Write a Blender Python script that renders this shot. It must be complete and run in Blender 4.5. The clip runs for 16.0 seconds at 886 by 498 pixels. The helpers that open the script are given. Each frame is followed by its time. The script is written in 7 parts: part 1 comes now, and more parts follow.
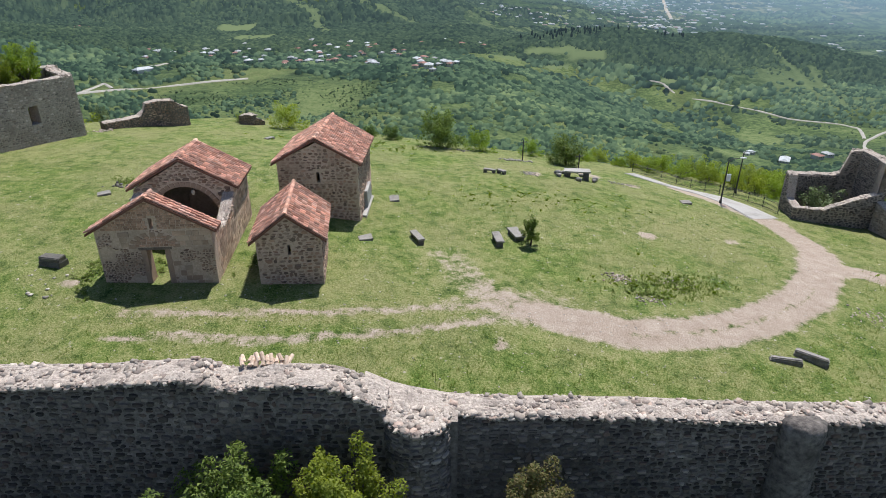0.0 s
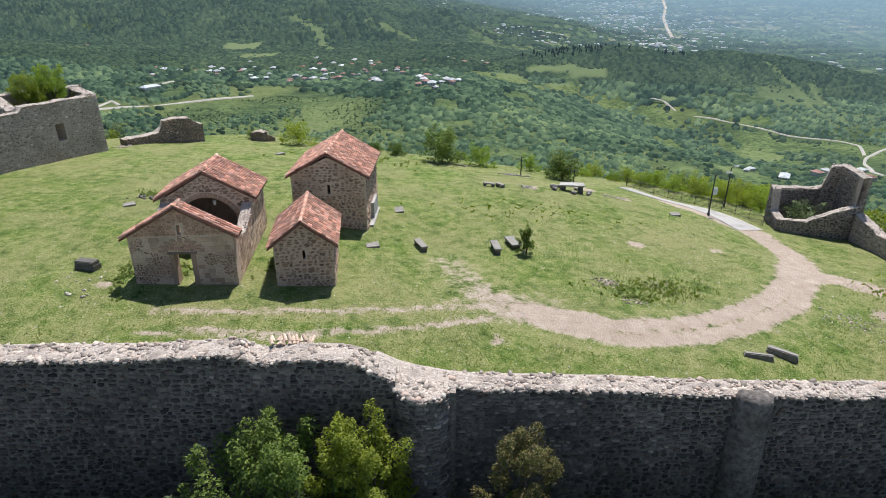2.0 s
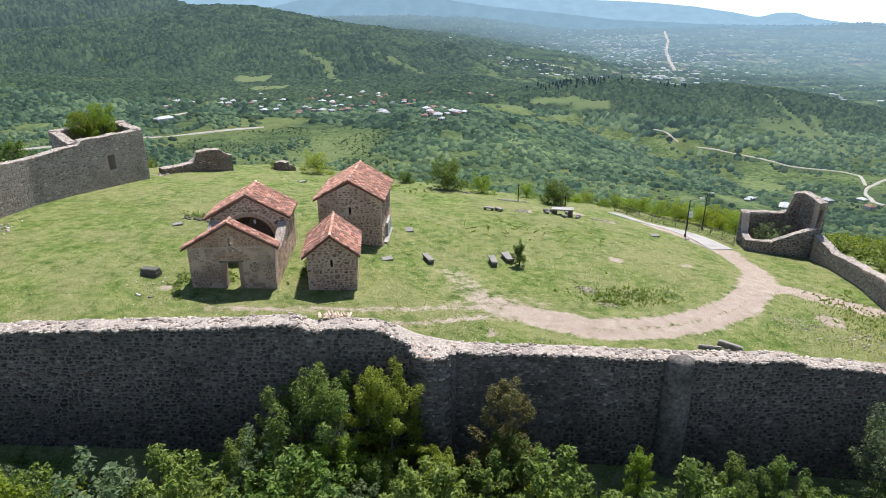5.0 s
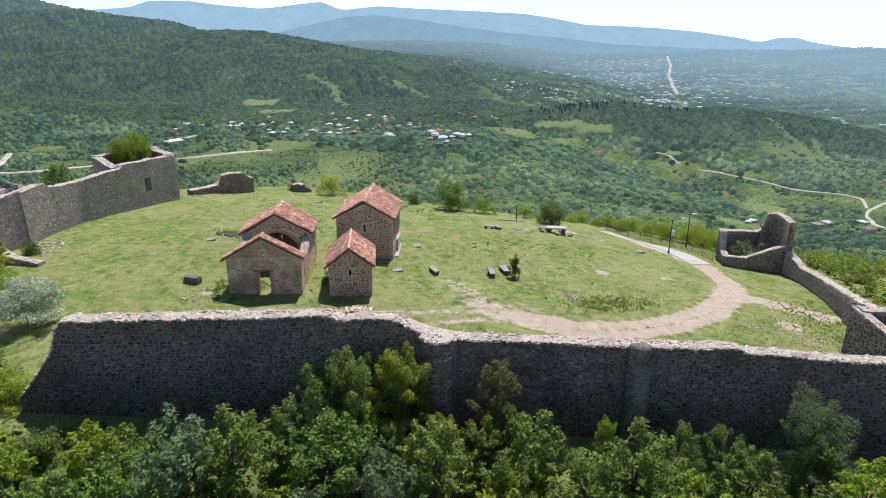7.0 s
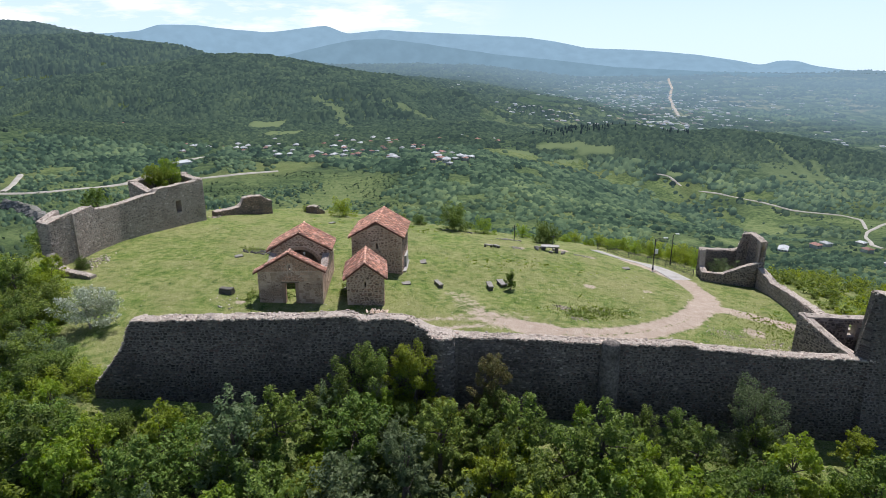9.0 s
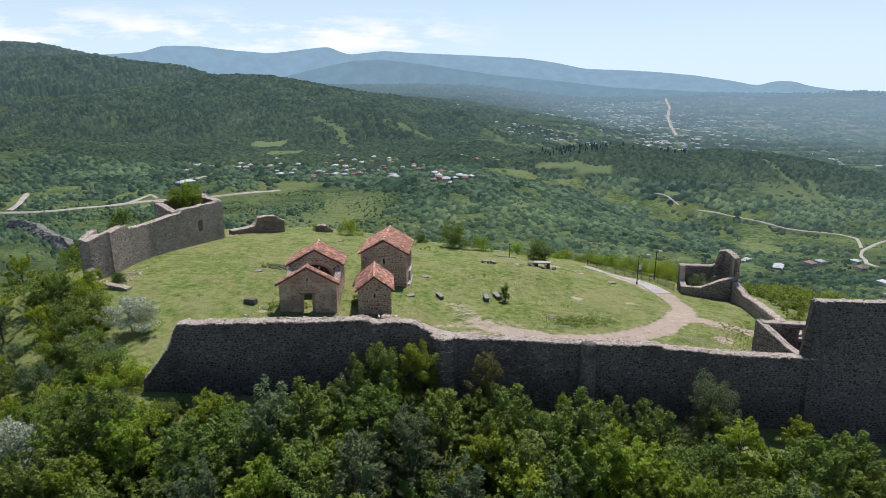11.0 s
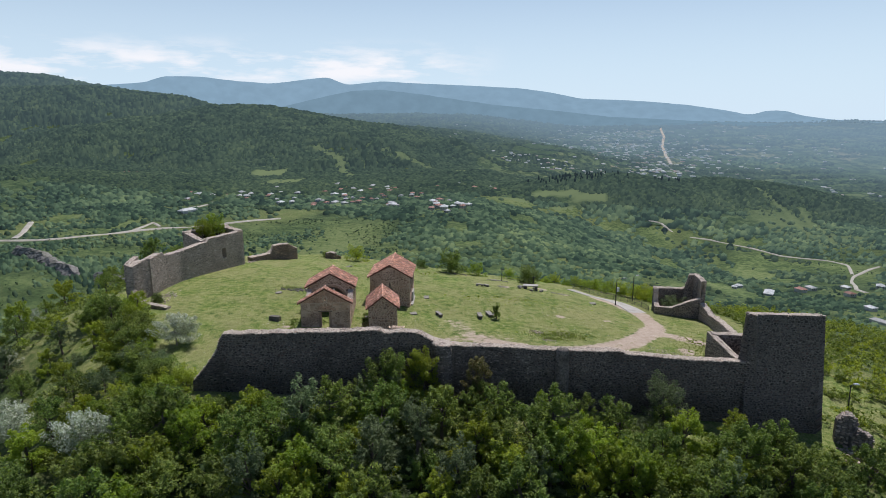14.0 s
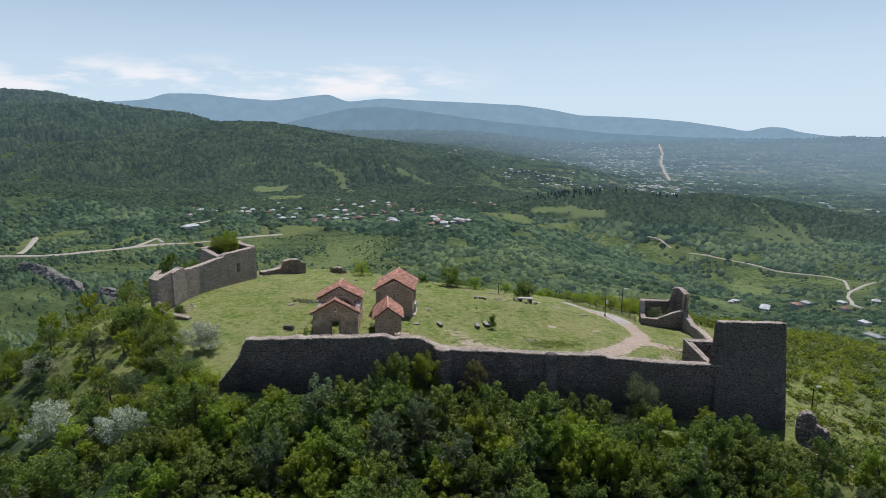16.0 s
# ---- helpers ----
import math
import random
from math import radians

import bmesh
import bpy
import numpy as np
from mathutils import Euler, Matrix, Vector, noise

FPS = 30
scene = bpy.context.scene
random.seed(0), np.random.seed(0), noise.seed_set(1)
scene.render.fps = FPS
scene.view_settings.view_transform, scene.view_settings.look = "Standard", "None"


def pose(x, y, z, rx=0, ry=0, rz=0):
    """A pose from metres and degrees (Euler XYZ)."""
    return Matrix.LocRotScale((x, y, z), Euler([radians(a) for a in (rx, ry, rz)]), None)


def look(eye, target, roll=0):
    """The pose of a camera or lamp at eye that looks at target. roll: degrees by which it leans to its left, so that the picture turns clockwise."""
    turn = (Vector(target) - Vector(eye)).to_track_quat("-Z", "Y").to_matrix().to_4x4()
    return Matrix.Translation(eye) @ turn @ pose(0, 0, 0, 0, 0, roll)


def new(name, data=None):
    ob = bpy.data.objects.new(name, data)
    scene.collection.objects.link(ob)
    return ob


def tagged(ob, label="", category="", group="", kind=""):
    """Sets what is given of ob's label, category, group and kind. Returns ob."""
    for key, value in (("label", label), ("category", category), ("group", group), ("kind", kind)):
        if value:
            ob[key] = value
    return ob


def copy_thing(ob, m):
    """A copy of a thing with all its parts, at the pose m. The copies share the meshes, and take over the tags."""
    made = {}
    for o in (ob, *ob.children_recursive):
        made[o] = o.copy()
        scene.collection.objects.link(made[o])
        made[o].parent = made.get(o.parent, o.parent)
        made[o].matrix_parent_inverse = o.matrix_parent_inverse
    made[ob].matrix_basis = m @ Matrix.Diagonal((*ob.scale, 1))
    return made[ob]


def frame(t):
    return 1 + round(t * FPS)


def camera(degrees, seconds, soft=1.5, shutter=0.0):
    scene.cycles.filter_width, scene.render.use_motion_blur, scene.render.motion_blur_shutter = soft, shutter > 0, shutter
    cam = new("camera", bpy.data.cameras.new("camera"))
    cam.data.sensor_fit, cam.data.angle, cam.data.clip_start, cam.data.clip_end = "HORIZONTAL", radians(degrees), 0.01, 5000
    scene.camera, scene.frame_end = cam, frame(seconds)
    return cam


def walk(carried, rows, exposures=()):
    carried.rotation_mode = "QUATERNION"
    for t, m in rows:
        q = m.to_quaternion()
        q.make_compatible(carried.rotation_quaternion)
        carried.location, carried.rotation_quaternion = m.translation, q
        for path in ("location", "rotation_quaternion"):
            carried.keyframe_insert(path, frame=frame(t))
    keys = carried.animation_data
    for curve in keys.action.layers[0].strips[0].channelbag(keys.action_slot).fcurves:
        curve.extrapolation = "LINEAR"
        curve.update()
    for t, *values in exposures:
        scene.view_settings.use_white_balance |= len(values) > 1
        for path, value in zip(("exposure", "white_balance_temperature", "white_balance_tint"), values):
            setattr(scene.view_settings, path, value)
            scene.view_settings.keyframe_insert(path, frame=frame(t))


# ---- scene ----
cam = camera(72.4, 16.0, soft=0.6)
PATH = [
    (0, (-0.232, -31.6, 17.569), (-0.222, -29.791, 16.714), 0.1),
    (1.5, (-0.185, -34.043, 18.149), (-0.181, -32.218, 17.33), 0.1),
    (3, (-0.13, -37.191, 18.825), (-0.135, -35.349, 18.047), 0.0),
    (5.5, (-0.033, -44.618, 20.582), (-0.054, -42.744, 19.882), 0.0),
    (6.5, (0.042, -48.181, 21.422), (0.013, -46.295, 20.756), 0.0),
    (8, (0.095, -53.912, 22.915), (0.055, -52.009, 22.3), 0.0),
    (10.5, (0.184, -63.428, 25.349), (0.139, -61.503, 24.808), -0.0),
    (12.5, (0.222, -70.923, 27.041), (0.185, -68.982, 26.562), -0.0),
    (14.5, (0.306, -78.386, 28.715), (0.269, -76.432, 28.29), -0.0),
    (16, (0.365, -83.966, 29.846), (0.328, -82.005, 29.459), -0.0),
]
EXPOSURES = [(0.0, 0.12, 6250, 10), (2.0, 0.25, 6280, 10), (5.5, 0.38, 6280, 11), (7.0, 0.30, 6300, 11.5), (8.0, 0.15, 6300, 12), (10.4, -0.08, 6320, 12.5), (12.5, -0.19, 6320, 12.5), (16.0, -0.33, 6340, 13)]
walk(cam, [(t, look(eye, target, roll)) for t, eye, target, roll in PATH], EXPOSURES)

# ---- light ----
SUN_TO = Vector((0.16, 0.46, 1.0)).normalized()
world = bpy.data.worlds.new("sky")
scene.world = world
world.use_nodes = True
wn, wl = world.node_tree.nodes, world.node_tree.links
wn.clear()
w_out = wn.new("ShaderNodeOutputWorld")
w_bg = wn.new("ShaderNodeBackground")
w_sky = wn.new("ShaderNodeTexSky")
w_sky.sky_type = "NISHITA"
w_sky.sun_disc = False
w_sky.sun_elevation = math.asin(SUN_TO.z)
w_sky.sun_rotation = math.atan2(SUN_TO.x, SUN_TO.y)
w_sky.altitude = 600
w_sky.air_density = 1.0
w_sky.dust_density = 0.2
w_sky.ozone_density = 2.5
w_bg.inputs["Strength"].default_value = 0.097
# thin fair-weather cloud bank low over the mountains
w_tc = wn.new("ShaderNodeTexCoord")
w_map = wn.new("ShaderNodeMapping")
w_map.inputs["Scale"].default_value = (5.0, 5.0, 24.0)
w_noise = wn.new("ShaderNodeTexNoise")
w_noise.inputs["Scale"].default_value = 1.0
w_noise.inputs["Detail"].default_value = 9.0
w_noise.inputs["Roughness"].default_value = 0.6
w_sep = wn.new("ShaderNodeSeparateXYZ")
w_band = wn.new("ShaderNodeMapRange")
w_band.interpolation_type = "SMOOTHSTEP"
w_side = wn.new("ShaderNodeMapRange")
w_side.interpolation_type = "SMOOTHSTEP"
w_top = wn.new("ShaderNodeMapRange")
w_top.interpolation_type = "SMOOTHSTEP"
w_ramp = wn.new("ShaderNodeMapRange")
w_m1 = wn.new("ShaderNodeMath")
w_m1.operation = "MULTIPLY"
w_m2 = wn.new("ShaderNodeMath")
w_m2.operation = "MULTIPLY"
w_m3 = wn.new("ShaderNodeMath")
w_m3.operation = "MULTIPLY"
w_mix = wn.new("ShaderNodeMixRGB")
w_mix.inputs["Color2"].default_value = (11.5, 11.6, 11.8, 1)
w_haze = wn.new("ShaderNodeMixRGB")
w_haze.inputs["Color2"].default_value = (8.2, 10.2, 11.7, 1)
w_hz = wn.new("ShaderNodeMapRange")
w_hz.interpolation_type = "SMOOTHSTEP"
w_hz.inputs["From Min"].default_value = 0.40
w_hz.inputs["From Max"].default_value = -0.02
w_hz.inputs["To Max"].default_value = 0.92
for node, a, b in ((w_band, 0.035, 0.06), (w_top, 0.12, 0.07), (w_side, 0.10, -0.10), (w_ramp, 0.44, 0.56)):
    node.inputs["From Min"].default_value = a
    node.inputs["From Max"].default_value = b
wl.new(w_tc.outputs["Generated"], w_map.inputs["Vector"])
wl.new(w_map.outputs["Vector"], w_noise.inputs["Vector"])
wl.new(w_tc.outputs["Generated"], w_sep.inputs["Vector"])
wl.new(w_sep.outputs["Z"], w_band.inputs["Value"])
wl.new(w_sep.outputs["Z"], w_top.inputs["Value"])
wl.new(w_sep.outputs["X"], w_side.inputs["Value"])
wl.new(w_noise.outputs["Fac"], w_ramp.inputs["Value"])
wl.new(w_band.outputs["Result"], w_m1.inputs[0])
wl.new(w_top.outputs["Result"], w_m1.inputs[1])
wl.new(w_m1.outputs[0], w_m2.inputs[0])
wl.new(w_side.outputs["Result"], w_m2.inputs[1])
wl.new(w_m2.outputs[0], w_m3.inputs[0])
wl.new(w_ramp.outputs["Result"], w_m3.inputs[1])
wl.new(w_m3.outputs[0], w_mix.inputs["Fac"])
wl.new(w_sep.outputs["Z"], w_hz.inputs["Value"])
wl.new(w_hz.outputs["Result"], w_haze.inputs["Fac"])
wl.new(w_sky.outputs["Color"], w_haze.inputs["Color1"])
wl.new(w_haze.outputs["Color"], w_mix.inputs["Color1"])
wl.new(w_mix.outputs["Color"], w_bg.inputs["Color"])
wl.new(w_bg.outputs["Background"], w_out.inputs["Surface"])

sun_data = bpy.data.lights.new("sun", "SUN")
sun_data.energy = 5.2
sun_data.angle = radians(0.53)
sun_data.color = (1.0, 0.965, 0.91)
sun = new("sun", sun_data)
sun.matrix_world = look(SUN_TO * 200, (0, 0, 0))

# ---- helpers of this scene ----
RNG = np.random.default_rng(7)


def lattice(ix, iy, seed):
    h = (ix.astype(np.int64) * 374761393 + iy.astype(np.int64) * 668265263 + seed * 974711) & 0x7FFFFFFF
    h = ((h ^ (h >> 13)) * 1274126177) & 0x7FFFFFFF
    return ((h ^ (h >> 16)) & 0xFFFF) / 65535.0


def vnoise(x, y, scale, seed=0):
    """Smooth value noise from 0 to 1 on numpy arrays."""
    x, y = np.asarray(x, float) / scale, np.asarray(y, float) / scale
    ix, iy = np.floor(x), np.floor(y)
    fx, fy = x - ix, y - iy
    fx, fy = fx * fx * (3 - 2 * fx), fy * fy * (3 - 2 * fy)
    a, b = lattice(ix, iy, seed), lattice(ix + 1, iy, seed)
    c, d = lattice(ix, iy + 1, seed), lattice(ix + 1, iy + 1, seed)
    return (a * (1 - fx) + b * fx) * (1 - fy) + (c * (1 - fx) + d * fx) * fy


def fbm(x, y, scale, seed=0, octaves=4):
    total, amp, norm = 0.0, 1.0, 0.0
    for k in range(octaves):
        total = total + amp * vnoise(x, y, scale / 2**k, seed + 17 * k)
        norm += amp
        amp *= 0.5
    return total / norm


def sstep(a, b, x):
    t = np.clip((np.asarray(x, float) - a) / (b - a), 0, 1)
    return t * t * (3 - 2 * t)


def bump(x, y, cx, cy, sx, sy=None):
    return np.exp(-(((x - cx) / sx) ** 2 + ((y - cy) / (sy or sx)) ** 2))


RIM = np.array([(-29, -17), (31, -18), (41, -17), (44, -2), (47, 22), (46, 34), (34, 44), (18, 49), (-5, 50), (-30, 53), (-42, 49), (-49, 38), (-48.5, 8), (-40.5, 4), (-34.5, -7)], float)


def rim_distance(x, y):
    """Metres outside the hilltop's rim; 0 on the hilltop."""
    x, y = np.asarray(x, float), np.asarray(y, float)
    best = np.full(np.shape(x), 1e9)
    inside = np.zeros(np.shape(x), bool)
    for (ax, ay), (bx, by) in zip(RIM, np.roll(RIM, -1, 0)):
        dx, dy = bx - ax, by - ay
        t = np.clip(((x - ax) * dx + (y - ay) * dy) / (dx * dx + dy * dy), 0, 1)
        best = np.minimum(best, np.hypot(x - ax - t * dx, y - ay - t * dy))
        cross = (ay > y) != (by > y)
        inside ^= cross & (x < (bx - ax) * (y - ay) / (by - ay + 1e-12) + ax)
    return np.where(inside, 0.0, best)


def hilltop(x, y):
    X, Y = np.clip(x, -52, 48) / 40, np.clip(y, -18, 52) / 40
    z = -1.208 - 3.331 * X + 0.956 * Y - 0.948 * X * X - 0.941 * X * Y - 3.105 * Y * Y + 0.451 * X**3
    z = z + 0.85 * bump(x, y, 11, 29, 9) - 0.55 * bump(x, y, 0, 11, 6) - 0.6 * bump(x, y, 33, 19, 6) - 0.5 * bump(x, y, 29, 38, 5)
    return z + 0.22 * (fbm(x, y, 7, 3, 3) - 0.5)


# crest lines of the hills round the valley: x, y, height, with how steeply and how softly each falls away
HILLS = (
    (((-948, 2377, 55), (-863, 2327, 55), (-716, 2277, 50), (-503, 2177, 9), (-324, 2077, -29), (-159, 1977, -75), (-8, 1877, -127), (110, 1727, -168)), 0.22, 60),
    (((-2613, 2927, 164), (-2200, 2927, 145), (-1785, 2927, 152), (-1377, 2927, 110), (-1108, 2927, 47), (-892, 2927, -12)), 0.36, 90),
    (((-2971, 3359, 275), (-2316, 3359, 233), (-2009, 3359, 178), (-1766, 3359, 110)), 0.40, 120),
    (((-1032, 1077, -71), (-870, 1077, -83), (-751, 1077, -94), (-623, 1077, -122)), 0.13, 60),
    (((106, 1107, -126), (174, 1127, -108), (268, 1157, -100), (356, 1187, -99), (457, 1207, -116)), 0.24, 40),
    (((477, 1227, -130), (524, 1227, -119), (571, 1227, -113), (643, 1227, -120), (712, 1217, -144), (800, 1197, -183), (894, 1177, -208)), 0.30, 90),
    (((-580, 3027, -27), (-232, 2927, -41), (41, 2827, -75), (297, 2727, -132)), 0.16, 120),
)


def ridge_height(x, y, crest, slope, soft, seed):
    """A hill's height: its crest line, falling away on both sides in spurs and gullies."""
    best, spurs = np.full(np.shape(x), -1e9), 0.62 + 0.76 * fbm(x, y, 230, seed, 3)
    for (ax, ay, az), (bx, by, bz) in zip(crest, crest[1:]):
        dx, dy = bx - ax, by - ay
        t = np.clip(((x - ax) * dx + (y - ay) * dy) / (dx * dx + dy * dy), 0, 1)
        d = np.hypot(x - ax - t * dx, y - ay - t * dy) * spurs
        best = np.maximum(best, az + t * (bz - az) - slope * d * d / (d + soft))
    return best


def valley(x, y):
    r = np.hypot(x, y + 84)
    base = -102 - 66 * sstep(40, 330, x) * sstep(220, 720, y) - 16 * sstep(700, 1000, y) * (1 - sstep(60, 330, x))
    base = base - 30 * sstep(1300, 1900, y) * (1 - sstep(60, 330, x)) - 52 * sstep(150, 800, x) * sstep(850, 1500, y)
    base = base + 190 * sstep(2100, 4900, r)
    base = base - 34 * bump(x, y, -250, 330, 130, 90)
    base = base + 26 * (fbm(x, y, 260, 11, 4) - 0.5) * sstep(150, 500, r) * (1 - 0.75 * sstep(1500, 2400, y) * sstep(-200, 400, x))
    total = np.ones(np.shape(x))
    for k, (crest, slope, soft) in enumerate(HILLS):
        rise = ridge_height(x, y, crest, slope, soft, 50 + 7 * k) - base
        total = total + np.exp(np.clip(rise, -200, 500) / 9.0)
    return base + 9.0 * np.log(total)


def ground_z(x, y):
    x, y = np.asarray(x, float), np.asarray(y, float)
    d = rim_distance(x, y)
    soft = np.maximum(d - 1.0, 0)
    east = sstep(42, 54, x) * sstep(-32, -6, y) * (1 - sstep(40, 62, y))
    drop = (0.46 - 0.31 * east) * soft * soft / (soft + 5.0) + 0.9 * (fbm(x, y, 9, 5, 3) - 0.5) * sstep(1, 8, d)
    a, b, k = hilltop(x, y) - drop, valley(x, y), 9.0
    m = np.maximum(a, b)
    return m + k * np.log(np.exp((a - m) / k) + np.exp((b - m) / k))


def gz(x, y):
    return float(ground_z(np.array([x]), np.array([y]))[0])


def line_distance(x, y, points):
    best = np.full(np.shape(x), 1e9)
    for (ax, ay), (bx, by) in zip(points, points[1:]):
        dx, dy = bx - ax, by - ay
        t = np.clip(((x - ax) * dx + (y - ay) * dy) / (dx * dx + dy * dy), 0, 1)
        best = np.minimum(best, np.hypot(x - ax - t * dx, y - ay - t * dy))
    return best


def mesh_of(name, verts, faces, mats=(), smooth=False):
    me = bpy.data.meshes.new(name)
    me.from_pydata([tuple(v) for v in verts], [], [tuple(f) for f in faces])
    for m in mats:
        me.materials.append(m)
    if smooth:
        me.polygons.foreach_set("use_smooth", np.ones(len(me.polygons), bool))
    me.update()
    return me


def fast_mesh(name, verts, faces, mats=(), smooth=False):
    """A mesh from numpy arrays of vertices and of faces with equal corner counts."""
    me = bpy.data.meshes.new(name)
    n, k = faces.shape
    me.vertices.add(len(verts))
    me.vertices.foreach_set("co", np.ascontiguousarray(verts, np.float32).ravel())
    me.loops.add(n * k)
    me.loops.foreach_set("vertex_index", np.ascontiguousarray(faces, np.int32).ravel())
    me.polygons.add(n)
    me.polygons.foreach_set("loop_start", np.arange(0, n * k, k, dtype=np.int32))
    for m in mats:
        me.materials.append(m)
    me.update(calc_edges=True)
    if smooth:
        me.polygons.foreach_set("use_smooth", np.ones(n, bool))
    return me


def from_bm(name, bm, mats, smooth=False):
    me = bpy.data.meshes.new(name)
    bmesh.ops.recalc_face_normals(bm, faces=bm.faces)
    bm.to_mesh(me)
    bm.free()
    for m in mats:
        me.materials.append(m)
    if smooth:
        me.polygons.foreach_set("use_smooth", np.ones(len(me.polygons), bool))
    return me


def part(name, bm, material, parent, label="", kind="", smooth=False):
    """Links a bmesh or a mesh as one object under a thing or a part."""
    me = from_bm(name, bm, [material], smooth) if isinstance(bm, bmesh.types.BMesh) else bm
    if not me.materials:
        me.materials.append(material)
    ob = new(name, me)
    ob.parent = parent
    return tagged(ob, label=label, kind=kind)


def thing(name, label, category, m=None, group="", kind=""):
    ob = new(name)
    ob.empty_display_size = 0.3
    if m is not None:
        ob.matrix_basis = m
    return tagged(ob, label=label, category=category, group=group, kind=kind)


def add_box(bm, x0, x1, y0, y1, z0, z1, m=None, jitter=0.0, bevel=0.0):
    geo = bmesh.ops.create_cube(bm, size=1.0)["verts"]
    for v in geo:
        v.co = Vector((x0 + (v.co.x + 0.5) * (x1 - x0), y0 + (v.co.y + 0.5) * (y1 - y0), z0 + (v.co.z + 0.5) * (z1 - z0)))
        v.co += Vector([random.uniform(-jitter, jitter) for _ in range(3)])
    if bevel:
        edges = {e for v in geo for e in v.link_edges}
        geo = bmesh.ops.bevel(bm, geom=list(edges), offset=bevel, segments=2, affect="EDGES")["verts"]
    if m is not None:
        bmesh.ops.transform(bm, matrix=m, verts=[v for v in geo if v.is_valid])
    return geo


def add_tube(bm, a, b, ra, rb, sides=8):
    a, b = Vector(a), Vector(b)
    q = (b - a).to_track_quat("Z", "Y").to_matrix().to_4x4()
    geo = bmesh.ops.create_cone(bm, cap_ends=True, segments=sides, radius1=ra, radius2=rb, depth=(b - a).length)["verts"]
    bmesh.ops.transform(bm, matrix=Matrix.Translation((a + b) / 2) @ q, verts=geo)


# ---- materials ----
def material(name):
    m = bpy.data.materials.new(name)
    m.use_nodes = True
    m.node_tree.nodes.clear()
    return m, m.node_tree.nodes, m.node_tree.links


def ramp(nodes, stops):
    r = nodes.new("ShaderNodeValToRGB")
    e = r.color_ramp.elements
    while len(e) < len(stops):
        e.new(0.5)
    for el, (p, c) in zip(e, stops):
        el.position = p
        el.color = (*c, 1)
    return r


def surface(name, dark, light, grain=8.0, stain=0.6, rough=0.9, relief=0.3, relief_scale=30.0, vary="", spread=0.35, metal=0.0, tints=(), stain_colour=None, spec=0.3):
    """Colour between dark and light by fine grain, larger stains, and each piece's own shade; relief by bump."""
    m, n, l = material(name)
    out, b = n.new("ShaderNodeOutputMaterial"), n.new("ShaderNodeBsdfPrincipled")
    l.new(b.outputs["BSDF"], out.inputs["Surface"])
    geo = n.new("ShaderNodeNewGeometry")
    fine = n.new("ShaderNodeTexNoise")
    fine.inputs["Scale"].default_value = grain
    fine.inputs["Detail"].default_value = 6
    fine.inputs["Roughness"].default_value = 0.65
    big = n.new("ShaderNodeTexNoise")
    big.inputs["Scale"].default_value = stain
    big.inputs["Detail"].default_value = 4
    for t in (fine, big):
        l.new(geo.outputs["Position"], t.inputs["Vector"])
    r = ramp(n, [(0.3, dark), (0.7, light)])
    l.new(fine.outputs["Fac"], r.inputs["Fac"])
    colour = r.outputs["Color"]
    if vary:
        if vary == "island":
            src = geo.outputs["Random Per Island"]
        else:
            src = n.new("ShaderNodeObjectInfo").outputs["Random"]
        if tints:
            tr = ramp(n, [(k / max(1, len(tints) - 1), c) for k, c in enumerate(tints)])
            l.new(src, tr.inputs["Fac"])
            mix = n.new("ShaderNodeMixRGB")
            mix.inputs["Fac"].default_value = 0.6
            l.new(colour, mix.inputs["Color1"])
            l.new(tr.outputs["Color"], mix.inputs["Color2"])
            colour = mix.outputs["Color"]
        hsv = n.new("ShaderNodeHueSaturation")
        mr = n.new("ShaderNodeMapRange")
        mul = n.new("ShaderNodeMath")
        mul.operation = "MULTIPLY"
        mul.inputs[1].default_value = 7.31
        fr = n.new("ShaderNodeMath")
        fr.operation = "FRACT"
        l.new(src, mul.inputs[0])
        l.new(mul.outputs[0], fr.inputs[0])
        l.new(fr.outputs[0], mr.inputs["Value"])
        mr.inputs["To Min"].default_value = 1 - spread
        mr.inputs["To Max"].default_value = 1 + spread
        l.new(mr.outputs["Result"], hsv.inputs["Value"])
        l.new(colour, hsv.inputs["Color"])
        colour = hsv.outputs["Color"]
    sc = stain_colour or tuple(0.6 * v for v in dark)
    smix = n.new("ShaderNodeMixRGB")
    smix.inputs["Color2"].default_value = (*sc, 1)
    smr = n.new("ShaderNodeMapRange")
    smr.inputs["From Min"].default_value = 0.5
    smr.inputs["From Max"].default_value = 0.75
    smr.inputs["To Max"].default_value = 0.65
    l.new(big.outputs["Fac"], smr.inputs["Value"])
    l.new(smr.outputs["Result"], smix.inputs["Fac"])
    l.new(colour, smix.inputs["Color1"])
    l.new(smix.outputs["Color"], b.inputs["Base Color"])
    b.inputs["Roughness"].default_value = rough
    b.inputs["Metallic"].default_value = metal
    b.inputs["Specular IOR Level"].default_value = spec
    if relief:
        rn = n.new("ShaderNodeTexNoise")
        rn.inputs["Scale"].default_value = relief_scale
        rn.inputs["Detail"].default_value = 5
        l.new(geo.outputs["Position"], rn.inputs["Vector"])
        bp = n.new("ShaderNodeBump")
        bp.inputs["Strength"].default_value = relief
        bp.inputs["Distance"].default_value = 0.05
        l.new(rn.outputs["Fac"], bp.inputs["Height"])
        l.new(bp.outputs["Normal"], b.inputs["Normal"])
    return m


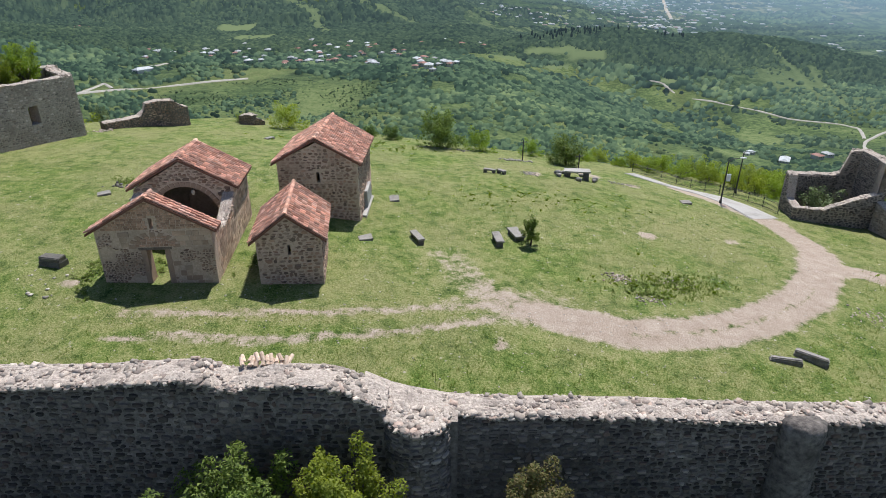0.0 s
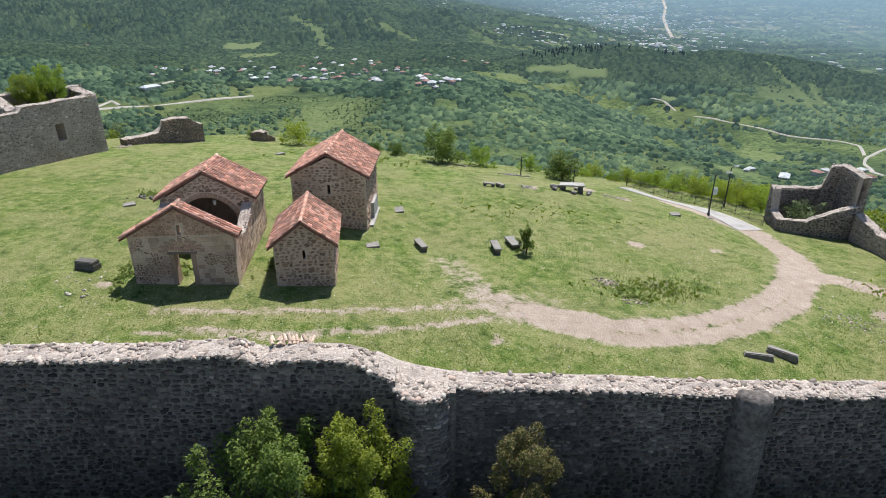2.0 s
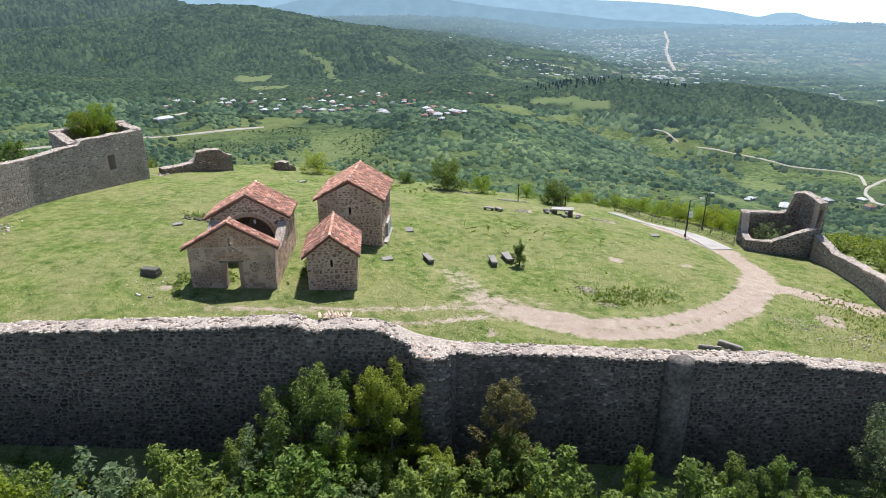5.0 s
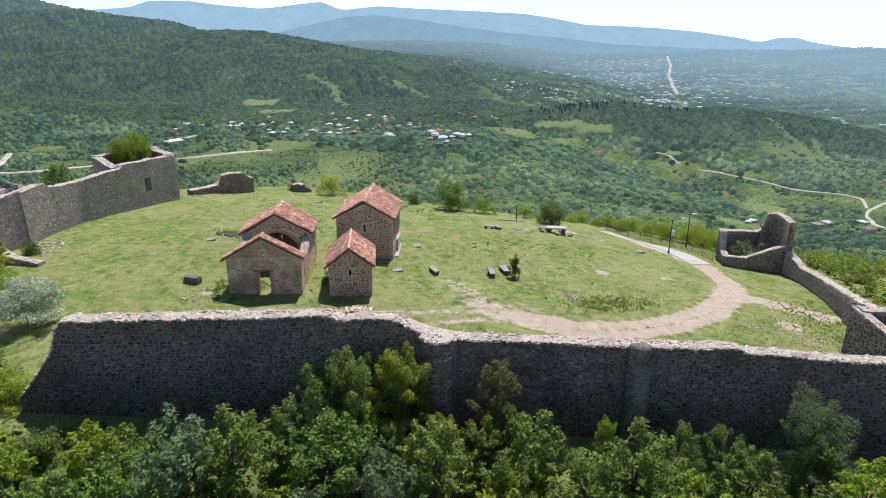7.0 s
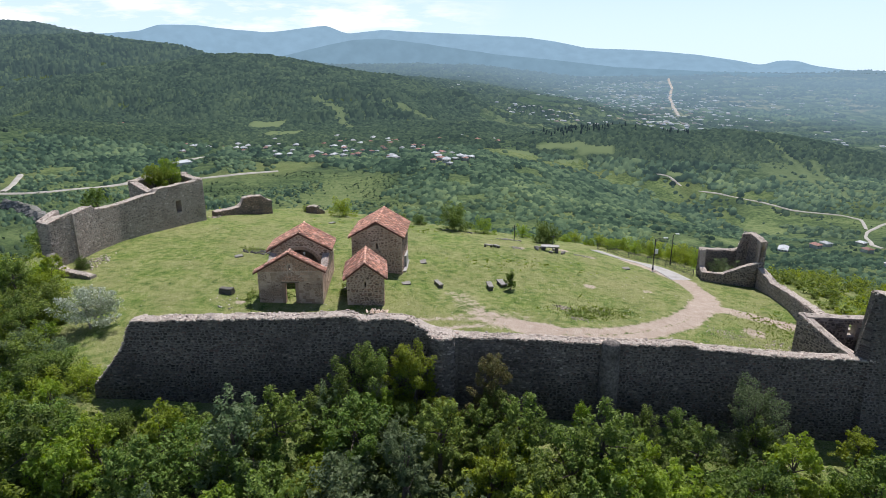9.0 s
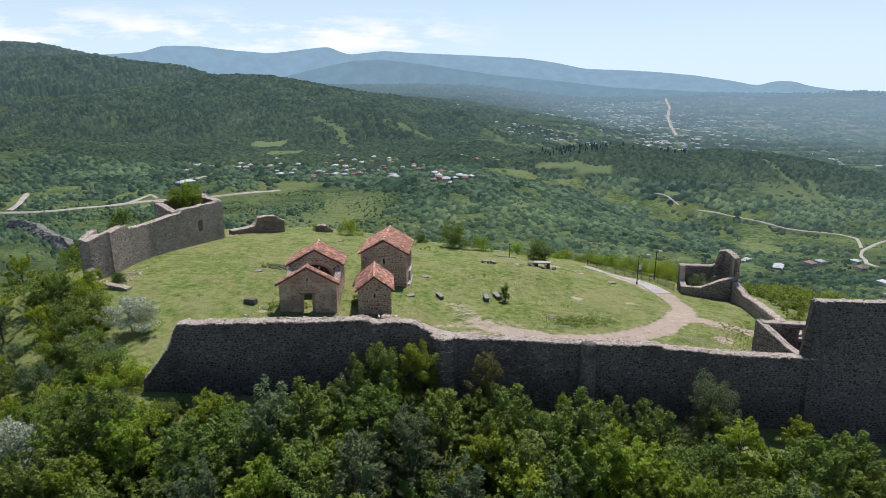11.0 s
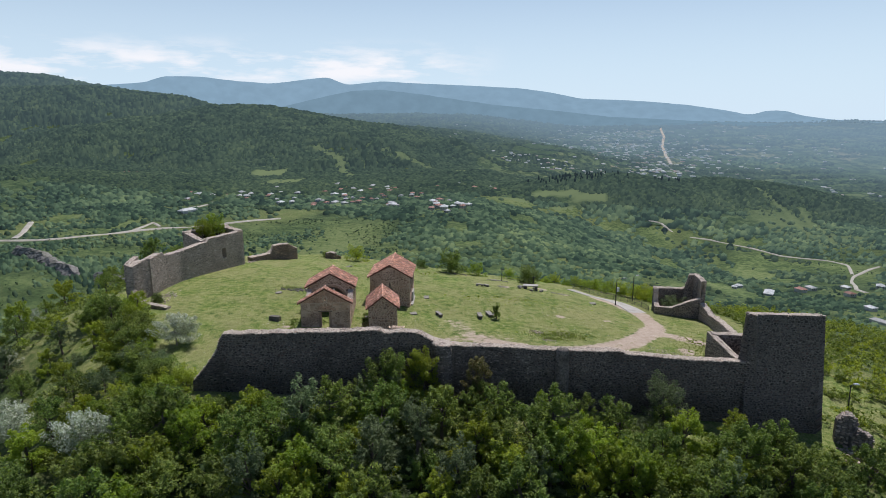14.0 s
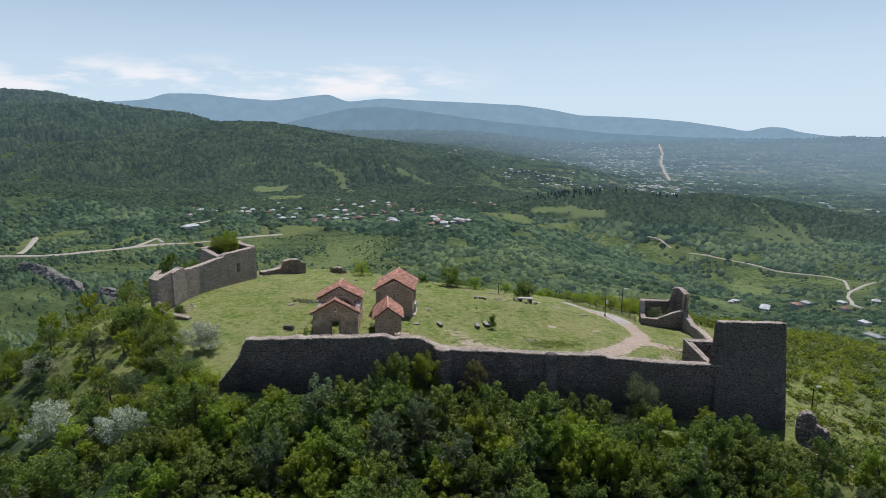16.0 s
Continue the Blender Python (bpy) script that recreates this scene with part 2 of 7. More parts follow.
def leaves(name, tints, thin=0.35):
    """Foliage: each leaf its own tint, some light passing through."""
    m, n, l = material(name)
    out, mix = n.new("ShaderNodeOutputMaterial"), n.new("ShaderNodeMixShader")
    d, t = n.new("ShaderNodeBsdfPrincipled"), n.new("ShaderNodeBsdfTranslucent")
    d.inputs["Roughness"].default_value = 0.6
    d.inputs["Specular IOR Level"].default_value = 0.25
    geo = n.new("ShaderNodeNewGeometry")
    r = ramp(n, [(k / max(1, len(tints) - 1), c) for k, c in enumerate(tints)])
    l.new(geo.outputs["Random Per Island"], r.inputs["Fac"])
    info = n.new("ShaderNodeObjectInfo")
    hsv = n.new("ShaderNodeHueSaturation")
    hue = n.new("ShaderNodeMapRange")
    hue.inputs["To Min"].default_value = 0.485
    hue.inputs["To Max"].default_value = 0.515
    val = n.new("ShaderNodeMapRange")
    val.inputs["To Min"].default_value = 0.75
    val.inputs["To Max"].default_value = 1.25
    fr = n.new("ShaderNodeMath")
    fr.operation = "PINGPONG"
    fr.inputs[1].default_value = 0.21
    vm = n.new("ShaderNodeMath")
    vm.operation = "DIVIDE"
    vm.inputs[1].default_value = 0.21
    l.new(info.outputs["Random"], hue.inputs["Value"])
    l.new(info.outputs["Random"], fr.inputs[0])
    l.new(fr.outputs[0], vm.inputs[0])
    l.new(vm.outputs[0], val.inputs["Value"])
    l.new(hue.outputs["Result"], hsv.inputs["Hue"])
    l.new(val.outputs["Result"], hsv.inputs["Value"])
    l.new(r.outputs["Color"], hsv.inputs["Color"])
    l.new(hsv.outputs["Color"], d.inputs["Base Color"])
    bright = n.new("ShaderNodeHueSaturation")
    bright.inputs["Saturation"].default_value = 1.15
    bright.inputs["Value"].default_value = 1.5
    l.new(hsv.outputs["Color"], bright.inputs["Color"])
    l.new(bright.outputs["Color"], t.inputs["Color"])
    mix.inputs["Fac"].default_value = thin
    l.new(d.outputs["BSDF"], mix.inputs[1])
    l.new(t.outputs["BSDF"], mix.inputs[2])
    l.new(mix.outputs["Shader"], out.inputs["Surface"])
    return m


# Dark wall-face tones: part of the faces' shade is put into the colour.
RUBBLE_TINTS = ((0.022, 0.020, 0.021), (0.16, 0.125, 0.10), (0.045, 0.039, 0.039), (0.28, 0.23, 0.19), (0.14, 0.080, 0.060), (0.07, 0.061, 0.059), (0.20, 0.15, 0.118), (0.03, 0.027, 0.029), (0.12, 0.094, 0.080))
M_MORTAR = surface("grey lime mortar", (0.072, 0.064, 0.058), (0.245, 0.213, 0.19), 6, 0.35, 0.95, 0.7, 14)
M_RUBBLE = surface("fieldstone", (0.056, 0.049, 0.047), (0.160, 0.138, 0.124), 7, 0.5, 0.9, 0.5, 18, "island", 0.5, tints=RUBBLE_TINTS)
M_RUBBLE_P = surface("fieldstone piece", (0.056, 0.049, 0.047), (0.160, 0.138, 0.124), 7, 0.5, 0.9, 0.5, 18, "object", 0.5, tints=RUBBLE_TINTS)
# Lighter copy of the fieldstone; on the right run it paints brighter light.
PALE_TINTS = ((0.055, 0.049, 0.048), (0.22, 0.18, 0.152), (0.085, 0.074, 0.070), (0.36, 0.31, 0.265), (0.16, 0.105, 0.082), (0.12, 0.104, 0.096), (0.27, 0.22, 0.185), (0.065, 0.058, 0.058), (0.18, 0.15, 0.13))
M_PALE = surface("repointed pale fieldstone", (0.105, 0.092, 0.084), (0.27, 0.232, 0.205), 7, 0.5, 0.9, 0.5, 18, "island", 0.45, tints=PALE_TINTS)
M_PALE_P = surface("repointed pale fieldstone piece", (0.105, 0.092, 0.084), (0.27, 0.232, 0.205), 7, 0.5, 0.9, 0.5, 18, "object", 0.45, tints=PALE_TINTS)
M_WALL_MORTAR = surface("pale wall mortar", (0.27, 0.222, 0.19), (0.47, 0.395, 0.335), 6, 0.35, 0.95, 0.6, 14)
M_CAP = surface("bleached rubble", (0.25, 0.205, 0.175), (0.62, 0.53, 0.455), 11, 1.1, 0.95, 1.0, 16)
WEST_TINTS = ((0.17, 0.135, 0.12), (0.42, 0.34, 0.29), (0.24, 0.19, 0.165), (0.55, 0.46, 0.40), (0.36, 0.25, 0.20), (0.28, 0.235, 0.21), (0.46, 0.38, 0.33))
M_WEST = surface("grey-pink fieldstone", (0.20, 0.165, 0.145), (0.44, 0.37, 0.32), 7, 0.4, 0.9, 0.6, 18, "island", 0.4, tints=WEST_TINTS)
M_WEST_P = surface("grey-pink fieldstone piece", (0.20, 0.165, 0.145), (0.44, 0.37, 0.32), 7, 0.4, 0.9, 0.6, 18, "object", 0.4, tints=WEST_TINTS)
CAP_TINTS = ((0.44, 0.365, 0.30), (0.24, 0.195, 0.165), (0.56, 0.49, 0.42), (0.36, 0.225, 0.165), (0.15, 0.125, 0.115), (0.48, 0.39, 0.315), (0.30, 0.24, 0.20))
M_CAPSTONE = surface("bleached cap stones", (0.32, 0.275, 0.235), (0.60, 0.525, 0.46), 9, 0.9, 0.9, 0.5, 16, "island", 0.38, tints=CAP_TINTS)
CHURCH_TINTS = ((0.46, 0.295, 0.21), (0.23, 0.145, 0.11), (0.66, 0.48, 0.36), (0.13, 0.092, 0.078), (0.52, 0.30, 0.20), (0.40, 0.265, 0.19), (0.20, 0.145, 0.12), (0.60, 0.44, 0.33))
M_CH_MORTAR = surface("warm church mortar", (0.46, 0.345, 0.26), (0.68, 0.53, 0.42), 7, 0.6, 0.95, 0.5, 15)
M_CH_STONE = surface("church fieldstone", (0.21, 0.15, 0.12), (0.43, 0.315, 0.25), 8, 0.7, 0.9, 0.5, 18, "island", 0.35, tints=CHURCH_TINTS)
M_CH_STONE_P = surface("church stone piece", (0.21, 0.15, 0.12), (0.43, 0.315, 0.25), 8, 0.7, 0.9, 0.5, 18, "object", 0.35, tints=CHURCH_TINTS)
ASH_TINTS = ((0.64, 0.465, 0.34), (0.44, 0.31, 0.225), (0.72, 0.55, 0.42), (0.50, 0.29, 0.195), (0.31, 0.215, 0.16), (0.60, 0.42, 0.30))
M_ASHLAR = surface("sandstone block", (0.38, 0.28, 0.21), (0.60, 0.46, 0.36), 9, 0.8, 0.9, 0.4, 20, "island", 0.2, tints=ASH_TINTS)
M_ASHLAR_P = surface("sandstone block piece", (0.38, 0.28, 0.21), (0.60, 0.46, 0.36), 9, 0.8, 0.9, 0.4, 20, "object", 0.2, tints=ASH_TINTS)
TILE_TINTS = ((0.62, 0.27, 0.175), (0.72, 0.40, 0.28), (0.44, 0.20, 0.14), (0.80, 0.54, 0.42), (0.27, 0.15, 0.115), (0.66, 0.31, 0.20), (0.76, 0.46, 0.34))
M_TILE = surface("clay tile", (0.40, 0.18, 0.125), (0.66, 0.38, 0.28), 10, 0.9, 0.85, 0.3, 25, "island", 0.42, tints=TILE_TINTS, stain_colour=(0.26, 0.17, 0.14))
M_TILE_P = surface("clay tile piece", (0.40, 0.18, 0.125), (0.66, 0.38, 0.28), 10, 0.9, 0.85, 0.3, 25, "object", 0.42, tints=TILE_TINTS, stain_colour=(0.26, 0.17, 0.14))
M_TILE_BED = surface("clay tile bed", (0.13, 0.06, 0.042), (0.24, 0.115, 0.08), 10, 1.0, 0.9, 0.3, 20)
M_METAL = surface("dark painted steel", (0.025, 0.027, 0.03), (0.045, 0.047, 0.05), 20, 2, 0.5, 0.05, 60, spec=0.5)
M_CONCRETE = surface("pale concrete", (0.33, 0.31, 0.285), (0.47, 0.44, 0.41), 8, 0.7, 0.9, 0.25, 25)
M_BENCH = surface("weathered grey stone", (0.20, 0.18, 0.165), (0.36, 0.335, 0.305), 12, 2.0, 0.9, 0.4, 30)
M_FIELDSTONE = surface("pale field stone", (0.34, 0.30, 0.26), (0.58, 0.53, 0.46), 9, 0.9, 0.9, 0.4, 16, "island", 0.3)
M_GRAVE = surface("dark basalt", (0.085, 0.078, 0.07), (0.18, 0.165, 0.148), 12, 2.0, 0.8, 0.3, 30)
M_BARK = surface("bark", (0.07, 0.055, 0.045), (0.16, 0.13, 0.11), 15, 3, 0.95, 0.8, 30)
M_TWIG = surface("bleached twigs", (0.28, 0.25, 0.23), (0.42, 0.39, 0.36), 15, 3, 0.95, 0.2, 30)
M_LAMPHEAD = surface("white lamp head", (0.6, 0.6, 0.6), (0.75, 0.75, 0.75), 20, 2, 0.4, 0.0, 30)
M_LINTEL = surface("grey timber", (0.17, 0.13, 0.10), (0.28, 0.22, 0.17), 15, 3, 0.85, 0.4, 40)
M_LEAF = leaves("green leaves", ((0.095, 0.142, 0.028), (0.140, 0.196, 0.040), (0.200, 0.255, 0.054), (0.050, 0.080, 0.020)))
M_GRASS = leaves("grass blades", ((0.15, 0.22, 0.05), (0.22, 0.29, 0.08), (0.34, 0.36, 0.14)), 0.5)
M_LEAF_YELLOW = leaves("fresh yellow-green leaves", ((0.20, 0.26, 0.032), (0.27, 0.33, 0.05), (0.13, 0.18, 0.026)), 0.45)
M_LEAF_BROWN = leaves("olive brown-tipped leaves", ((0.10, 0.11, 0.03), (0.16, 0.12, 0.05), (0.07, 0.09, 0.025)))
M_LEAF_GREY = leaves("dull grey-green leaves", ((0.10, 0.14, 0.06), (0.15, 0.19, 0.09), (0.07, 0.10, 0.045)), 0.4)
M_BLOSSOM = leaves("white blossom", ((0.68, 0.70, 0.62), (0.22, 0.27, 0.13), (0.56, 0.58, 0.50), (0.12, 0.16, 0.07)))
M_WHITE_WALL = surface("whitewashed house wall", (0.55, 0.52, 0.47), (0.70, 0.67, 0.62), 2, 0.3, 0.9, 0.1, 10, "object", 0.15)
M_TIN = surface("pale sheet roof", (0.30, 0.31, 0.32), (0.50, 0.51, 0.52), 1, 0.3, 0.6, 0.05, 5, "object", 0.35)
M_RED_ROOF = surface("red sheet roof", (0.20, 0.10, 0.08), (0.36, 0.19, 0.15), 1, 0.3, 0.7, 0.05, 5, "object", 0.25)
M_DARK = surface("dark window", (0.02, 0.02, 0.02), (0.035, 0.035, 0.035), 4, 1, 0.3, 0.0, 5)
M_ROAD = surface("pale gravel road", (0.31, 0.285, 0.25), (0.45, 0.42, 0.375), 0.5, 0.05, 0.95, 0.0, 5)
M_BRICK = surface("thin old brick", (0.36, 0.22, 0.155), (0.58, 0.38, 0.275), 10, 0.8, 0.9, 0.4, 25, "island", 0.3)
M_BUTTRESS = surface("worn buttress plaster", (0.055, 0.048, 0.044), (0.25, 0.215, 0.19), 4.5, 0.8, 0.95, 0.9, 7)
M_INSIDE = surface("sooted plaster", (0.20, 0.165, 0.145), (0.34, 0.28, 0.24), 5, 0.9, 0.95, 0.4, 12)


def crown_material(name):
    """Crowns of the valley: each tree its own green, blued for haze; far off more haze is painted on as emission."""
    m, n, l = material(name)
    out, mix = n.new("ShaderNodeOutputMaterial"), n.new("ShaderNodeMixShader")
    d, t = n.new("ShaderNodeBsdfDiffuse"), n.new("ShaderNodeBsdfTranslucent")
    a = n.new("ShaderNodeAttribute")
    a.attribute_name = "tree"
    geo = n.new("ShaderNodeNewGeometry")
    r = ramp(n, [(0.0, (0.019, 0.035, 0.024)), (0.25, (0.034, 0.059, 0.036)), (0.5, (0.060, 0.094, 0.053)), (0.75, (0.090, 0.130, 0.066)), (1.0, (0.142, 0.184, 0.082))])
    l.new(a.outputs["Fac"], r.inputs["Fac"])
    hsv = n.new("ShaderNodeHueSaturation")
    v = n.new("ShaderNodeMapRange")
    v.inputs["To Min"].default_value = 0.7
    v.inputs["To Max"].default_value = 1.4
    l.new(geo.outputs["Random Per Island"], v.inputs["Value"])
    l.new(v.outputs["Result"], hsv.inputs["Value"])
    l.new(r.outputs["Color"], hsv.inputs["Color"])
    for sh in (d, t):
        l.new(hsv.outputs["Color"], sh.inputs["Color"])
    mix.inputs["Fac"].default_value = 0.2
    l.new(d.outputs["BSDF"], mix.inputs[1])
    l.new(t.outputs["BSDF"], mix.inputs[2])
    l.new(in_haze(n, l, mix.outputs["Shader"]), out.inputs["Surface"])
    return m


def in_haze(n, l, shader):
    """Haze painted as emission mixed into a material: grows with the distance from the hill, and lies thicker over the
    plain to the east.
    """
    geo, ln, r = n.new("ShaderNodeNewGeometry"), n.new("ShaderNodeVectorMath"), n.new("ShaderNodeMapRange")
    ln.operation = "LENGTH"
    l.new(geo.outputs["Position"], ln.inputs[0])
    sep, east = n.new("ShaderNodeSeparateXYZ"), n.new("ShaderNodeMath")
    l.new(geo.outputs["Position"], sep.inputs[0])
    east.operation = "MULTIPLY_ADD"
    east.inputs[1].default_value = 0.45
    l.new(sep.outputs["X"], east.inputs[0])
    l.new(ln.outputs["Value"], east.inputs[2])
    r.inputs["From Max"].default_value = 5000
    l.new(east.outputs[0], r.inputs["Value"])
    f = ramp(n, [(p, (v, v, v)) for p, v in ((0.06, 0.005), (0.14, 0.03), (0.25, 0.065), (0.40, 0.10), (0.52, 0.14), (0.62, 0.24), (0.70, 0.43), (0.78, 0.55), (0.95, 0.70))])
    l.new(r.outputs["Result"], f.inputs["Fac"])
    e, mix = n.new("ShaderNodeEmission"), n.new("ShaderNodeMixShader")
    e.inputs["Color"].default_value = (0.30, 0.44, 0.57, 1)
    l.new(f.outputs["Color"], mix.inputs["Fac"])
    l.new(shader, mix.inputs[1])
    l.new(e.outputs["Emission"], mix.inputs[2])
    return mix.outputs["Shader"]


M_CROWN = crown_material("valley crowns")


def ground_material():
    """Meadow, worn turf, bare path and, far off and as painted shade below the wall, dark woodland floor, by masks that
    the sheet carries.
    """
    m, n, l = material("meadow and bare earth")
    out, b = n.new("ShaderNodeOutputMaterial"), n.new("ShaderNodeBsdfPrincipled")
    l.new(b.outputs["BSDF"], out.inputs["Surface"])
    geo = n.new("ShaderNodeNewGeometry")

    def tex(scale, detail=5.0, rough=0.6):
        t = n.new("ShaderNodeTexNoise")
        t.inputs["Scale"].default_value = scale
        t.inputs["Detail"].default_value = detail
        t.inputs["Roughness"].default_value = rough
        l.new(geo.outputs["Position"], t.inputs["Vector"])
        return t.outputs["Fac"]

    def attr(name):
        a = n.new("ShaderNodeAttribute")
        a.attribute_name = name
        return a.outputs["Fac"]

    def mathn(op, a, bb):
        q = n.new("ShaderNodeMath")
        q.operation = op
        for k, v in enumerate((a, bb)):
            if isinstance(v, (int, float)):
                q.inputs[k].default_value = v
            else:
                l.new(v, q.inputs[k])
        return q.outputs[0]

    def remap(v, a, bb, lo=0.0, hi=1.0):
        q = n.new("ShaderNodeMapRange")
        q.interpolation_type = "SMOOTHSTEP"
        for key, val in (("From Min", a), ("From Max", bb), ("To Min", lo), ("To Max", hi)):
            q.inputs[key].default_value = val
        l.new(v, q.inputs["Value"])
        return q.outputs["Result"]

    def blend(fac, a, bb):
        q = n.new("ShaderNodeMixRGB")
        l.new(fac, q.inputs["Fac"])
        for key, v in (("Color1", a), ("Color2", bb)):
            if isinstance(v, tuple):
                q.inputs[key].default_value = (*v, 1)
            else:
                l.new(v, q.inputs[key])
        return q.outputs["Color"]

    fine, mid, big = tex(9, 8, 0.85), tex(1.1, 6, 0.65), tex(0.16, 4)
    grass = ramp(n, [(0.40, (0.022, 0.046, 0.008)), (0.465, (0.078, 0.130, 0.022)), (0.52, (0.155, 0.208, 0.046)), (0.585, (0.325, 0.330, 0.130))])
    l.new(mathn("ADD", mathn("MULTIPLY", fine, 0.58), mathn("ADD", mathn("MULTIPLY", mid, 0.30), mathn("MULTIPLY", tex(0.42, 5, 0.6), 0.12))), grass.inputs["Fac"])
    dry = ramp(n, [(0.36, (0.115, 0.130, 0.040)), (0.48, (0.225, 0.222, 0.085)), (0.62, (0.39, 0.345, 0.20))])
    l.new(fine, dry.inputs["Fac"])
    dry_mask = mathn("MULTIPLY", remap(mathn("ADD", mathn("MULTIPLY", big, 0.55), mathn("ADD", mathn("MULTIPLY", mid, 0.35), mathn("MULTIPLY", fine, 0.25))), 0.465, 0.665), 0.72)
    dry_mask = mathn("MAXIMUM", dry_mask, remap(mathn("ADD", mathn("MULTIPLY", attr("worn"), 0.55), mathn("ADD", mathn("MULTIPLY", mid, 0.8), mathn("MULTIPLY", fine, 0.5))), 0.78, 1.12, 0.0, 0.9))
    colour = blend(dry_mask, grass.outputs["Color"], dry.outputs["Color"])
    earth = ramp(n, [(0.3, (0.27, 0.20, 0.15)), (0.5, (0.41, 0.325, 0.26)), (0.68, (0.56, 0.475, 0.40))])
    l.new(mathn("ADD", mathn("MULTIPLY", fine, 0.6), mathn("MULTIPLY", mid, 0.4)), earth.inputs["Fac"])
    dirt_mask = remap(mathn("ADD", attr("dirt"), mathn("MULTIPLY", mathn("SUBTRACT", mathn("ADD", mathn("MULTIPLY", mid, 0.6), mathn("MULTIPLY", fine, 0.4)), 0.5), 1.9)), 0.30, 0.66)
    colour = blend(dirt_mask, colour, earth.outputs["Color"])
    spots = remap(tex(3.2, 3, 0.5), 0.66, 0.74, 0.0, 0.75)
    colour = blend(mathn("MULTIPLY", spots, attr("hill")), colour, (0.40, 0.36, 0.30))
    wood_noise = mathn("ADD", mathn("MULTIPLY", tex(0.05, 4, 0.6), 0.5), mathn("MULTIPLY", tex(0.45, 5, 0.75), 0.5))
    wood = ramp(n, [(0.41, (0.020, 0.037, 0.016)), (0.5, (0.048, 0.078, 0.030)), (0.60, (0.100, 0.135, 0.052))])
    l.new(wood_noise, wood.inputs["Fac"])
    colour = blend(attr("wood"), colour, wood.outputs["Color"])
    field = ramp(n, [(0.42, (0.036, 0.062, 0.024)), (0.49, (0.078, 0.118, 0.040)), (0.57, (0.150, 0.182, 0.072))])
    l.new(mathn("ADD", mathn("MULTIPLY", tex(0.012, 3), 0.35), mathn("MULTIPLY", tex(0.16, 6, 0.75), 0.65)), field.inputs["Fac"])
    colour = blend(attr("field"), colour, field.outputs["Color"])
    # patchwork of far fields
    vor = n.new("ShaderNodeTexVoronoi")
    vor.inputs["Scale"].default_value = 0.006
    sc = n.new("ShaderNodeMapping")
    sc.inputs["Scale"].default_value = (1.0, 0.55, 0.0)
    sc.inputs["Rotation"].default_value = (0, 0, 0.35)
    l.new(geo.outputs["Position"], sc.inputs["Vector"])
    l.new(sc.outputs["Vector"], vor.inputs["Vector"])
    sepc = n.new("ShaderNodeSeparateColor")
    l.new(vor.outputs["Color"], sepc.inputs["Color"])
    patch = ramp(n, [(0.0, (0.045, 0.075, 0.025)), (0.35, (0.07, 0.11, 0.035)), (0.6, (0.11, 0.15, 0.05)), (0.85, (0.16, 0.16, 0.075)), (1.0, (0.20, 0.18, 0.10))])
    l.new(sepc.outputs["Red"], patch.inputs["Fac"])
    far_tree = remap(tex(0.035, 5, 0.7), 0.48, 0.56)
    plain = blend(far_tree, patch.outputs["Color"], (0.035, 0.058, 0.022))
    colour = blend(attr("plain"), colour, plain)
    l.new(colour, b.inputs["Base Color"])
    b.inputs["Roughness"].default_value = 0.95
    b.inputs["Specular IOR Level"].default_value = 0.15
    bp = n.new("ShaderNodeBump")
    bp.inputs["Strength"].default_value = 0.7
    bp.inputs["Distance"].default_value = 0.12
    l.new(mathn("ADD", fine, mathn("MULTIPLY", tex(28, 4, 0.7), 0.6)), bp.inputs["Height"])
    l.new(bp.outputs["Normal"], b.inputs["Normal"])
    return m


M_GROUND = ground_material()

# ---- the ground: one sheet ----
PATH_LINE = [(0.2, 8.0), (1.5, 3.6), (3.2, 1.2), (7.1, -0.4), (11.1, -1.5), (15.9, -0.7), (20.6, 1.5), (25.4, 5.0), (29.2, 9.7), (32.0, 14.5), (33.0, 18.3), (32.5, 23.0), (30.6, 26.4), (28.1, 31.1), (27.2, 34.0)]
BRANCH = [(30.0, 12.0), (33.5, 10.6), (36.0, 8.8), (38.5, 7.2)]
RUT_A = [(-18.0, -2.6), (-14.4, -2.5), (-11.2, -1.9), (-7.3, -1.7), (-4.5, -1.0), (-2.2, -0.6), (3.0, 0.6)]
RUT_B = [(-17.6, -4.9), (-14.8, -4.6), (-9.5, -4.6), (-6.9, -3.9), (-3.3, -3.2), (3.0, -1.0)]
FIELDS = ((97, 954, 43, 44, 0.3), (188, 1042, 43, 12, 0.1), (124, 940, 33, 18, 0.2), (89, 713, 17, 32, 0.1), (190, 963, 23, 21, 0.2), (246, 1021, 30, 16, -0.1), (265, 908, 29, 18, 0.5), (15, 523, 13, 13, 0), (26, 464, 22, 7, 0.1), (48, 426, 20, 11, 0.15), (100, 628, 13, 14, 0), (315, 856, 20, 54, -0.1), (346, 855, 6, 38, 0), (283, 693, 13, 40, 0), (4, 605, 12, 23, 0), (189, 423, 15, 21, 0.1), (448, 846, 27, 20, -0.2), (382, 853, 15, 13, -0.2), (402, 733, 25, 59, -0.25), (358, 719, 8, 46, -0.2), (357, 607, 24, 80, -0.2), (438, 691, 22, 35, -0.2), (485, 680, 18, 35, -0.2), (483, 639, 11, 39, 0), (238, 435, 16, 40, 0), (-450, 1391, 38, 48, 0.1), (-369, 1222, 36, 49, 0), (15, 1469, 17, 60, 0), (-402, 655, 10, 31, 0), (-503, 680, 19, 34, 0.1), (-422, 600, 25, 20, 0.1), (358, 941, 13, 8, 0))
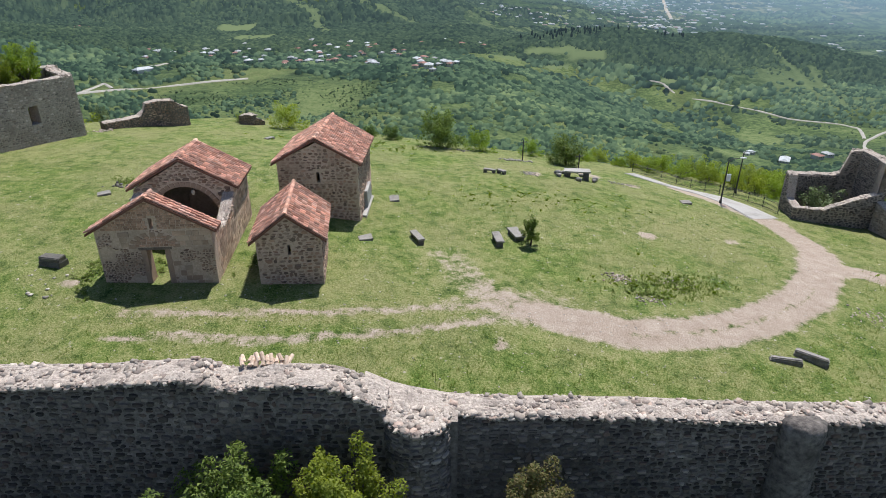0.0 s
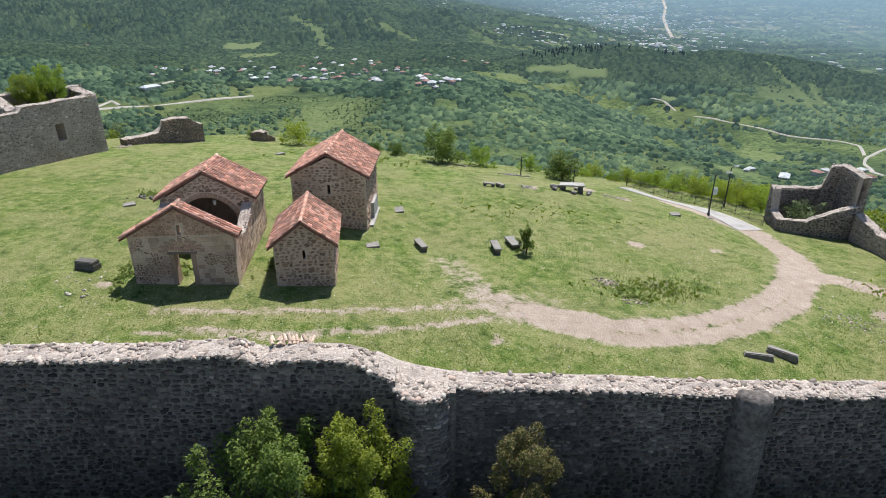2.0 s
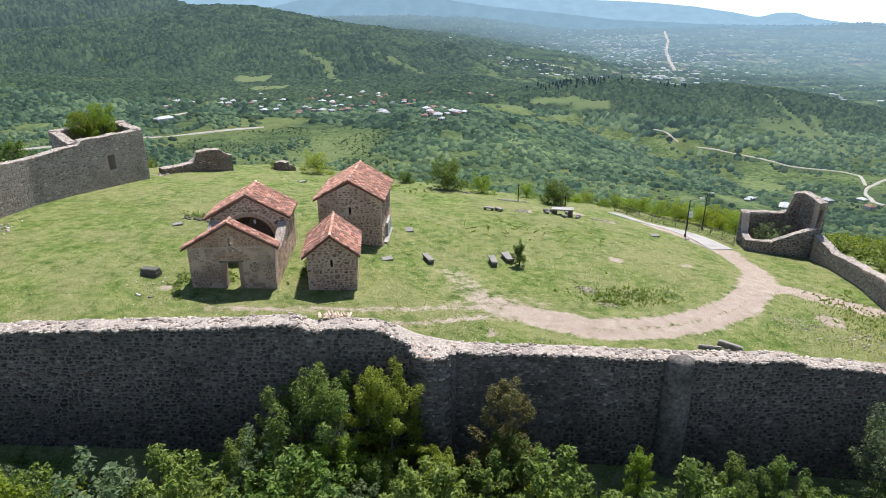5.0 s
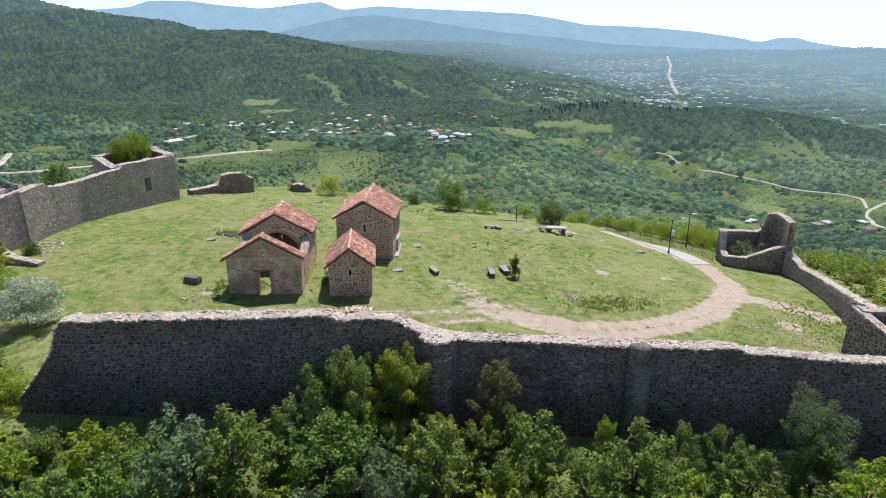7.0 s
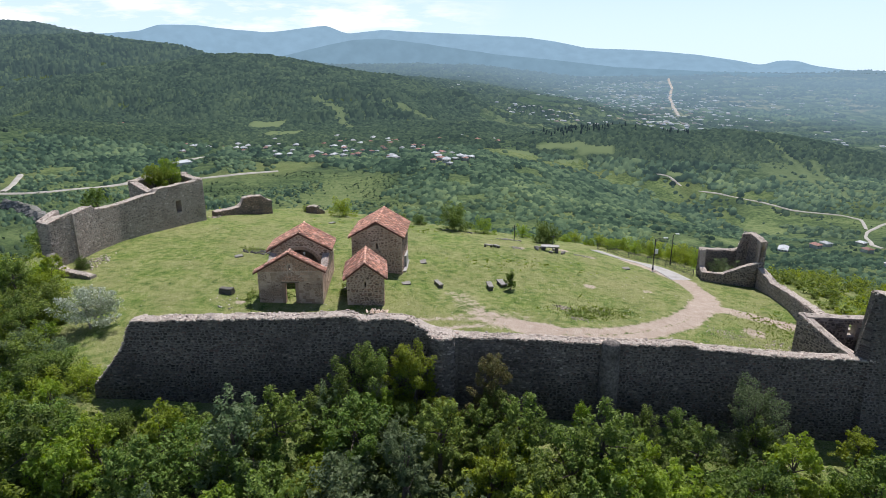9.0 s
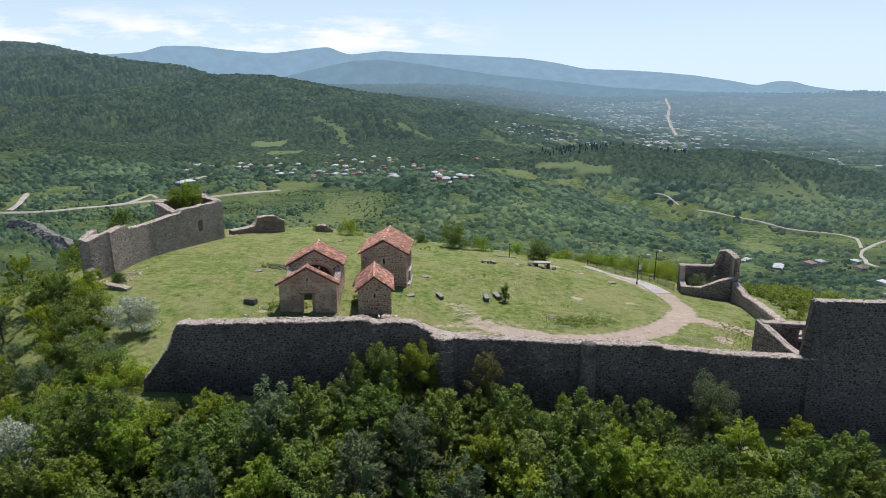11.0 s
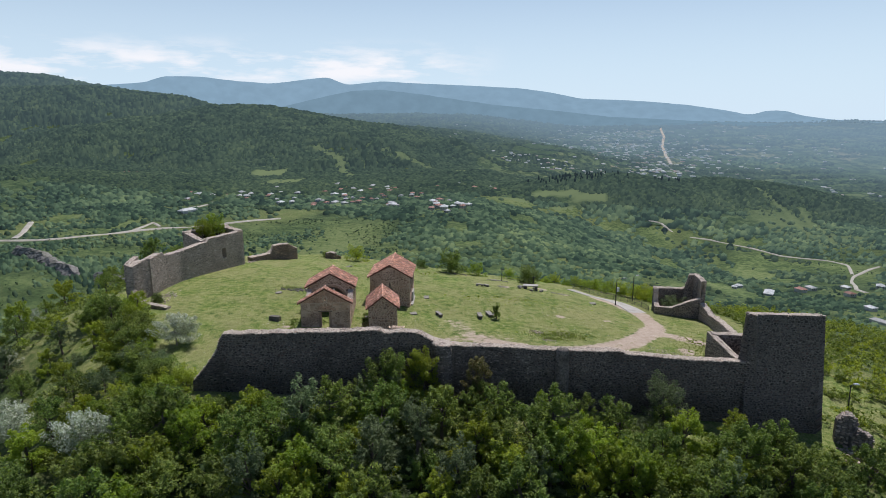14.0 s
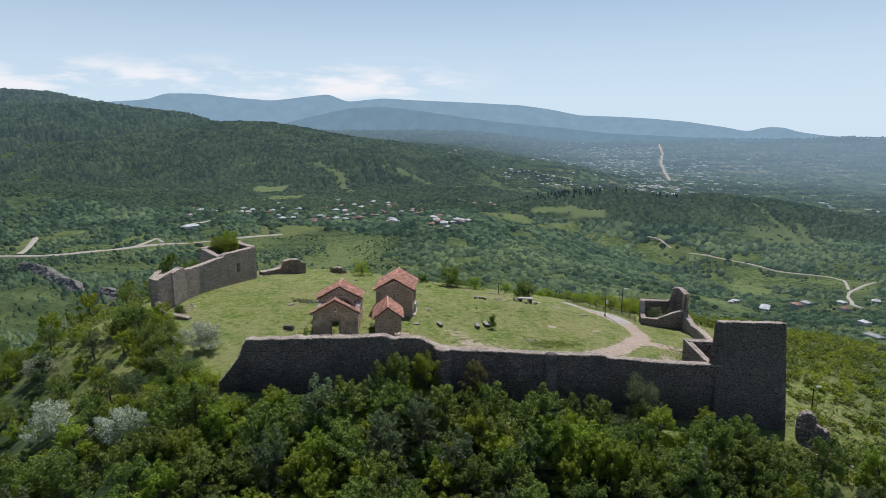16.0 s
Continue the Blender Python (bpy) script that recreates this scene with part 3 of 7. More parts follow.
SCARS = ([(-411, 1751), (-340, 1640), (-290, 1493), (-239, 1319)], [(-211, 1769), (-130, 1594), (-67, 1570)], [(644, 1048), (618, 946), (556, 784)], [(607, 1152), (608, 1018), (538, 782)])
GRAZED = ((-182, 601, 105, 85, 0.85), (-366, 506, 60, 32, 0.8), (-101, 505, 48, 45, 0.8), (-330, 400, 75, 45, 0.4), (583, 902, 75, 130, 0.55), (-395, 560, 60, 30, 0.7), (500, 690, 50, 40, 0.75))


def field_mask(x, y):
    total = np.zeros(np.shape(x))
    for cx, cy, a, b, turn in FIELDS:
        c, s = math.cos(turn), math.sin(turn)
        u, v = (x - cx) * c + (y - cy) * s, (y - cy) * c - (x - cx) * s
        total = np.maximum(total, sstep(1.15, 0.95, np.maximum(np.abs(u) / a, np.abs(v) / b)))
    return total


def bare_mask(x, y):
    """Grazed slopes and cleared lines, where few trees grow."""
    total = np.zeros(np.shape(x))
    for cx, cy, a, b, much in GRAZED:
        total = np.maximum(total, much * sstep(1.3, 0.75, np.hypot((x - cx) / a, (y - cy) / b) + 0.5 * (fbm(x, y, 40, 19, 2) - 0.5)))
    for line in SCARS:
        total = np.maximum(total, 0.75 * sstep(9.0, 3.0, line_distance(x, y, line) * (1 - 0.55 * (y > 1200))))
    return total


def axis(a, b, step, low, high, grow):
    mid = list(np.arange(a, b + step / 2, step))
    s, up = step, [mid[-1]]
    while up[-1] < high:
        s = min(s * grow, 70)
        up.append(up[-1] + s)
    s, down = step, [mid[0]]
    while down[-1] > low:
        s = min(s * grow, 70)
        down.append(down[-1] - s)
    return np.array(down[:0:-1] + mid + up[1:])


def build_ground():
    xs, ys = axis(-54, 52, 0.68, -4900, 4900, 1.075), axis(-22, 54, 0.68, -1500, 4900, 1.065)
    gx, gy = np.meshgrid(xs, ys)
    x, y = gx.ravel(), gy.ravel()
    z = ground_z(x, y)
    nx, ny = len(xs), len(ys)
    i = (np.arange(ny - 1)[:, None] * nx + np.arange(nx - 1)[None]).ravel()
    me = fast_mesh("ground", np.stack([x, y, z], 1), np.stack([i, i + 1, i + nx + 1, i + nx], 1), [M_GROUND], True)
    d = rim_distance(x, y)
    dirt = sstep(2.5, 0.8, line_distance(x, y, PATH_LINE) * (1 + 0.15 * (y > 16))) * (0.42 + 0.5 * sstep(0.0, 9.0, x)) - 0.40 * sstep(0.55, 0.1, line_distance(x, y, PATH_LINE)) * (x > 11) * (x < 27)
    dirt = np.maximum(dirt, 0.40 * sstep(1.15, 0.4, np.hypot((x - 4.5) / 6.5, (y - 0.8) / 3.4)))
    dirt = np.maximum(dirt, 0.9 * sstep(2.4, 0.6, line_distance(x, y, BRANCH)))
    dirt = np.maximum(dirt, 0.62 * sstep(0.8, 0.1, np.minimum(line_distance(x, y, RUT_A), line_distance(x, y, RUT_B))))
    for cx, cy, s in ((17.0, 14.2, 0.9), (-22.3, 0.2, 0.6), (9.5, 28.8, 1.0), (16.5, 33.0, 1.4), (20.5, 30.5, 1.0), (33.0, 4.0, 1.3), (-9.5, 33.0, 0.9), (24.5, 15.0, 0.6), (3.2, -3.5, 0.6)):
        dirt = np.maximum(dirt, 0.8 * sstep(1.6 * s, 0.4 * s, np.hypot(x - cx, y - cy)))
    worn = np.maximum(0.55 * sstep(6.0, 2.0, line_distance(x, y, PATH_LINE)), 0.7 * sstep(3.0, 0.5, line_distance(x, y, RUT_A)))
    worn = np.maximum(worn, 0.75 * bump(x, y, 22, 17, 8) + 0.5 * bump(x, y, 8, 14, 8, 4) + 0.5 * bump(x, y, 0, 8, 5, 9) + 0.45 * bump(x, y, 6, 31, 9, 4) + 0.55 * bump(x, y, 12, 34, 9, 5) + 0.4 * bump(x, y, -34, 14, 9, 5))
    r = np.hypot(x, y + 84)
    fields = np.maximum(field_mask(x, y), 0.8 * bare_mask(x, y)) * sstep(200, 300, r)
    plain = sstep(1500, 1900, y) * sstep(-250, 150, x - 0.25 * (y - 1700))
    # Starts the dark floor colour close below the wall, painting shade under trees.
    under = sstep(-16, -20, y) * sstep(-40, -30, x) * sstep(46, 38, x)
    wood = sstep(6 - 4.5 * under, 22 - 13 * under, d) * (1 - 0.45 * (1 - sstep(1300, 1900, r)) * sstep(0.5, 0.62, fbm(x, y, 120, 41, 4)))
    for name, values in (("dirt", dirt), ("worn", worn * (d < 3)), ("wood", wood), ("field", fields), ("plain", plain), ("hill", (d < 2) * 1.0)):
        a = me.attributes.new(name, "FLOAT", "POINT")
        a.data.foreach_set("value", values.astype(np.float32))
    return tagged(new("ground", me), "grassy hilltop meadow falling away to wooded valley", "ground", kind="structure")


build_ground()

# ---- masonry ----
class Strip:
    """A wall's outer face: a polyline in plan, with the way out on its right-hand side; u runs along it, v is height, d stands proud."""

    def __init__(self, points, closed=False):
        p = np.array(points, float)
        if closed:
            p = np.vstack([p, p[:1]])
        self.p = p
        seg = np.diff(p, axis=0)
        self.len = np.hypot(*seg.T)
        self.at = np.r_[0, np.cumsum(self.len)]
        self.total = self.at[-1]
        self.dir = seg / self.len[:, None]

    def along(self, u):
        k = np.clip(np.searchsorted(self.at, u, side="right") - 1, 0, len(self.len) - 1)
        t = self.dir[k]
        return self.p[k] + t * (u - self.at[k])[:, None], t, np.stack([t[:, 1], -t[:, 0]], 1)

    def place(self, u, v, d):
        u, v, d = np.broadcast_arrays(np.asarray(u, float), np.asarray(v, float), np.asarray(d, float))
        xy, _, out = self.along(u.ravel())
        xy = xy + out * d.ravel()[:, None]
        return np.column_stack([xy, v.ravel()]).reshape(u.shape + (3,))


def lay(total, low, high, size, rng, flat=0.62, regular=0.0):
    """Courses of stones: rows of centre u, centre v, half width, half height."""
    rows, v = [], low
    while v < high:
        h = size * flat * (rng.uniform(0.75, 1.3) if regular < 0.5 else rng.uniform(0.9, 1.15))
        u = -rng.uniform(0, size)
        while u < total:
            w = size * rng.uniform(0.6, 1.6)
            k = 1 if regular > 0.5 else rng.uniform(0.75, 1.1)
            wild = regular < 0.5
            if wild and rng.random() < 0.16:
                rows.append((u + w / 2, v + h * 0.25, w / 2 * rng.uniform(0.7, 1.0), h / 4 * 1.05))
                rows.append((u + w / 2, v + h * 0.78, w / 2 * rng.uniform(0.6, 1.0), h / 4))
            elif wild and rng.random() < 0.12:
                rows.append((u + w / 2, v + h * 0.8, w / 2 * 1.1, h * 0.75))
            else:
                rows.append((u + w / 2, v + h / 2 + rng.normal(0, 0.09 * size) * wild, w / 2, h / 2 * k))
            u += w * (rng.uniform(0.9, 1.12) if wild else 1.0)
        v += h
    return np.array(rows)


STONE_SETS = {}


def stone_shapes(material, corners, key):
    """Six unit stones (1 x 1 x 1, proud along -y) that single pieces share."""
    if key not in STONE_SETS:
        rng = np.random.default_rng(len(key))
        meshes = []
        for _ in range(6):
            ang, rad = stone_ring(1, corners, rng)
            ring = np.stack([np.cos(ang[0]) * rad[0], np.sin(ang[0]) * rad[0]], 1)
            verts = [(a, 0.0, b) for a, b in ring] + [((0.78 if corners > 4 else 0.94) * a, -1.0, (0.78 if corners > 4 else 0.94) * b) for a, b in ring]
            n = corners
            faces = [(k, (k + 1) % n, n + (k + 1) % n, n + k) for k in range(n)] + [tuple(range(n, 2 * n))]
            meshes.append(mesh_of(key, verts, faces, [material]))
        STONE_SETS[key] = meshes
    return STONE_SETS[key]


def stone_ring(n, corners, rng):
    ang = (np.arange(corners) + 0.5) * 2 * np.pi / corners + rng.normal(0, 0.24 if corners > 4 else 0.03, (n, corners))
    sq = 1 / np.maximum(np.abs(np.cos(ang)), np.abs(np.sin(ang)))
    rad = np.minimum(sq, 1.22 if corners > 4 else 1.42) * rng.uniform(0.78 if corners > 4 else 0.95, 1.0, (n, corners))
    return ang, rad


def masonry(parent, strip, low, high, top, bottom, size, joined, piece, seed, corners=5, proud=0.06, gap=0.99, inside=None, pieces=0, stretch=None, regular=0.0, name="stone", rest="rubble_facing", taper=0.0, pick=None):
    """Stones on a wall's face. top(u) and bottom(u) bound it; inside(u, v) may cut openings. Pieces in the stretch (u0, u1) are objects, the rest is joined."""
    rng = np.random.default_rng(seed)
    s = lay(strip.total, low, high, size, rng, regular=regular)
    keep = (s[:, 1] + s[:, 3] * 0.6 < top(s[:, 0])) & (s[:, 1] > bottom(s[:, 0])) & (s[:, 0] - s[:, 2] > -0.05) & (s[:, 0] + s[:, 2] < strip.total + 0.05)
    if inside is not None:
        for du in (-0.9, 0, 0.9):
            for dv in (-0.8, 0.8):
                keep &= inside(s[:, 0] + du * s[:, 2], s[:, 1] + dv * s[:, 3])
    if pick is not None:
        keep &= pick(s[:, 0], s[:, 1])
    s = s[keep]
    single = np.zeros(len(s), bool)
    if pieces:
        a, b = stretch or (0, strip.total)
        pick = np.where((s[:, 0] > a) & (s[:, 0] < b))[0]
        single[pick[:: max(1, len(pick) // pieces)][:pieces]] = True
    far = s[~single]
    n = len(far)
    if n:
        ang, rad = stone_ring(n, corners, rng)
        depth = proud * rng.uniform(0.5, 1.3, n)[:, None]
        ou, ov = np.cos(ang) * rad * far[:, 2:3] * gap, np.sin(ang) * rad * far[:, 3:4] * gap
        def slope(u, v):
            return taper * np.clip(1 - (v - bottom(u)) / np.maximum(top(u) - bottom(u), 0.1), 0, 1) if taper else 0 * v

        face = 0.8 if corners > 4 else 0.94
        us0, vs0, us1, vs1 = far[:, :1] + ou, far[:, 1:2] + ov, far[:, :1] + face * ou, far[:, 1:2] + face * ov
        outer = strip.place(us0, vs0, slope(us0, vs0) - 0.01)
        inner = strip.place(us1, vs1, slope(us1, vs1) + depth)
        verts = np.concatenate([outer, inner], 1).reshape(-1, 3)
        base = np.arange(n) * 2 * corners
        k = np.arange(corners)
        quads = np.stack([base[:, None] + k, base[:, None] + (k + 1) % corners, base[:, None] + corners + (k + 1) % corners, base[:, None] + corners + k], -1).reshape(-1, 4)
        me = bpy.data.meshes.new(rest)
        caps = (base[:, None] + corners + k).tolist()
        me.from_pydata(verts.tolist(), [], quads.tolist() + caps)
        me.materials.append(joined)
        part(rest, me, joined, parent, kind="stuff")
    shapes = stone_shapes(piece, corners, name + str(corners) + piece.name[:6]) if single.any() else []
    for k, (u, v, hw, hh) in enumerate(s[single]):
        p, t, o = strip.along(np.array([u]))
        if taper:
            p = p + o * taper * float(np.clip(1 - (v - bottom(np.array([u]))[0]) / (top(np.array([u]))[0] - bottom(np.array([u]))[0]), 0, 1))
        m = Matrix(((t[0, 0], -o[0, 0], 0, p[0, 0]), (t[0, 1], -o[0, 1], 0, p[0, 1]), (0, 0, 1, v), (0, 0, 0, 1)))
        ob = new(name, shapes[k % 6])
        ob.parent = parent
        ob.matrix_basis = m @ Matrix.Diagonal((hw * gap, proud * rng.uniform(0.6, 1.3), hh * gap, 1))


def wall_body(name, strip, thick, top, bottom, material, cap, parent, seed=1, rough=0.1, step=0.35, taper=0.0, rows=5):
    """The core of a wall under its stones: faces up both sides, and a broken, uneven top."""
    us = np.linspace(0, strip.total, max(3, int(strip.total / step)))
    hi, lo = top(us), bottom(us)
    cross = [(0.0, lo, taper), (0.0, hi, 0.0)]
    for k in range(1, rows):
        f = k / rows
        lift = rough * 3.0 * (fbm(us * 3.1 + 40 * k, us * 0 + seed * 9.7 + k * 3.3, 1.4, seed, 3) - 0.45)
        cross.append((f * thick, hi + lift, 0.0))
    cross += [(thick, hi - 0.05, 0.0), (thick, lo, -taper)]
    ring = np.stack([strip.place(us, z, -d + o) for d, z, o in cross], 1)
    n, m = len(us), len(cross)
    verts = ring.reshape(-1, 3)
    i = (np.arange(n - 1)[:, None] * m + np.arange(m - 1)[None]).ravel()
    faces = np.stack([i, i + m, i + m + 1, i + 1], 1).tolist()
    kinds = np.tile([0] + [1] * (m - 3) + [0], n - 1).tolist()
    for e in (list(range(m)), [(n - 1) * m + k for k in range(m)][::-1]):
        faces.append(e)
        kinds.append(0)
    me = bpy.data.meshes.new(name)
    me.from_pydata(verts.tolist(), [], faces)
    me.materials.append(material)
    me.materials.append(cap)
    me.polygons.foreach_set("material_index", np.array(kinds, np.int32))
    bm = bmesh.new()
    bm.from_mesh(me)
    bmesh.ops.recalc_face_normals(bm, faces=bm.faces)
    bm.to_mesh(me)
    bm.free()
    ob = new(name, me)
    ob.parent = parent
    return ob


CUBE = np.array([(-1, -1, -1), (1, -1, -1), (1, 1, -1), (-1, 1, -1), (-0.8, -0.8, 1), (0.8, -0.8, 1), (0.8, 0.8, 1), (-0.8, 0.8, 1)], float)
CUBE_FACES = np.array([(0, 1, 5, 4), (1, 2, 6, 5), (2, 3, 7, 6), (3, 0, 4, 7), (4, 5, 6, 7), (3, 2, 1, 0)])


def slabs(name, centres, half, rng, material):
    """Many broken, angular stones in one mesh."""
    n = len(centres)
    v = CUBE[None] * half[:, None] * rng.uniform(0.62, 1.12, (n, 8, 3))
    tilt, turn = rng.normal(0, 0.16, (n, 1)), rng.uniform(0, 2 * np.pi, (n, 1))
    z = v[..., 2] + tilt * v[..., 0]
    x, y = v[..., 0] * np.cos(turn) - v[..., 1] * np.sin(turn), v[..., 0] * np.sin(turn) + v[..., 1] * np.cos(turn)
    v = np.stack([x, y, z], -1) + centres[:, None]
    f = (CUBE_FACES[None] + (np.arange(n) * 8)[:, None, None]).reshape(-1, 4)
    return fast_mesh(name, v.reshape(-1, 3), f, [material])


def cap_stones(parent, strip, thick, top, seed, count, size=0.16, material=None, name="cap_rubble"):
    """Broken rubble on a wall's top, as one joined part: flat slabs lipping over its outer edge, small stones and cobbles behind."""
    rng = np.random.default_rng(seed)
    side = 1.0 if thick > 0 else -1.0
    u, d = rng.uniform(0.1, strip.total - 0.1, count), rng.uniform(0.02, abs(thick) - 0.02, count)
    edge = rng.random(count) < 0.30
    d = side * np.where(edge, rng.uniform(-0.07, 0.16, count), d)
    c = strip.place(u, top(u) + rng.uniform(-0.09, 0.015, count), -d)
    r = np.minimum(0.38 * size * np.exp(np.abs(rng.normal(0, 0.55, count))), 0.125)
    r = np.where(edge, np.maximum(r, 0.055), r)
    flat = np.where(edge, 0.42, 0.6)
    half = r[:, None] * np.stack([rng.uniform(0.9, 1.7, count), rng.uniform(0.7, 1.2, count), flat * rng.uniform(0.7, 1.3, count)], 1)
    cob = rng.random(count) < 0.25
    mat = material or M_CAPSTONE
    part(name, slabs(name, c[~cob], half[~cob], rng, mat), mat, parent, kind="stuff")
    part("cobbles", boulders("cobbles", c[cob], 0.9 * r[cob], rng, mat, 0.6), mat, parent, kind="stuff")


ICO = None


def boulders(name, centres, radii, rng, material, flat=0.7):
    """Many rough stones in one mesh."""
    global ICO
    if ICO is None:
        bm = bmesh.new()
        bmesh.ops.create_icosphere(bm, subdivisions=1, radius=1.0)
        ICO = (np.array([v.co[:] for v in bm.verts]), np.array([[v.index for v in f.verts] for f in bm.faces]))
        bm.free()
    v0, f0 = ICO
    n, k = len(centres), len(v0)
    stretch = rng.uniform(0.7, 1.25, (n, 1, 3)) * np.array([1, 1, flat])
    turn = rng.uniform(0, 2 * np.pi, n)
    v = v0[None] * stretch * rng.uniform(0.5, 1.25, (n, k, 1)) * np.asarray(radii)[:, None, None]
    c, s = np.cos(turn)[:, None], np.sin(turn)[:, None]
    v = np.stack([v[..., 0] * c - v[..., 1] * s, v[..., 0] * s + v[..., 1] * c, v[..., 2]], -1) + np.asarray(centres)[:, None]
    f = (f0[None] + (np.arange(n) * k)[:, None, None]).reshape(-1, 3)
    return fast_mesh(name, v.reshape(-1, 3), f, [material])


def noisy(us, values, amp, seed, scale=1.3):
    """A height along a wall from a few even-spaced values, with a broken edge."""
    us_k, v_k = np.array(us, float), np.array(values, float)
    return lambda u: np.interp(u, us_k, v_k) + amp * (fbm(np.asarray(u, float) * 1.0, np.asarray(u, float) * 0 + seed, scale, seed, 3) - 0.5) * 2


def on_ground(strip, sink=0.5):
    def low(u):
        xy, _, _ = strip.along(np.asarray(u, float).ravel())
        return (ground_z(xy[:, 0], xy[:, 1]) - sink).reshape(np.shape(u))

    return low


# ---- the fortress walls ----
def curtain_wall():
    w = thing("curtain_wall", "long ruined fortress wall of grey fieldstone with a broken pale top", "wall", kind="structure")
    left = Strip([(-27.6, -16.95), (-14.0, -16.7), (-1.9, -16.8)])
    top_l = noisy([0, 0.9, 1.9, 2.8, 3.1, 3.6, 11.3, 17.8, 20.1, 20.5, 23.9, 24.5, 25.1, 25.7], [0.3, 1.3, 2.6, 3.9, 4.9, 5.65, 5.85, 6.05, 6.15, 5.9, 5.95, 5.8, 5.4, 5.1], 0.11, 21)
    low = on_ground(left, 0.9)
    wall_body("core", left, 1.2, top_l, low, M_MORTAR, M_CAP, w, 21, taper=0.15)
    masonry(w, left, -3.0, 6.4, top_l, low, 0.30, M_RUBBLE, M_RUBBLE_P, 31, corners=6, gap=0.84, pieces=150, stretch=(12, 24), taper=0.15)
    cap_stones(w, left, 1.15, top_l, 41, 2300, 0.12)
    # the rounded turret where the wall jogs
    arc = [(-2.0, -16.3)] + [(-0.95 + 0.98 * math.cos(a), -16.75 + 0.72 * math.sin(a)) for a in np.linspace(math.pi * 1.04, math.pi * 1.96, 9)] + [(0.06, -16.2)]
    tur = Strip(arc)
    top_t = noisy([0, 1.5, 3.5, 4.6], [4.9, 4.72, 4.62, 4.45], 0.05, 23)
    wall_body("turret_core", tur, 0.75, top_t, on_ground(tur, 0.9), M_MORTAR, M_CAP, w, 23, taper=0.1)
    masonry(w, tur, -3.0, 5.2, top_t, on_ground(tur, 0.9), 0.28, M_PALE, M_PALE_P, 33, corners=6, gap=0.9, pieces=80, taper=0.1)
    fill = Strip([(-1.75, -17.0), (-1.4, -17.15), (-0.5, -17.15), (-0.15, -17.0)])
    wall_body("turret_fill", fill, 1.0, noisy([0, 1.6], [4.85, 4.5], 0.06, 24), on_ground(fill), M_MORTAR, M_CAP, w, 24)
    joint = Strip([(-2.7, -16.62), (0.34, -16.62)])
    wall_body("turret_joint", joint, 1.5, noisy([0, 0.8, 1.6, 3.04], [5.35, 4.95, 4.7, 4.4], 0.06, 26), on_ground(joint), M_MORTAR, M_CAP, w, 26)
    cap_stones(w, joint, 1.4, lambda u: np.interp(u, [0, 0.8, 1.6, 3.04], [5.35, 4.95, 4.7, 4.4]), 46, 160, 0.13)
    cap_stones(w, tur, 0.7, top_t, 43, 170, 0.13)
    cap_stones(w, fill, 0.9, lambda u: 4.8 - 0.1 * u, 44, 120, 0.12)
    # the longer, lower run
    right = Strip([(0.0, -16.1), (10.9, -15.9), (20.0, -15.6), (32.4, -15.5)])
    top_r = noisy([0, 2.2, 8, 10.8, 12.6, 18.2, 18.7, 24, 28, 32.3], [4.35, 4.2, 4.0, 3.75, 3.7, 3.55, 3.25, 2.75, 2.5, 2.35], 0.08, 25)
    low_r = on_ground(right, 1.2)
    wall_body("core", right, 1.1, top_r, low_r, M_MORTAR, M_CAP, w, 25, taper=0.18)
    # Lighter stones thin out rightward: the deeper shade there is put into colour.
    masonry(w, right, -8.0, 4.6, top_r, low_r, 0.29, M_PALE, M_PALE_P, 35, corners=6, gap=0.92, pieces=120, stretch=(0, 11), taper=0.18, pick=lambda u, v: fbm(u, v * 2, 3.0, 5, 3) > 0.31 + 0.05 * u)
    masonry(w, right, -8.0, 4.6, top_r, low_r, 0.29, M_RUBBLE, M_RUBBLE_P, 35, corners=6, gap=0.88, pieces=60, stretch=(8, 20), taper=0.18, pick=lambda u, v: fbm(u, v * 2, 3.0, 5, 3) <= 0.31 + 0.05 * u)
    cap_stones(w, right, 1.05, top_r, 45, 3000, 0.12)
    # the round buttress, plastered over its rubble
    base = gz(11.85, -16.4) - 1.0
    zs = np.r_[np.linspace(base, 3.8, 16), 3.98, 4.08]
    grow = np.r_[np.linspace(1.22, 1.0, 16), 0.9, 0.45]
    ang = np.linspace(math.pi * 0.93, math.pi * 2.07, 22)
    gz_, ga = np.meshgrid(zs, ang, indexing="ij")
    rad = grow[:, None] * (0.70 + 0.22 * (fbm(ga * 2.2, gz_ * 1.3, 0.8, 71, 4) - 0.5))
    v = np.stack([11.85 + rad * np.cos(ga), -16.0 + 0.9 * rad * np.sin(ga), gz_ + 0.06 * (fbm(ga * 3, gz_ * 3, 1.0, 72, 2) - 0.5)], -1).reshape(-1, 3)
    i = (np.arange(len(zs) - 1)[:, None] * 22 + np.arange(21)[None]).ravel()
    quads = np.stack([i, i + 1, i + 23, i + 22], 1).tolist() + [list(range(len(v) - 22, len(v)))]
    me = mesh_of("buttress", v, quads, [M_BUTTRESS], True)
    part("buttress", me, M_BUTTRESS, w, "round buttress of rubble under pale plaster")
    cap = Strip([(11.25, -16.35), (12.45, -16.35)])
    cap_stones(w, cap, 0.7, lambda u: 3.98 + 0 * u, 47, 40, 0.12)


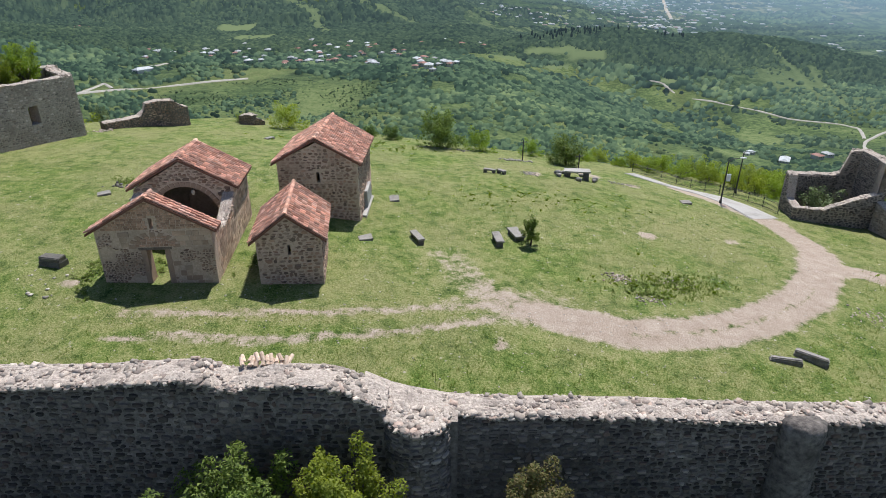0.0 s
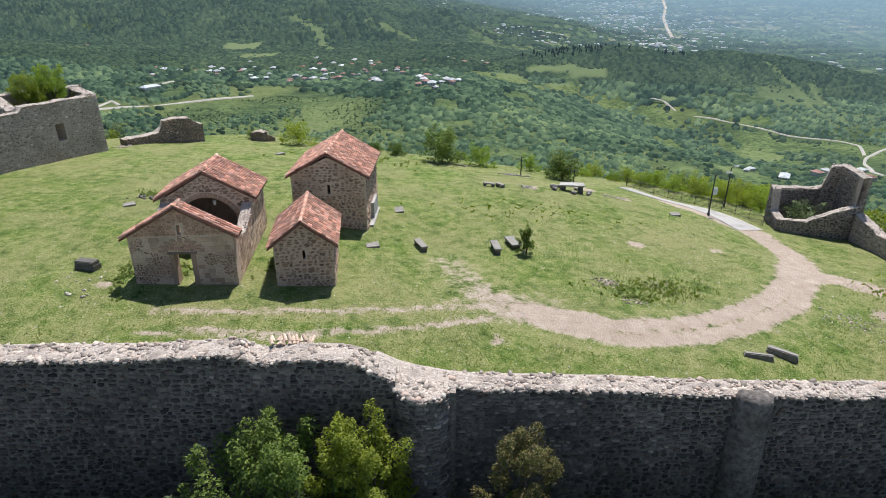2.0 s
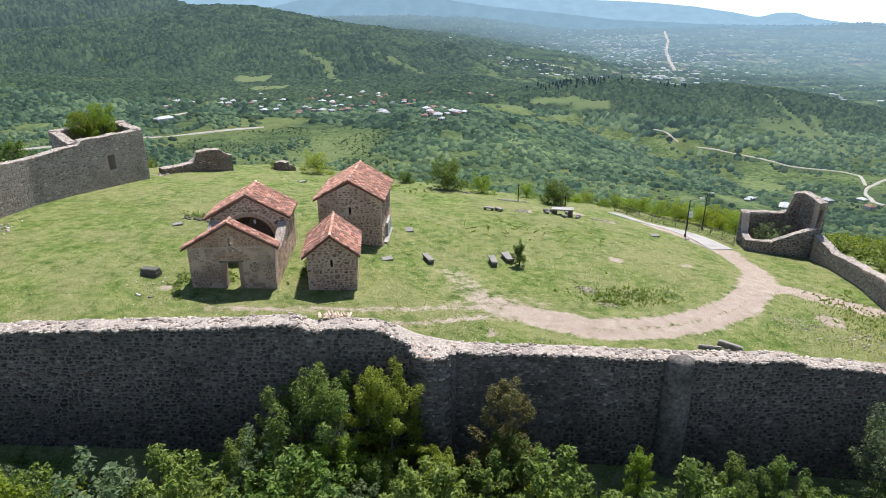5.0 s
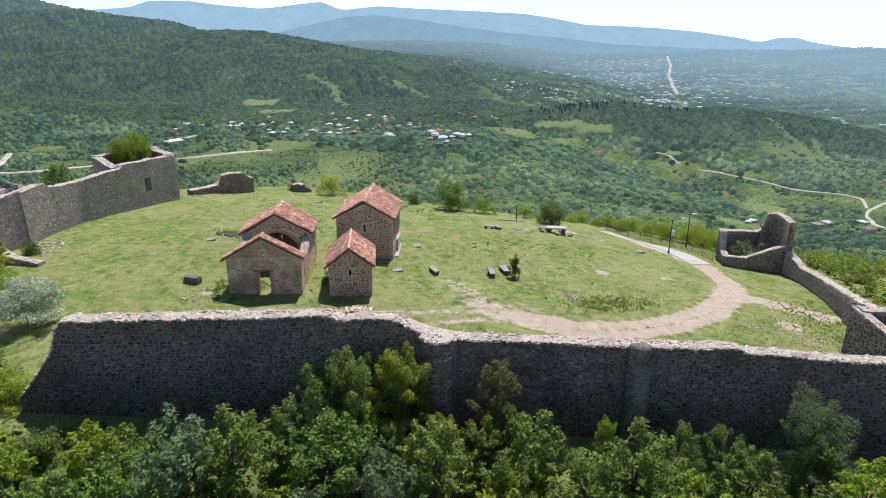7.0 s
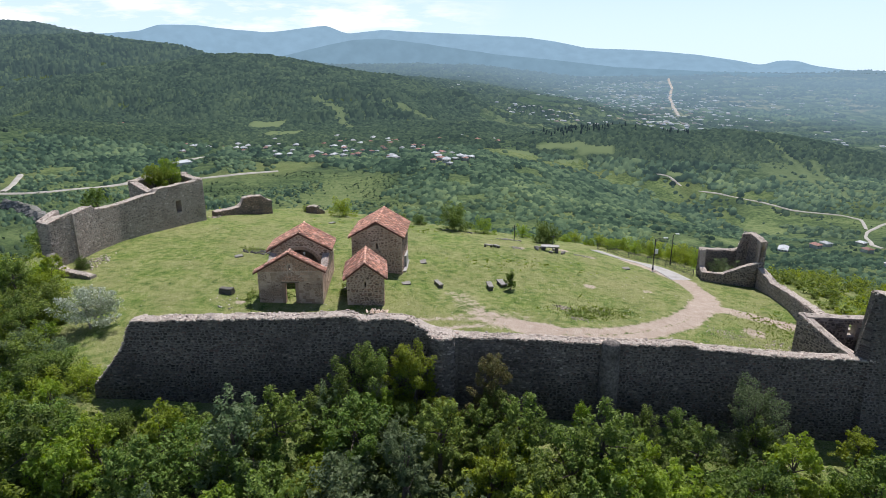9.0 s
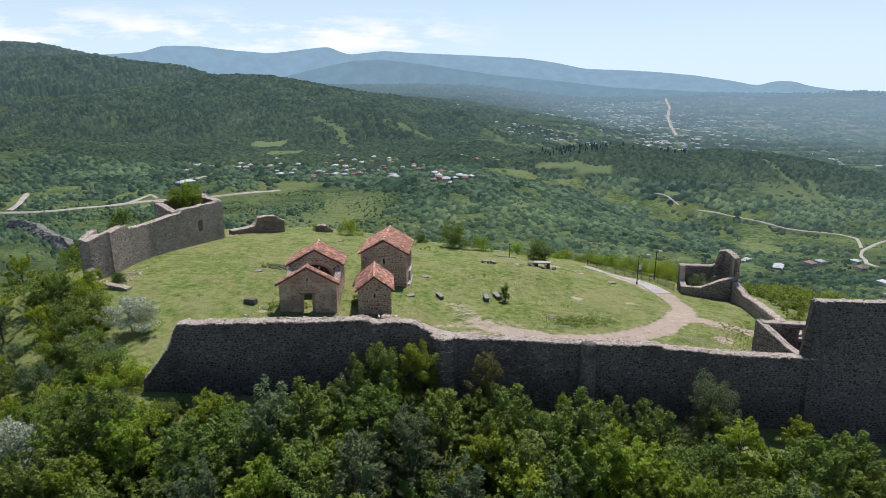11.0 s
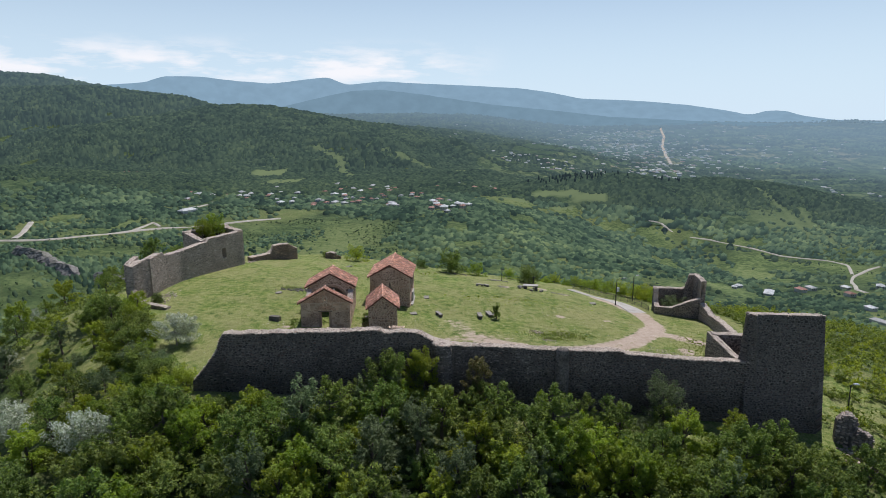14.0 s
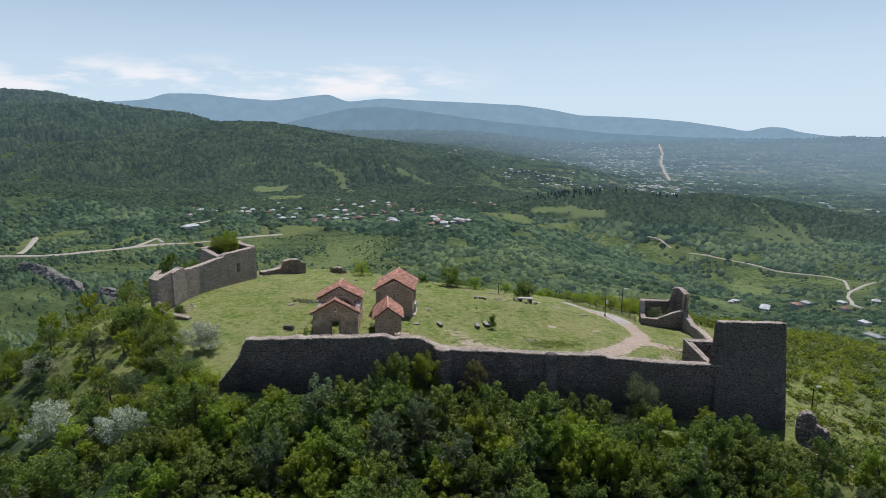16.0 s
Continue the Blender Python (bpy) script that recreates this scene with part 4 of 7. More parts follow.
def great_tower():
    t = thing("fortress_tower", "tall grey rubble-stone tower with a flat broken top", "tower", kind="structure")
    s = Strip([(36.8, -7.6), (31.4, -15.0), (39.4, -15.2), (41.0, -8.0)])
    top = noisy([0, 6.8, 8.3, 8.6, 17.45, 17.9, 19.4, 24.6], [1.8, 3.2, 5.6, 7.58, 7.48, 5.8, 3.5, 2.5], 0.05, 51)
    low = on_ground(s, 1.5)
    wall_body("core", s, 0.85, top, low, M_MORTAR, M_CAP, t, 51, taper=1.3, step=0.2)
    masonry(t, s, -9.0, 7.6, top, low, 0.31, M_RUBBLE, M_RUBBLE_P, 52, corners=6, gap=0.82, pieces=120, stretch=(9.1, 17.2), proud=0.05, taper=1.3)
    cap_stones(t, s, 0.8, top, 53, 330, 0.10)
    room = Strip([(37.0, -7.0), (30.9, -6.7), (32.3, -13.6)])
    top_q = noisy([0, 6.1, 6.4, 10.5, 13.1], [2.45, 2.55, 2.5, 1.55, 1.3], 0.05, 54)
    w0, w1, z0, z1 = 1.35, 2.05, 0.75, 1.85
    low_q = on_ground(room, 1.0)
    for k, (u0, u1, lo, hi) in enumerate(((0.0, w0, low_q, top_q), (w1, room.total, low_q, top_q), (w0, w1, low_q, lambda u: z0 + 0 * u), (w0, w1, lambda u: z1 + 0 * u, top_q))):
        uu = np.unique(np.r_[u0, u1, [q for q in room.at if u0 < q < u1]])
        piece = Strip(room.place(uu, 0, 0)[:, :2])
        wall_body("room_core", piece, 0.8, lambda u, u0=u0, hi=hi: hi(u + u0), lambda u, u0=u0, lo=lo: lo(u + u0), M_WALL_MORTAR, M_CAP, t, 54 + k)
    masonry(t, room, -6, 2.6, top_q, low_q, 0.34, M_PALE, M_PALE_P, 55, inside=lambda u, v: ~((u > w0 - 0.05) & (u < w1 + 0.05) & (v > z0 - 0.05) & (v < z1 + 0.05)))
    inner = Strip([(31.75, -7.56), (36.6, -7.80)])
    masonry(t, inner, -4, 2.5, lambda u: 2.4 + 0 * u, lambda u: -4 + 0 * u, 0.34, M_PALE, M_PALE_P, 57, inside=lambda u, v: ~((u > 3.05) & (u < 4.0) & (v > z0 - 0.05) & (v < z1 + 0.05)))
    cap_stones(t, room, 0.75, top_q, 56, 120, 0.11)


def west_wall():
    w = thing("west_wall", "ruined fortress wall of grey-pink stone rising to a hollow tower with one window", "wall", kind="structure")
    # inner face looks into the yard
    s = Strip([(-45.7, 11.5), (-45.7, 16.0), (-45.2, 20.3), (-42.8, 27.2), (-39.9, 35.6)])
    L = s.total
    top = noisy([0, 4.0, 4.6, 8.4, 11.6, 15.4, 15.8, L], [6.8, 6.9, 6.3, 5.9, 6.1, 6.3, 6.75, 6.55], 0.10, 61)
    low = on_ground(s, 0.6)
    win = (L - 6.0, L - 4.9, 2.5, 4.3)
    us = np.unique(np.r_[np.linspace(0, L, 70), win[0], win[1]])

    def segment(name, u0, u1, lo, hi, seed):
        uu = us[(us >= u0) & (us <= u1)]
        sub = Strip(s.place(uu, 0, 0)[:, :2])
        shift = uu[0]
        wall_body(name, sub, 1.3, lambda u: hi(u + shift), lambda u: lo(u + shift), M_WALL_MORTAR, M_CAP, w, seed, step=0.5)

    segment("core", 0, win[0], low, top, 61)
    segment("core", win[1], L, low, top, 62)
    segment("core", win[0], win[1], low, lambda u: win[2] + 0 * u, 63)
    segment("core", win[0], win[1], lambda u: win[3] + 0 * u, top, 64)
    masonry(w, s, -1.0, 7.1, top, low, 0.36, M_WEST, M_WEST_P, 65, pieces=60, stretch=(L - 12, L), proud=0.04, gap=0.92, corners=6,
            inside=lambda u, v: ~((u > win[0] - 0.1) & (u < win[1] + 0.1) & (v > win[2] - 0.1) & (v < win[3] + 0.1)))
    cap_stones(w, s, 1.25, top, 66, 420, 0.16)
    # hollow tower behind the face
    for k, (pts, hs) in enumerate((([(-39.9, 35.6), (-45.5, 41.5)], (6.7, 6.6)), ([(-45.5, 41.5), (-49.8, 32.0)], (6.8, 7.0)), ([(-49.8, 32.0), (-44.2, 26.6)], (6.9, 6.4)))):
        q = Strip(pts)
        tq = noisy([0, q.total], hs, 0.12, 67 + k)
        wall_body("tower_core", q, 1.1, tq, on_ground(q, 2.5), M_WALL_MORTAR, M_CAP, w, 67 + k)
        masonry(w, q, -4, 7.2, tq, on_ground(q, 2.5), 0.4, M_WEST, M_WEST_P, 70 + k)
        masonry(w, Strip(q.place(np.array([q.total, 0.0]), 0, -1.1)[:, :2]), 0.5, 7.0, lambda u, q=q, tq=tq: tq(q.total - u), lambda u: 0 * u, 0.4, M_WEST, M_WEST_P, 75 + k)
        cap_stones(w, q, 1.05, tq, 78 + k, 110, 0.17)
    # end block: a stub returning toward the gap
    e = Strip([(-48.7, 12.5), (-48.0, 8.3), (-46.6, 8.0), (-45.9, 11.8)])
    te = noisy([0, 4.3, 5.7, 9.5], [7.0, 6.7, 6.5, 7.0], 0.12, 81)
    wall_body("end_core", e, 0.7, te, on_ground(e, 4.5), M_WALL_MORTAR, M_CAP, w, 81)
    masonry(w, e, -4, 7.2, te, on_ground(e, 4.5), 0.36, M_WEST, M_WEST_P, 82, gap=0.92, corners=6)
    cap_stones(w, e, 0.7, te, 83, 90, 0.16)
    fillw = Strip([(-47.9, 8.9), (-46.9, 8.8)])
    wall_body("end_fill", fillw, 3.0, noisy([0, 1], [6.6, 6.5], 0.1, 84), on_ground(fillw), M_WALL_MORTAR, M_CAP, w, 84)
    lowst = Strip([(-46.9, 7.4), (-44.0, 5.6), (-40.6, 4.9)])
    tl = noisy([0, 0.5, 3.4, 6.9], [3.0, 1.9, 1.7, 1.25], 0.12, 85)
    wall_body("low_core", lowst, 0.9, tl, on_ground(lowst, 4.5), M_WALL_MORTAR, M_CAP, w, 85)
    masonry(w, lowst, -4, 3.0, tl, on_ground(lowst, 4.5), 0.3, M_WEST, M_WEST_P, 86)
    cap_stones(w, lowst, 0.85, tl, 87, 90, 0.15)


def low_walls():
    # back wall with a rounded stub
    b = thing("back_wall", "low ruined stone wall ending in a rounded stub", "wall", kind="structure")
    s = Strip([(-40.0, 40.0), (-37.0, 43.6), (-35.6, 44.4), (-33.9, 45.0), (-32.6, 46.6)])
    t = noisy([0, 4.6, 4.9, 6.5, 8.2, 9.7], [0.2, 0.35, 1.7, 2.0, 1.9, 0.9], 0.08, 91)
    wall_body("core", s, 1.6, t, on_ground(s, 1.0), M_MORTAR, M_CAP, b, 91)
    masonry(b, s, -3, 2.1, t, on_ground(s, 0.8), 0.3, M_CH_STONE, M_CH_STONE_P, 92)
    cap_stones(b, s, 1.5, t, 93, 200, 0.16)
    c = thing("ruined_wall_stub", "small leaning stub of ruined stone wall", "wall", kind="structure")
    s = Strip([(-27.6, 50.6), (-25.4, 50.3), (-24.4, 51.6)])
    t = noisy([0, 1.2, 2.2, 3.9], [-1.3, -1.0, -1.2, -2.2], 0.12, 94)
    wall_body("core", s, 1.3, t, on_ground(s, 1.0), M_MORTAR, M_CAP, c, 94)
    masonry(c, s, -6, -0.8, t, on_ground(s, 0.8), 0.3, M_CH_STONE, M_CH_STONE_P, 95)
    cap_stones(c, s, 1.2, t, 96, 60, 0.15)
    # gate ruin and the parapet running from it
    g = thing("gatehouse_ruin", "roofless gatehouse ruin of pale stone with one tall jagged corner", "ruin", kind="structure")
    s = Strip([(36.2, 29.2), (35.4, 25.2), (38.2, 24.2), (41.2, 23.7), (43.4, 23.9), (43.9, 28.8), (41.9, 30.0)], closed=True)
    t = noisy([0, 1.0, 1.4, 4.1, 7.0, 7.3, 10.1, 11.9, 12.3, 17.2, 18.7, 19.2, 20.0, 25.3], [-2.05, -2.2, -4.5, -4.7, -4.6, -4.3, -3.1, -2.7, 0.25, 0.35, 0.2, -2.3, -2.5, -2.1], 0.10, 97)
    wall_body("core", s, 0.85, t, on_ground(s, 1.2), M_WALL_MORTAR, M_CAP, g, 97, step=0.25)
    masonry(g, s, -9, 1, t, on_ground(s, 1.0), 0.33, M_PALE, M_PALE_P, 98)
    for k, (pts, u0, sgn) in enumerate((([(42.88, 28.2), (42.40, 24.7)], 16.9, -1), ([(36.6, 28.28), (41.8, 29.02)], 25.0, -1), ([(41.7, 29.05), (42.95, 28.2)], 19.4, -1))):
        q = Strip(pts)
        masonry(g, q, -9, 1, lambda u, u0=u0, sgn=sgn: t(u0 + sgn * u) - 0.05, lambda u: -8 + 0 * u, 0.33, M_PALE, M_PALE_P, 99 + k, proud=0.05)
    cap_stones(g, s, 0.8, t, 104, 300, 0.13)
    p = thing("parapet_wall", "low crumbling parapet wall of pale fieldstone", "wall", kind="structure")
    s = Strip([(43.4, 23.6), (43.4, 20.0), (42.8, 14.0), (41.0, 7.0), (38.4, -1.0), (36.6, -6.0)])
    t = noisy([0, 3.6, 9.6, 16.8, 25.2, 31], [-3.4, -4.2, -3.6, -2.4, -0.6, 0.6], 0.15, 105)
    wall_body("core", s, -0.95, t, on_ground(s, 1.2), M_WALL_MORTAR, M_CAP, p, 105)
    yard = Strip(s.place(s.at, 0, 0.95)[:, :2])
    masonry(p, yard, -9, 0.6, t, on_ground(yard, 1.0), 0.32, M_WEST, M_WEST_P, 106, corners=6, gap=0.92, pieces=40, stretch=(5, 25))
    outer = Strip(s.p[::-1])
    masonry(p, outer, -9, 0.6, lambda u: t(s.total - u), on_ground(outer, 1.0), 0.32, M_WEST, M_WEST_P, 107, corners=6, gap=0.92)
    cap_stones(p, s, -0.9, t, 107, 420, 0.13)
    o = thing("outer_wall_stub", "crumbled stone wall stub on the slope below the tower", "ruin", kind="structure")
    for k, (pts, us, tops) in enumerate((([(40.6, -17.6), (42.0, -18.2), (43.0, -17.4)], [0, 0.5, 1.3, 2.0, 2.8], [-3.6, -2.5, -2.2, -2.9, -3.9]), ([(41.6, -18.7), (43.6, -19.0), (44.6, -17.6)], [0, 0.8, 1.9, 3.7], [-4.3, -3.6, -4.4, -5.9]))):
        s = Strip(pts)
        t = noisy(us, tops, 0.42, 108 + k, 0.7)
        wall_body("core", s, 1.0, t, on_ground(s, 2.0), M_MORTAR, M_CAP, o, 108 + k, rough=0.3, step=0.2)
        masonry(o, s, -12, -2.0, t, on_ground(s, 2.0), 0.34, M_WEST, M_WEST_P, 109 + k, corners=6, proud=0.14)
        cap_stones(o, s, 0.95, t, 110 + k, 160, 0.3, M_WEST)


# ---- the chapels ----
def prism(bm, x0, x1, lo0, lo1, hi0, hi1, y0, y1):
    v = [bm.verts.new(p) for p in ((x0, y0, lo0), (x1, y0, lo1), (x1, y0, hi1), (x0, y0, hi0), (x0, y1, lo0), (x1, y1, lo1), (x1, y1, hi1), (x0, y1, hi0))]
    for f in ((0, 1, 2, 3), (5, 4, 7, 6), (4, 0, 3, 7), (1, 5, 6, 2), (3, 2, 6, 7), (4, 5, 1, 0)):
        bm.faces.new([v[k] for k in f])


def panel(bm, cuts, lo, hi, y0, y1):
    """A slab from y0 to y1 whose lower and upper edges follow lo(x) and hi(x)."""
    for a, b in zip(cuts, cuts[1:]):
        e = 1e-4
        if max(hi(a + e) - lo(a + e), hi(b - e) - lo(b - e)) > 0.02:
            prism(bm, a, b, lo(a + e), lo(b - e), hi(a + e), hi(b - e), y0, y1)


def local_strip(m, a, b):
    p, q = m @ Vector((*a, 0)), m @ Vector((*b, 0))
    return Strip([(p.x, p.y), (q.x, q.y)])


class LocalStrip(Strip):
    """A face in a building's own axes, for parts under its Empty."""


TILE_SHAPES = []


def tile_arc(width, length, rise):
    ang = np.linspace(math.pi, 0, 5)
    pts = [(0.5 * width * math.cos(a), rise * math.sin(a)) for a in ang]
    verts = [(x, 0.0, z) for x, z in pts] + [(0.86 * x, length, 0.9 * z) for x, z in pts] + [(0.8 * x, 0.0, 0.55 * z - 0.012) for x, z in pts]
    faces = [(k, k + 1, 6 + k, 5 + k) for k in range(4)] + [(10 + k, 11 + k, k + 1, k) for k in range(4)]
    return np.array(verts), faces


def tiled_slope(parent, a, b, up, seed, pieces=100, width=0.30, course=0.34):
    """Barrel tiles on one slope: from eave corner a to eave corner b, up: the vector from the eave to the ridge."""
    rng = np.random.default_rng(seed)
    a, b, up = Vector(a), Vector(b), Vector(up)
    along, rise = b - a, up.length
    n, rows = int(along.length / width), int(rise / course) + 1
    x, y = along.normalized(), up.normalized()
    z = x.cross(y)
    if z.z < 0:
        z = -z
    basis = Matrix((x, y, z)).transposed().to_4x4()
    verts0, faces0 = tile_arc(width * 0.70, course * 1.22, 0.105)
    if not TILE_SHAPES:
        TILE_SHAPES.append(mesh_of("tile", verts0, faces0, [M_TILE_P]))
    all_v, all_f, made = [], [], 0
    for r in range(rows):
        for c in range(n):
            p = a + x * ((c + 0.5) * along.length / n + rng.normal(0, 0.008)) + y * min(r * course + rng.normal(0, 0.015), rise - course) + z * (0.05 + rng.uniform(0, 0.015) + 0.0 * r)
            turn = Matrix.Rotation(rng.normal(0, 0.05), 4, "Z") @ Matrix.Rotation(-0.075 + rng.normal(0, 0.012), 4, "X")
            m = Matrix.Translation(p) @ basis @ turn
            if made < pieces and (r * n + c) % max(1, rows * n // pieces) == 0:
                ob = new("tile", TILE_SHAPES[0])
                ob.parent = parent
                ob.matrix_basis = m
                made += 1
                continue
            k = len(all_v)
            mv = np.array(m)
            all_v.extend((verts0 @ mv[:3, :3].T + mv[:3, 3]).tolist())
            all_f.extend([tuple(k + i for i in f) for f in faces0])
    part("tile_field", mesh_of("tile_field", all_v, all_f, [M_TILE]), M_TILE, parent, kind="stuff")


def ridge_tiles(parent, a, b, seed):
    rng = np.random.default_rng(seed)
    a, b = Vector(a), Vector(b)
    y = (b - a).normalized()
    x = y.cross(Vector((0, 0, 1))).normalized()
    basis = Matrix((x, y, x.cross(y))).transposed().to_4x4()
    v0, f0 = tile_arc(0.30, 0.46, 0.12)
    me = mesh_of("ridge_tile", v0, f0, [M_TILE_P])
    count = int((b - a).length / 0.38)
    for k in range(count):
        ob = new("ridge_tile", me)
        ob.parent = parent
        ob.matrix_basis = Matrix.Translation(a + y * (k * (b - a).length / count) + Vector((0, 0, 0.04))) @ basis @ Matrix.Rotation(rng.normal(0, 0.03), 4, "Z")


def gable_roof(parent, half, y0, y1, eave, ridge, seed, pieces=110):
    """Two tiled slopes over a timber-thick bed, with ridge tiles and a row of verge tiles."""
    roof = thing("roof", "weathered orange-red barrel-tile gable roof", "")
    roof.parent = parent
    del roof["label"]
    bm = bmesh.new()
    for s in (-1, 1):
        prism(bm, *((0.0, half) if s > 0 else (-half, 0.0)), *((ridge - 0.16, eave - 0.14) if s > 0 else (eave - 0.14, ridge - 0.16)), *((ridge, eave) if s > 0 else (eave, ridge)), y0, y1)
    part("bed", bm, M_TILE_BED, roof)
    tiled_slope(roof, (half, y0, eave), (half, y1, eave), (-half, 0, ridge - eave), seed, pieces)
    tiled_slope(roof, (-half, y1, eave), (-half, y0, eave), (half, 0, ridge - eave), seed + 1, pieces)
    ridge_tiles(roof, (0, y0 - 0.03, ridge + 0.03), (0, y1, ridge + 0.03), seed + 2)
    return roof


def gable(half, eave, ridge):
    return lambda x: ridge - (ridge - eave) * np.abs(x) / half


def face_stones(parent, a, b, low, top, size, seed, inside=None, ashlar=False, pieces=60, brick=False):
    s = Strip([a, b])
    masonry(parent, s, low, 8, top, lambda u: low + 0 * u, size, (M_BRICK if brick else M_ASHLAR) if ashlar else M_CH_STONE, M_ASHLAR_P if ashlar else M_CH_STONE_P, seed,
            corners=4 if ashlar else 5, proud=(0.03 if brick else 0.02) if ashlar else 0.05, gap=(0.9 if brick else 0.965) if ashlar else 0.88, inside=inside, pieces=pieces, regular=1.0 if ashlar else 0.0,
            name="block" if ashlar else "stone", rest="block_facing" if ashlar else "rubble_facing")


def ruined_chapel():
    m = pose(-17.02, 0.85, 0.0, 0, 0, 5.0)
    c = thing("ruined_chapel", "half-roofless sandstone chapel with an open doorway and a tiled apse", "chapel", m)
    hw, eave, ridge, L = 3.28, 3.45, 5.32, 10.6
    g = gable(hw, eave, ridge)
    # gable front with doorway and slit
    d0, d1, dz = -0.60, 0.50, 2.2
    w0, w1, v0, v1 = -0.13, 0.10, 3.55, 4.20
    front = thing("front_wall", "", "")
    front.parent = c
    bm = bmesh.new()
    base = lambda x: -0.9  # noqa: E731
    panel(bm, [-hw, -1.6, d0], base, g, 0, 0.75)
    panel(bm, [d1, 1.6, hw], base, g, 0, 0.75)
    panel(bm, [d0, w0], lambda x: dz, g, 0, 0.75)
    panel(bm, [w1, d1], lambda x: dz, g, 0, 0.75)
    panel(bm, [w0, w1], lambda x: dz, lambda x: v0, 0, 0.75)
    panel(bm, [w0, 0, w1], lambda x: v1, g, 0, 0.75)
    bmesh.ops.remove_doubles(bm, verts=bm.verts, dist=0.001)
    part("core", bm, M_CH_MORTAR, front)
    hole = lambda u, v: ~((u - hw > d0 - 0.05) & (u - hw < d1 + 0.05) & (v < dz + 0.25)) & ~((u - hw > w0 - 0.05) & (u - hw < w1 + 0.05) & (v > v0 - 0.05) & (v < v1 + 0.05))  # noqa: E731
    patch = lambda u, v: fbm(u * 1.0 + 31, v * 1.6, 1.5, 9, 3) + 0.10 * (u < 1.6) * (v < 2.0) > 0.60  # noqa: E731
    arch_in = lambda u, v: ((u - hw + 0.05) / 1.28) ** 2 + ((v - dz) / 1.05) ** 2 < 1  # noqa: E731
    face_stones(front, (-hw, 0), (hw, 0), -0.3, lambda u: np.minimum(g(u - hw), 3.5 + 0 * u), 0.52, 201, lambda u, v: hole(u, v) & ~patch(u, v) & ~(arch_in(u, v) & (v > dz)), True, 110)
    face_stones(front, (-hw, 0), (hw, 0), 3.5, lambda u: g(u - hw) - 0.05, 0.22, 202, hole, True, 0, True)
    face_stones(front, (-hw, 0), (hw, 0), -0.2, lambda u: np.minimum(g(u - hw), 3.5 + 0 * u), 0.19, 203, lambda u, v: hole(u, v) & patch(u, v) & ~(arch_in(u, v) & (v > dz)), False, 0)
    face_stones(front, (-hw, 0), (hw, 0), dz + 0.2, lambda u: dz + 0.98 * np.sqrt(np.maximum(0, 1 - ((u - hw + 0.05) / 1.28) ** 2)), 0.26, 204, None, True, 0, True)
    bm = bmesh.new()
    add_box(bm, d0 - 0.4, d1 + 0.4, -0.04, 0.3, dz, dz + 0.15, bevel=0.015)
    part("lintel", bm, M_LINTEL, front, "dark weathered timber door lintel")
    for k, a in enumerate(np.linspace(0.12, math.pi - 0.12, 9)):
        bm = bmesh.new()
        add_box(bm, -0.13, 0.13, -0.03, 0.2, 0.92, 1.28, m=Matrix.Translation((-0.05, 0, dz + 0.12)) @ Matrix.Diagonal((1.15, 1, 0.78, 1)) @ Matrix.Rotation(math.pi / 2 - a, 4, "Y"), bevel=0.012)
        part("arch_stone", bm, M_ASHLAR, front)
    for x in (d0 - 0.13, d1 + 0.13):
        bm = bmesh.new()
        add_box(bm, x - 0.16, x + 0.16, -0.03, 0.76, -0.6, dz, bevel=0.015)
        part("door_jamb", bm, M_ASHLAR, front)
    gable_roof(c, 3.68, -0.28, 0.95, 3.42, 5.50, 211, 60)
    # side walls, the broken tops sloping between front and apse
    for s, heights in ((1, (3.3, 2.75, 2.35, 2.45, 2.9, 3.5)), (-1, (3.35, 3.2, 3.0, 2.9, 3.1, 3.6))):
        side = thing("side_wall", "", "")
        side.parent = c
        pts = [(hw * s, 0.75), (hw * s, 6.4)] if s > 0 else [(hw * s, 6.4), (hw * s, 0.75)]
        st = Strip(pts)
        hs = heights if s > 0 else heights[::-1]
        top = noisy(np.linspace(0, st.total, 6), hs, 0.10, 205 + s)
        wall_body("core", st, 0.75, top, lambda u: -0.9 + 0 * u, M_CH_MORTAR, M_CAP, side, 206 + s)
        masonry(side, st, -0.4, 4, top, lambda u: -0.4 + 0 * u, 0.42, M_ASHLAR, M_ASHLAR_P, 207 + s, corners=4, proud=0.018, gap=0.97, pieces=40, regular=1.0, name="block", rest="block_facing")
        inner = Strip(st.place(np.array([st.total, 0.0]), 0, -0.75)[:, :2])
        masonry(side, inner, 0.0, 4, lambda u, top=top, st=st: top(st.total - u), lambda u: 0 * u, 0.34, M_CH_STONE, M_CH_STONE_P, 209 + s)
        cap_stones(side, st, 0.7, top, 215 + s, 110, 0.13)
    # apse block with its great arch
    g2 = gable(hw, 3.75, 5.62)
    ra, cz = 2.15, 1.75
    arch = lambda x: cz + math.sqrt(max(0.0, ra * ra - x * x)) if abs(x) < ra else -0.9  # noqa: E731
    apse = thing("apse", "", "")
    apse.parent = c
    cuts = [-hw, -2.6, -ra] + [ra * math.sin(t) for t in np.linspace(-1.5, 1.5, 25)] + [ra, 2.6, hw]
    bm = bmesh.new()
    panel(bm, cuts, arch, lambda x: float(g2(x)), 6.4, 7.3)
    part("arch_wall", bm, M_CH_MORTAR, apse)
    s = Strip([(-hw, 6.4), (hw, 6.4)])
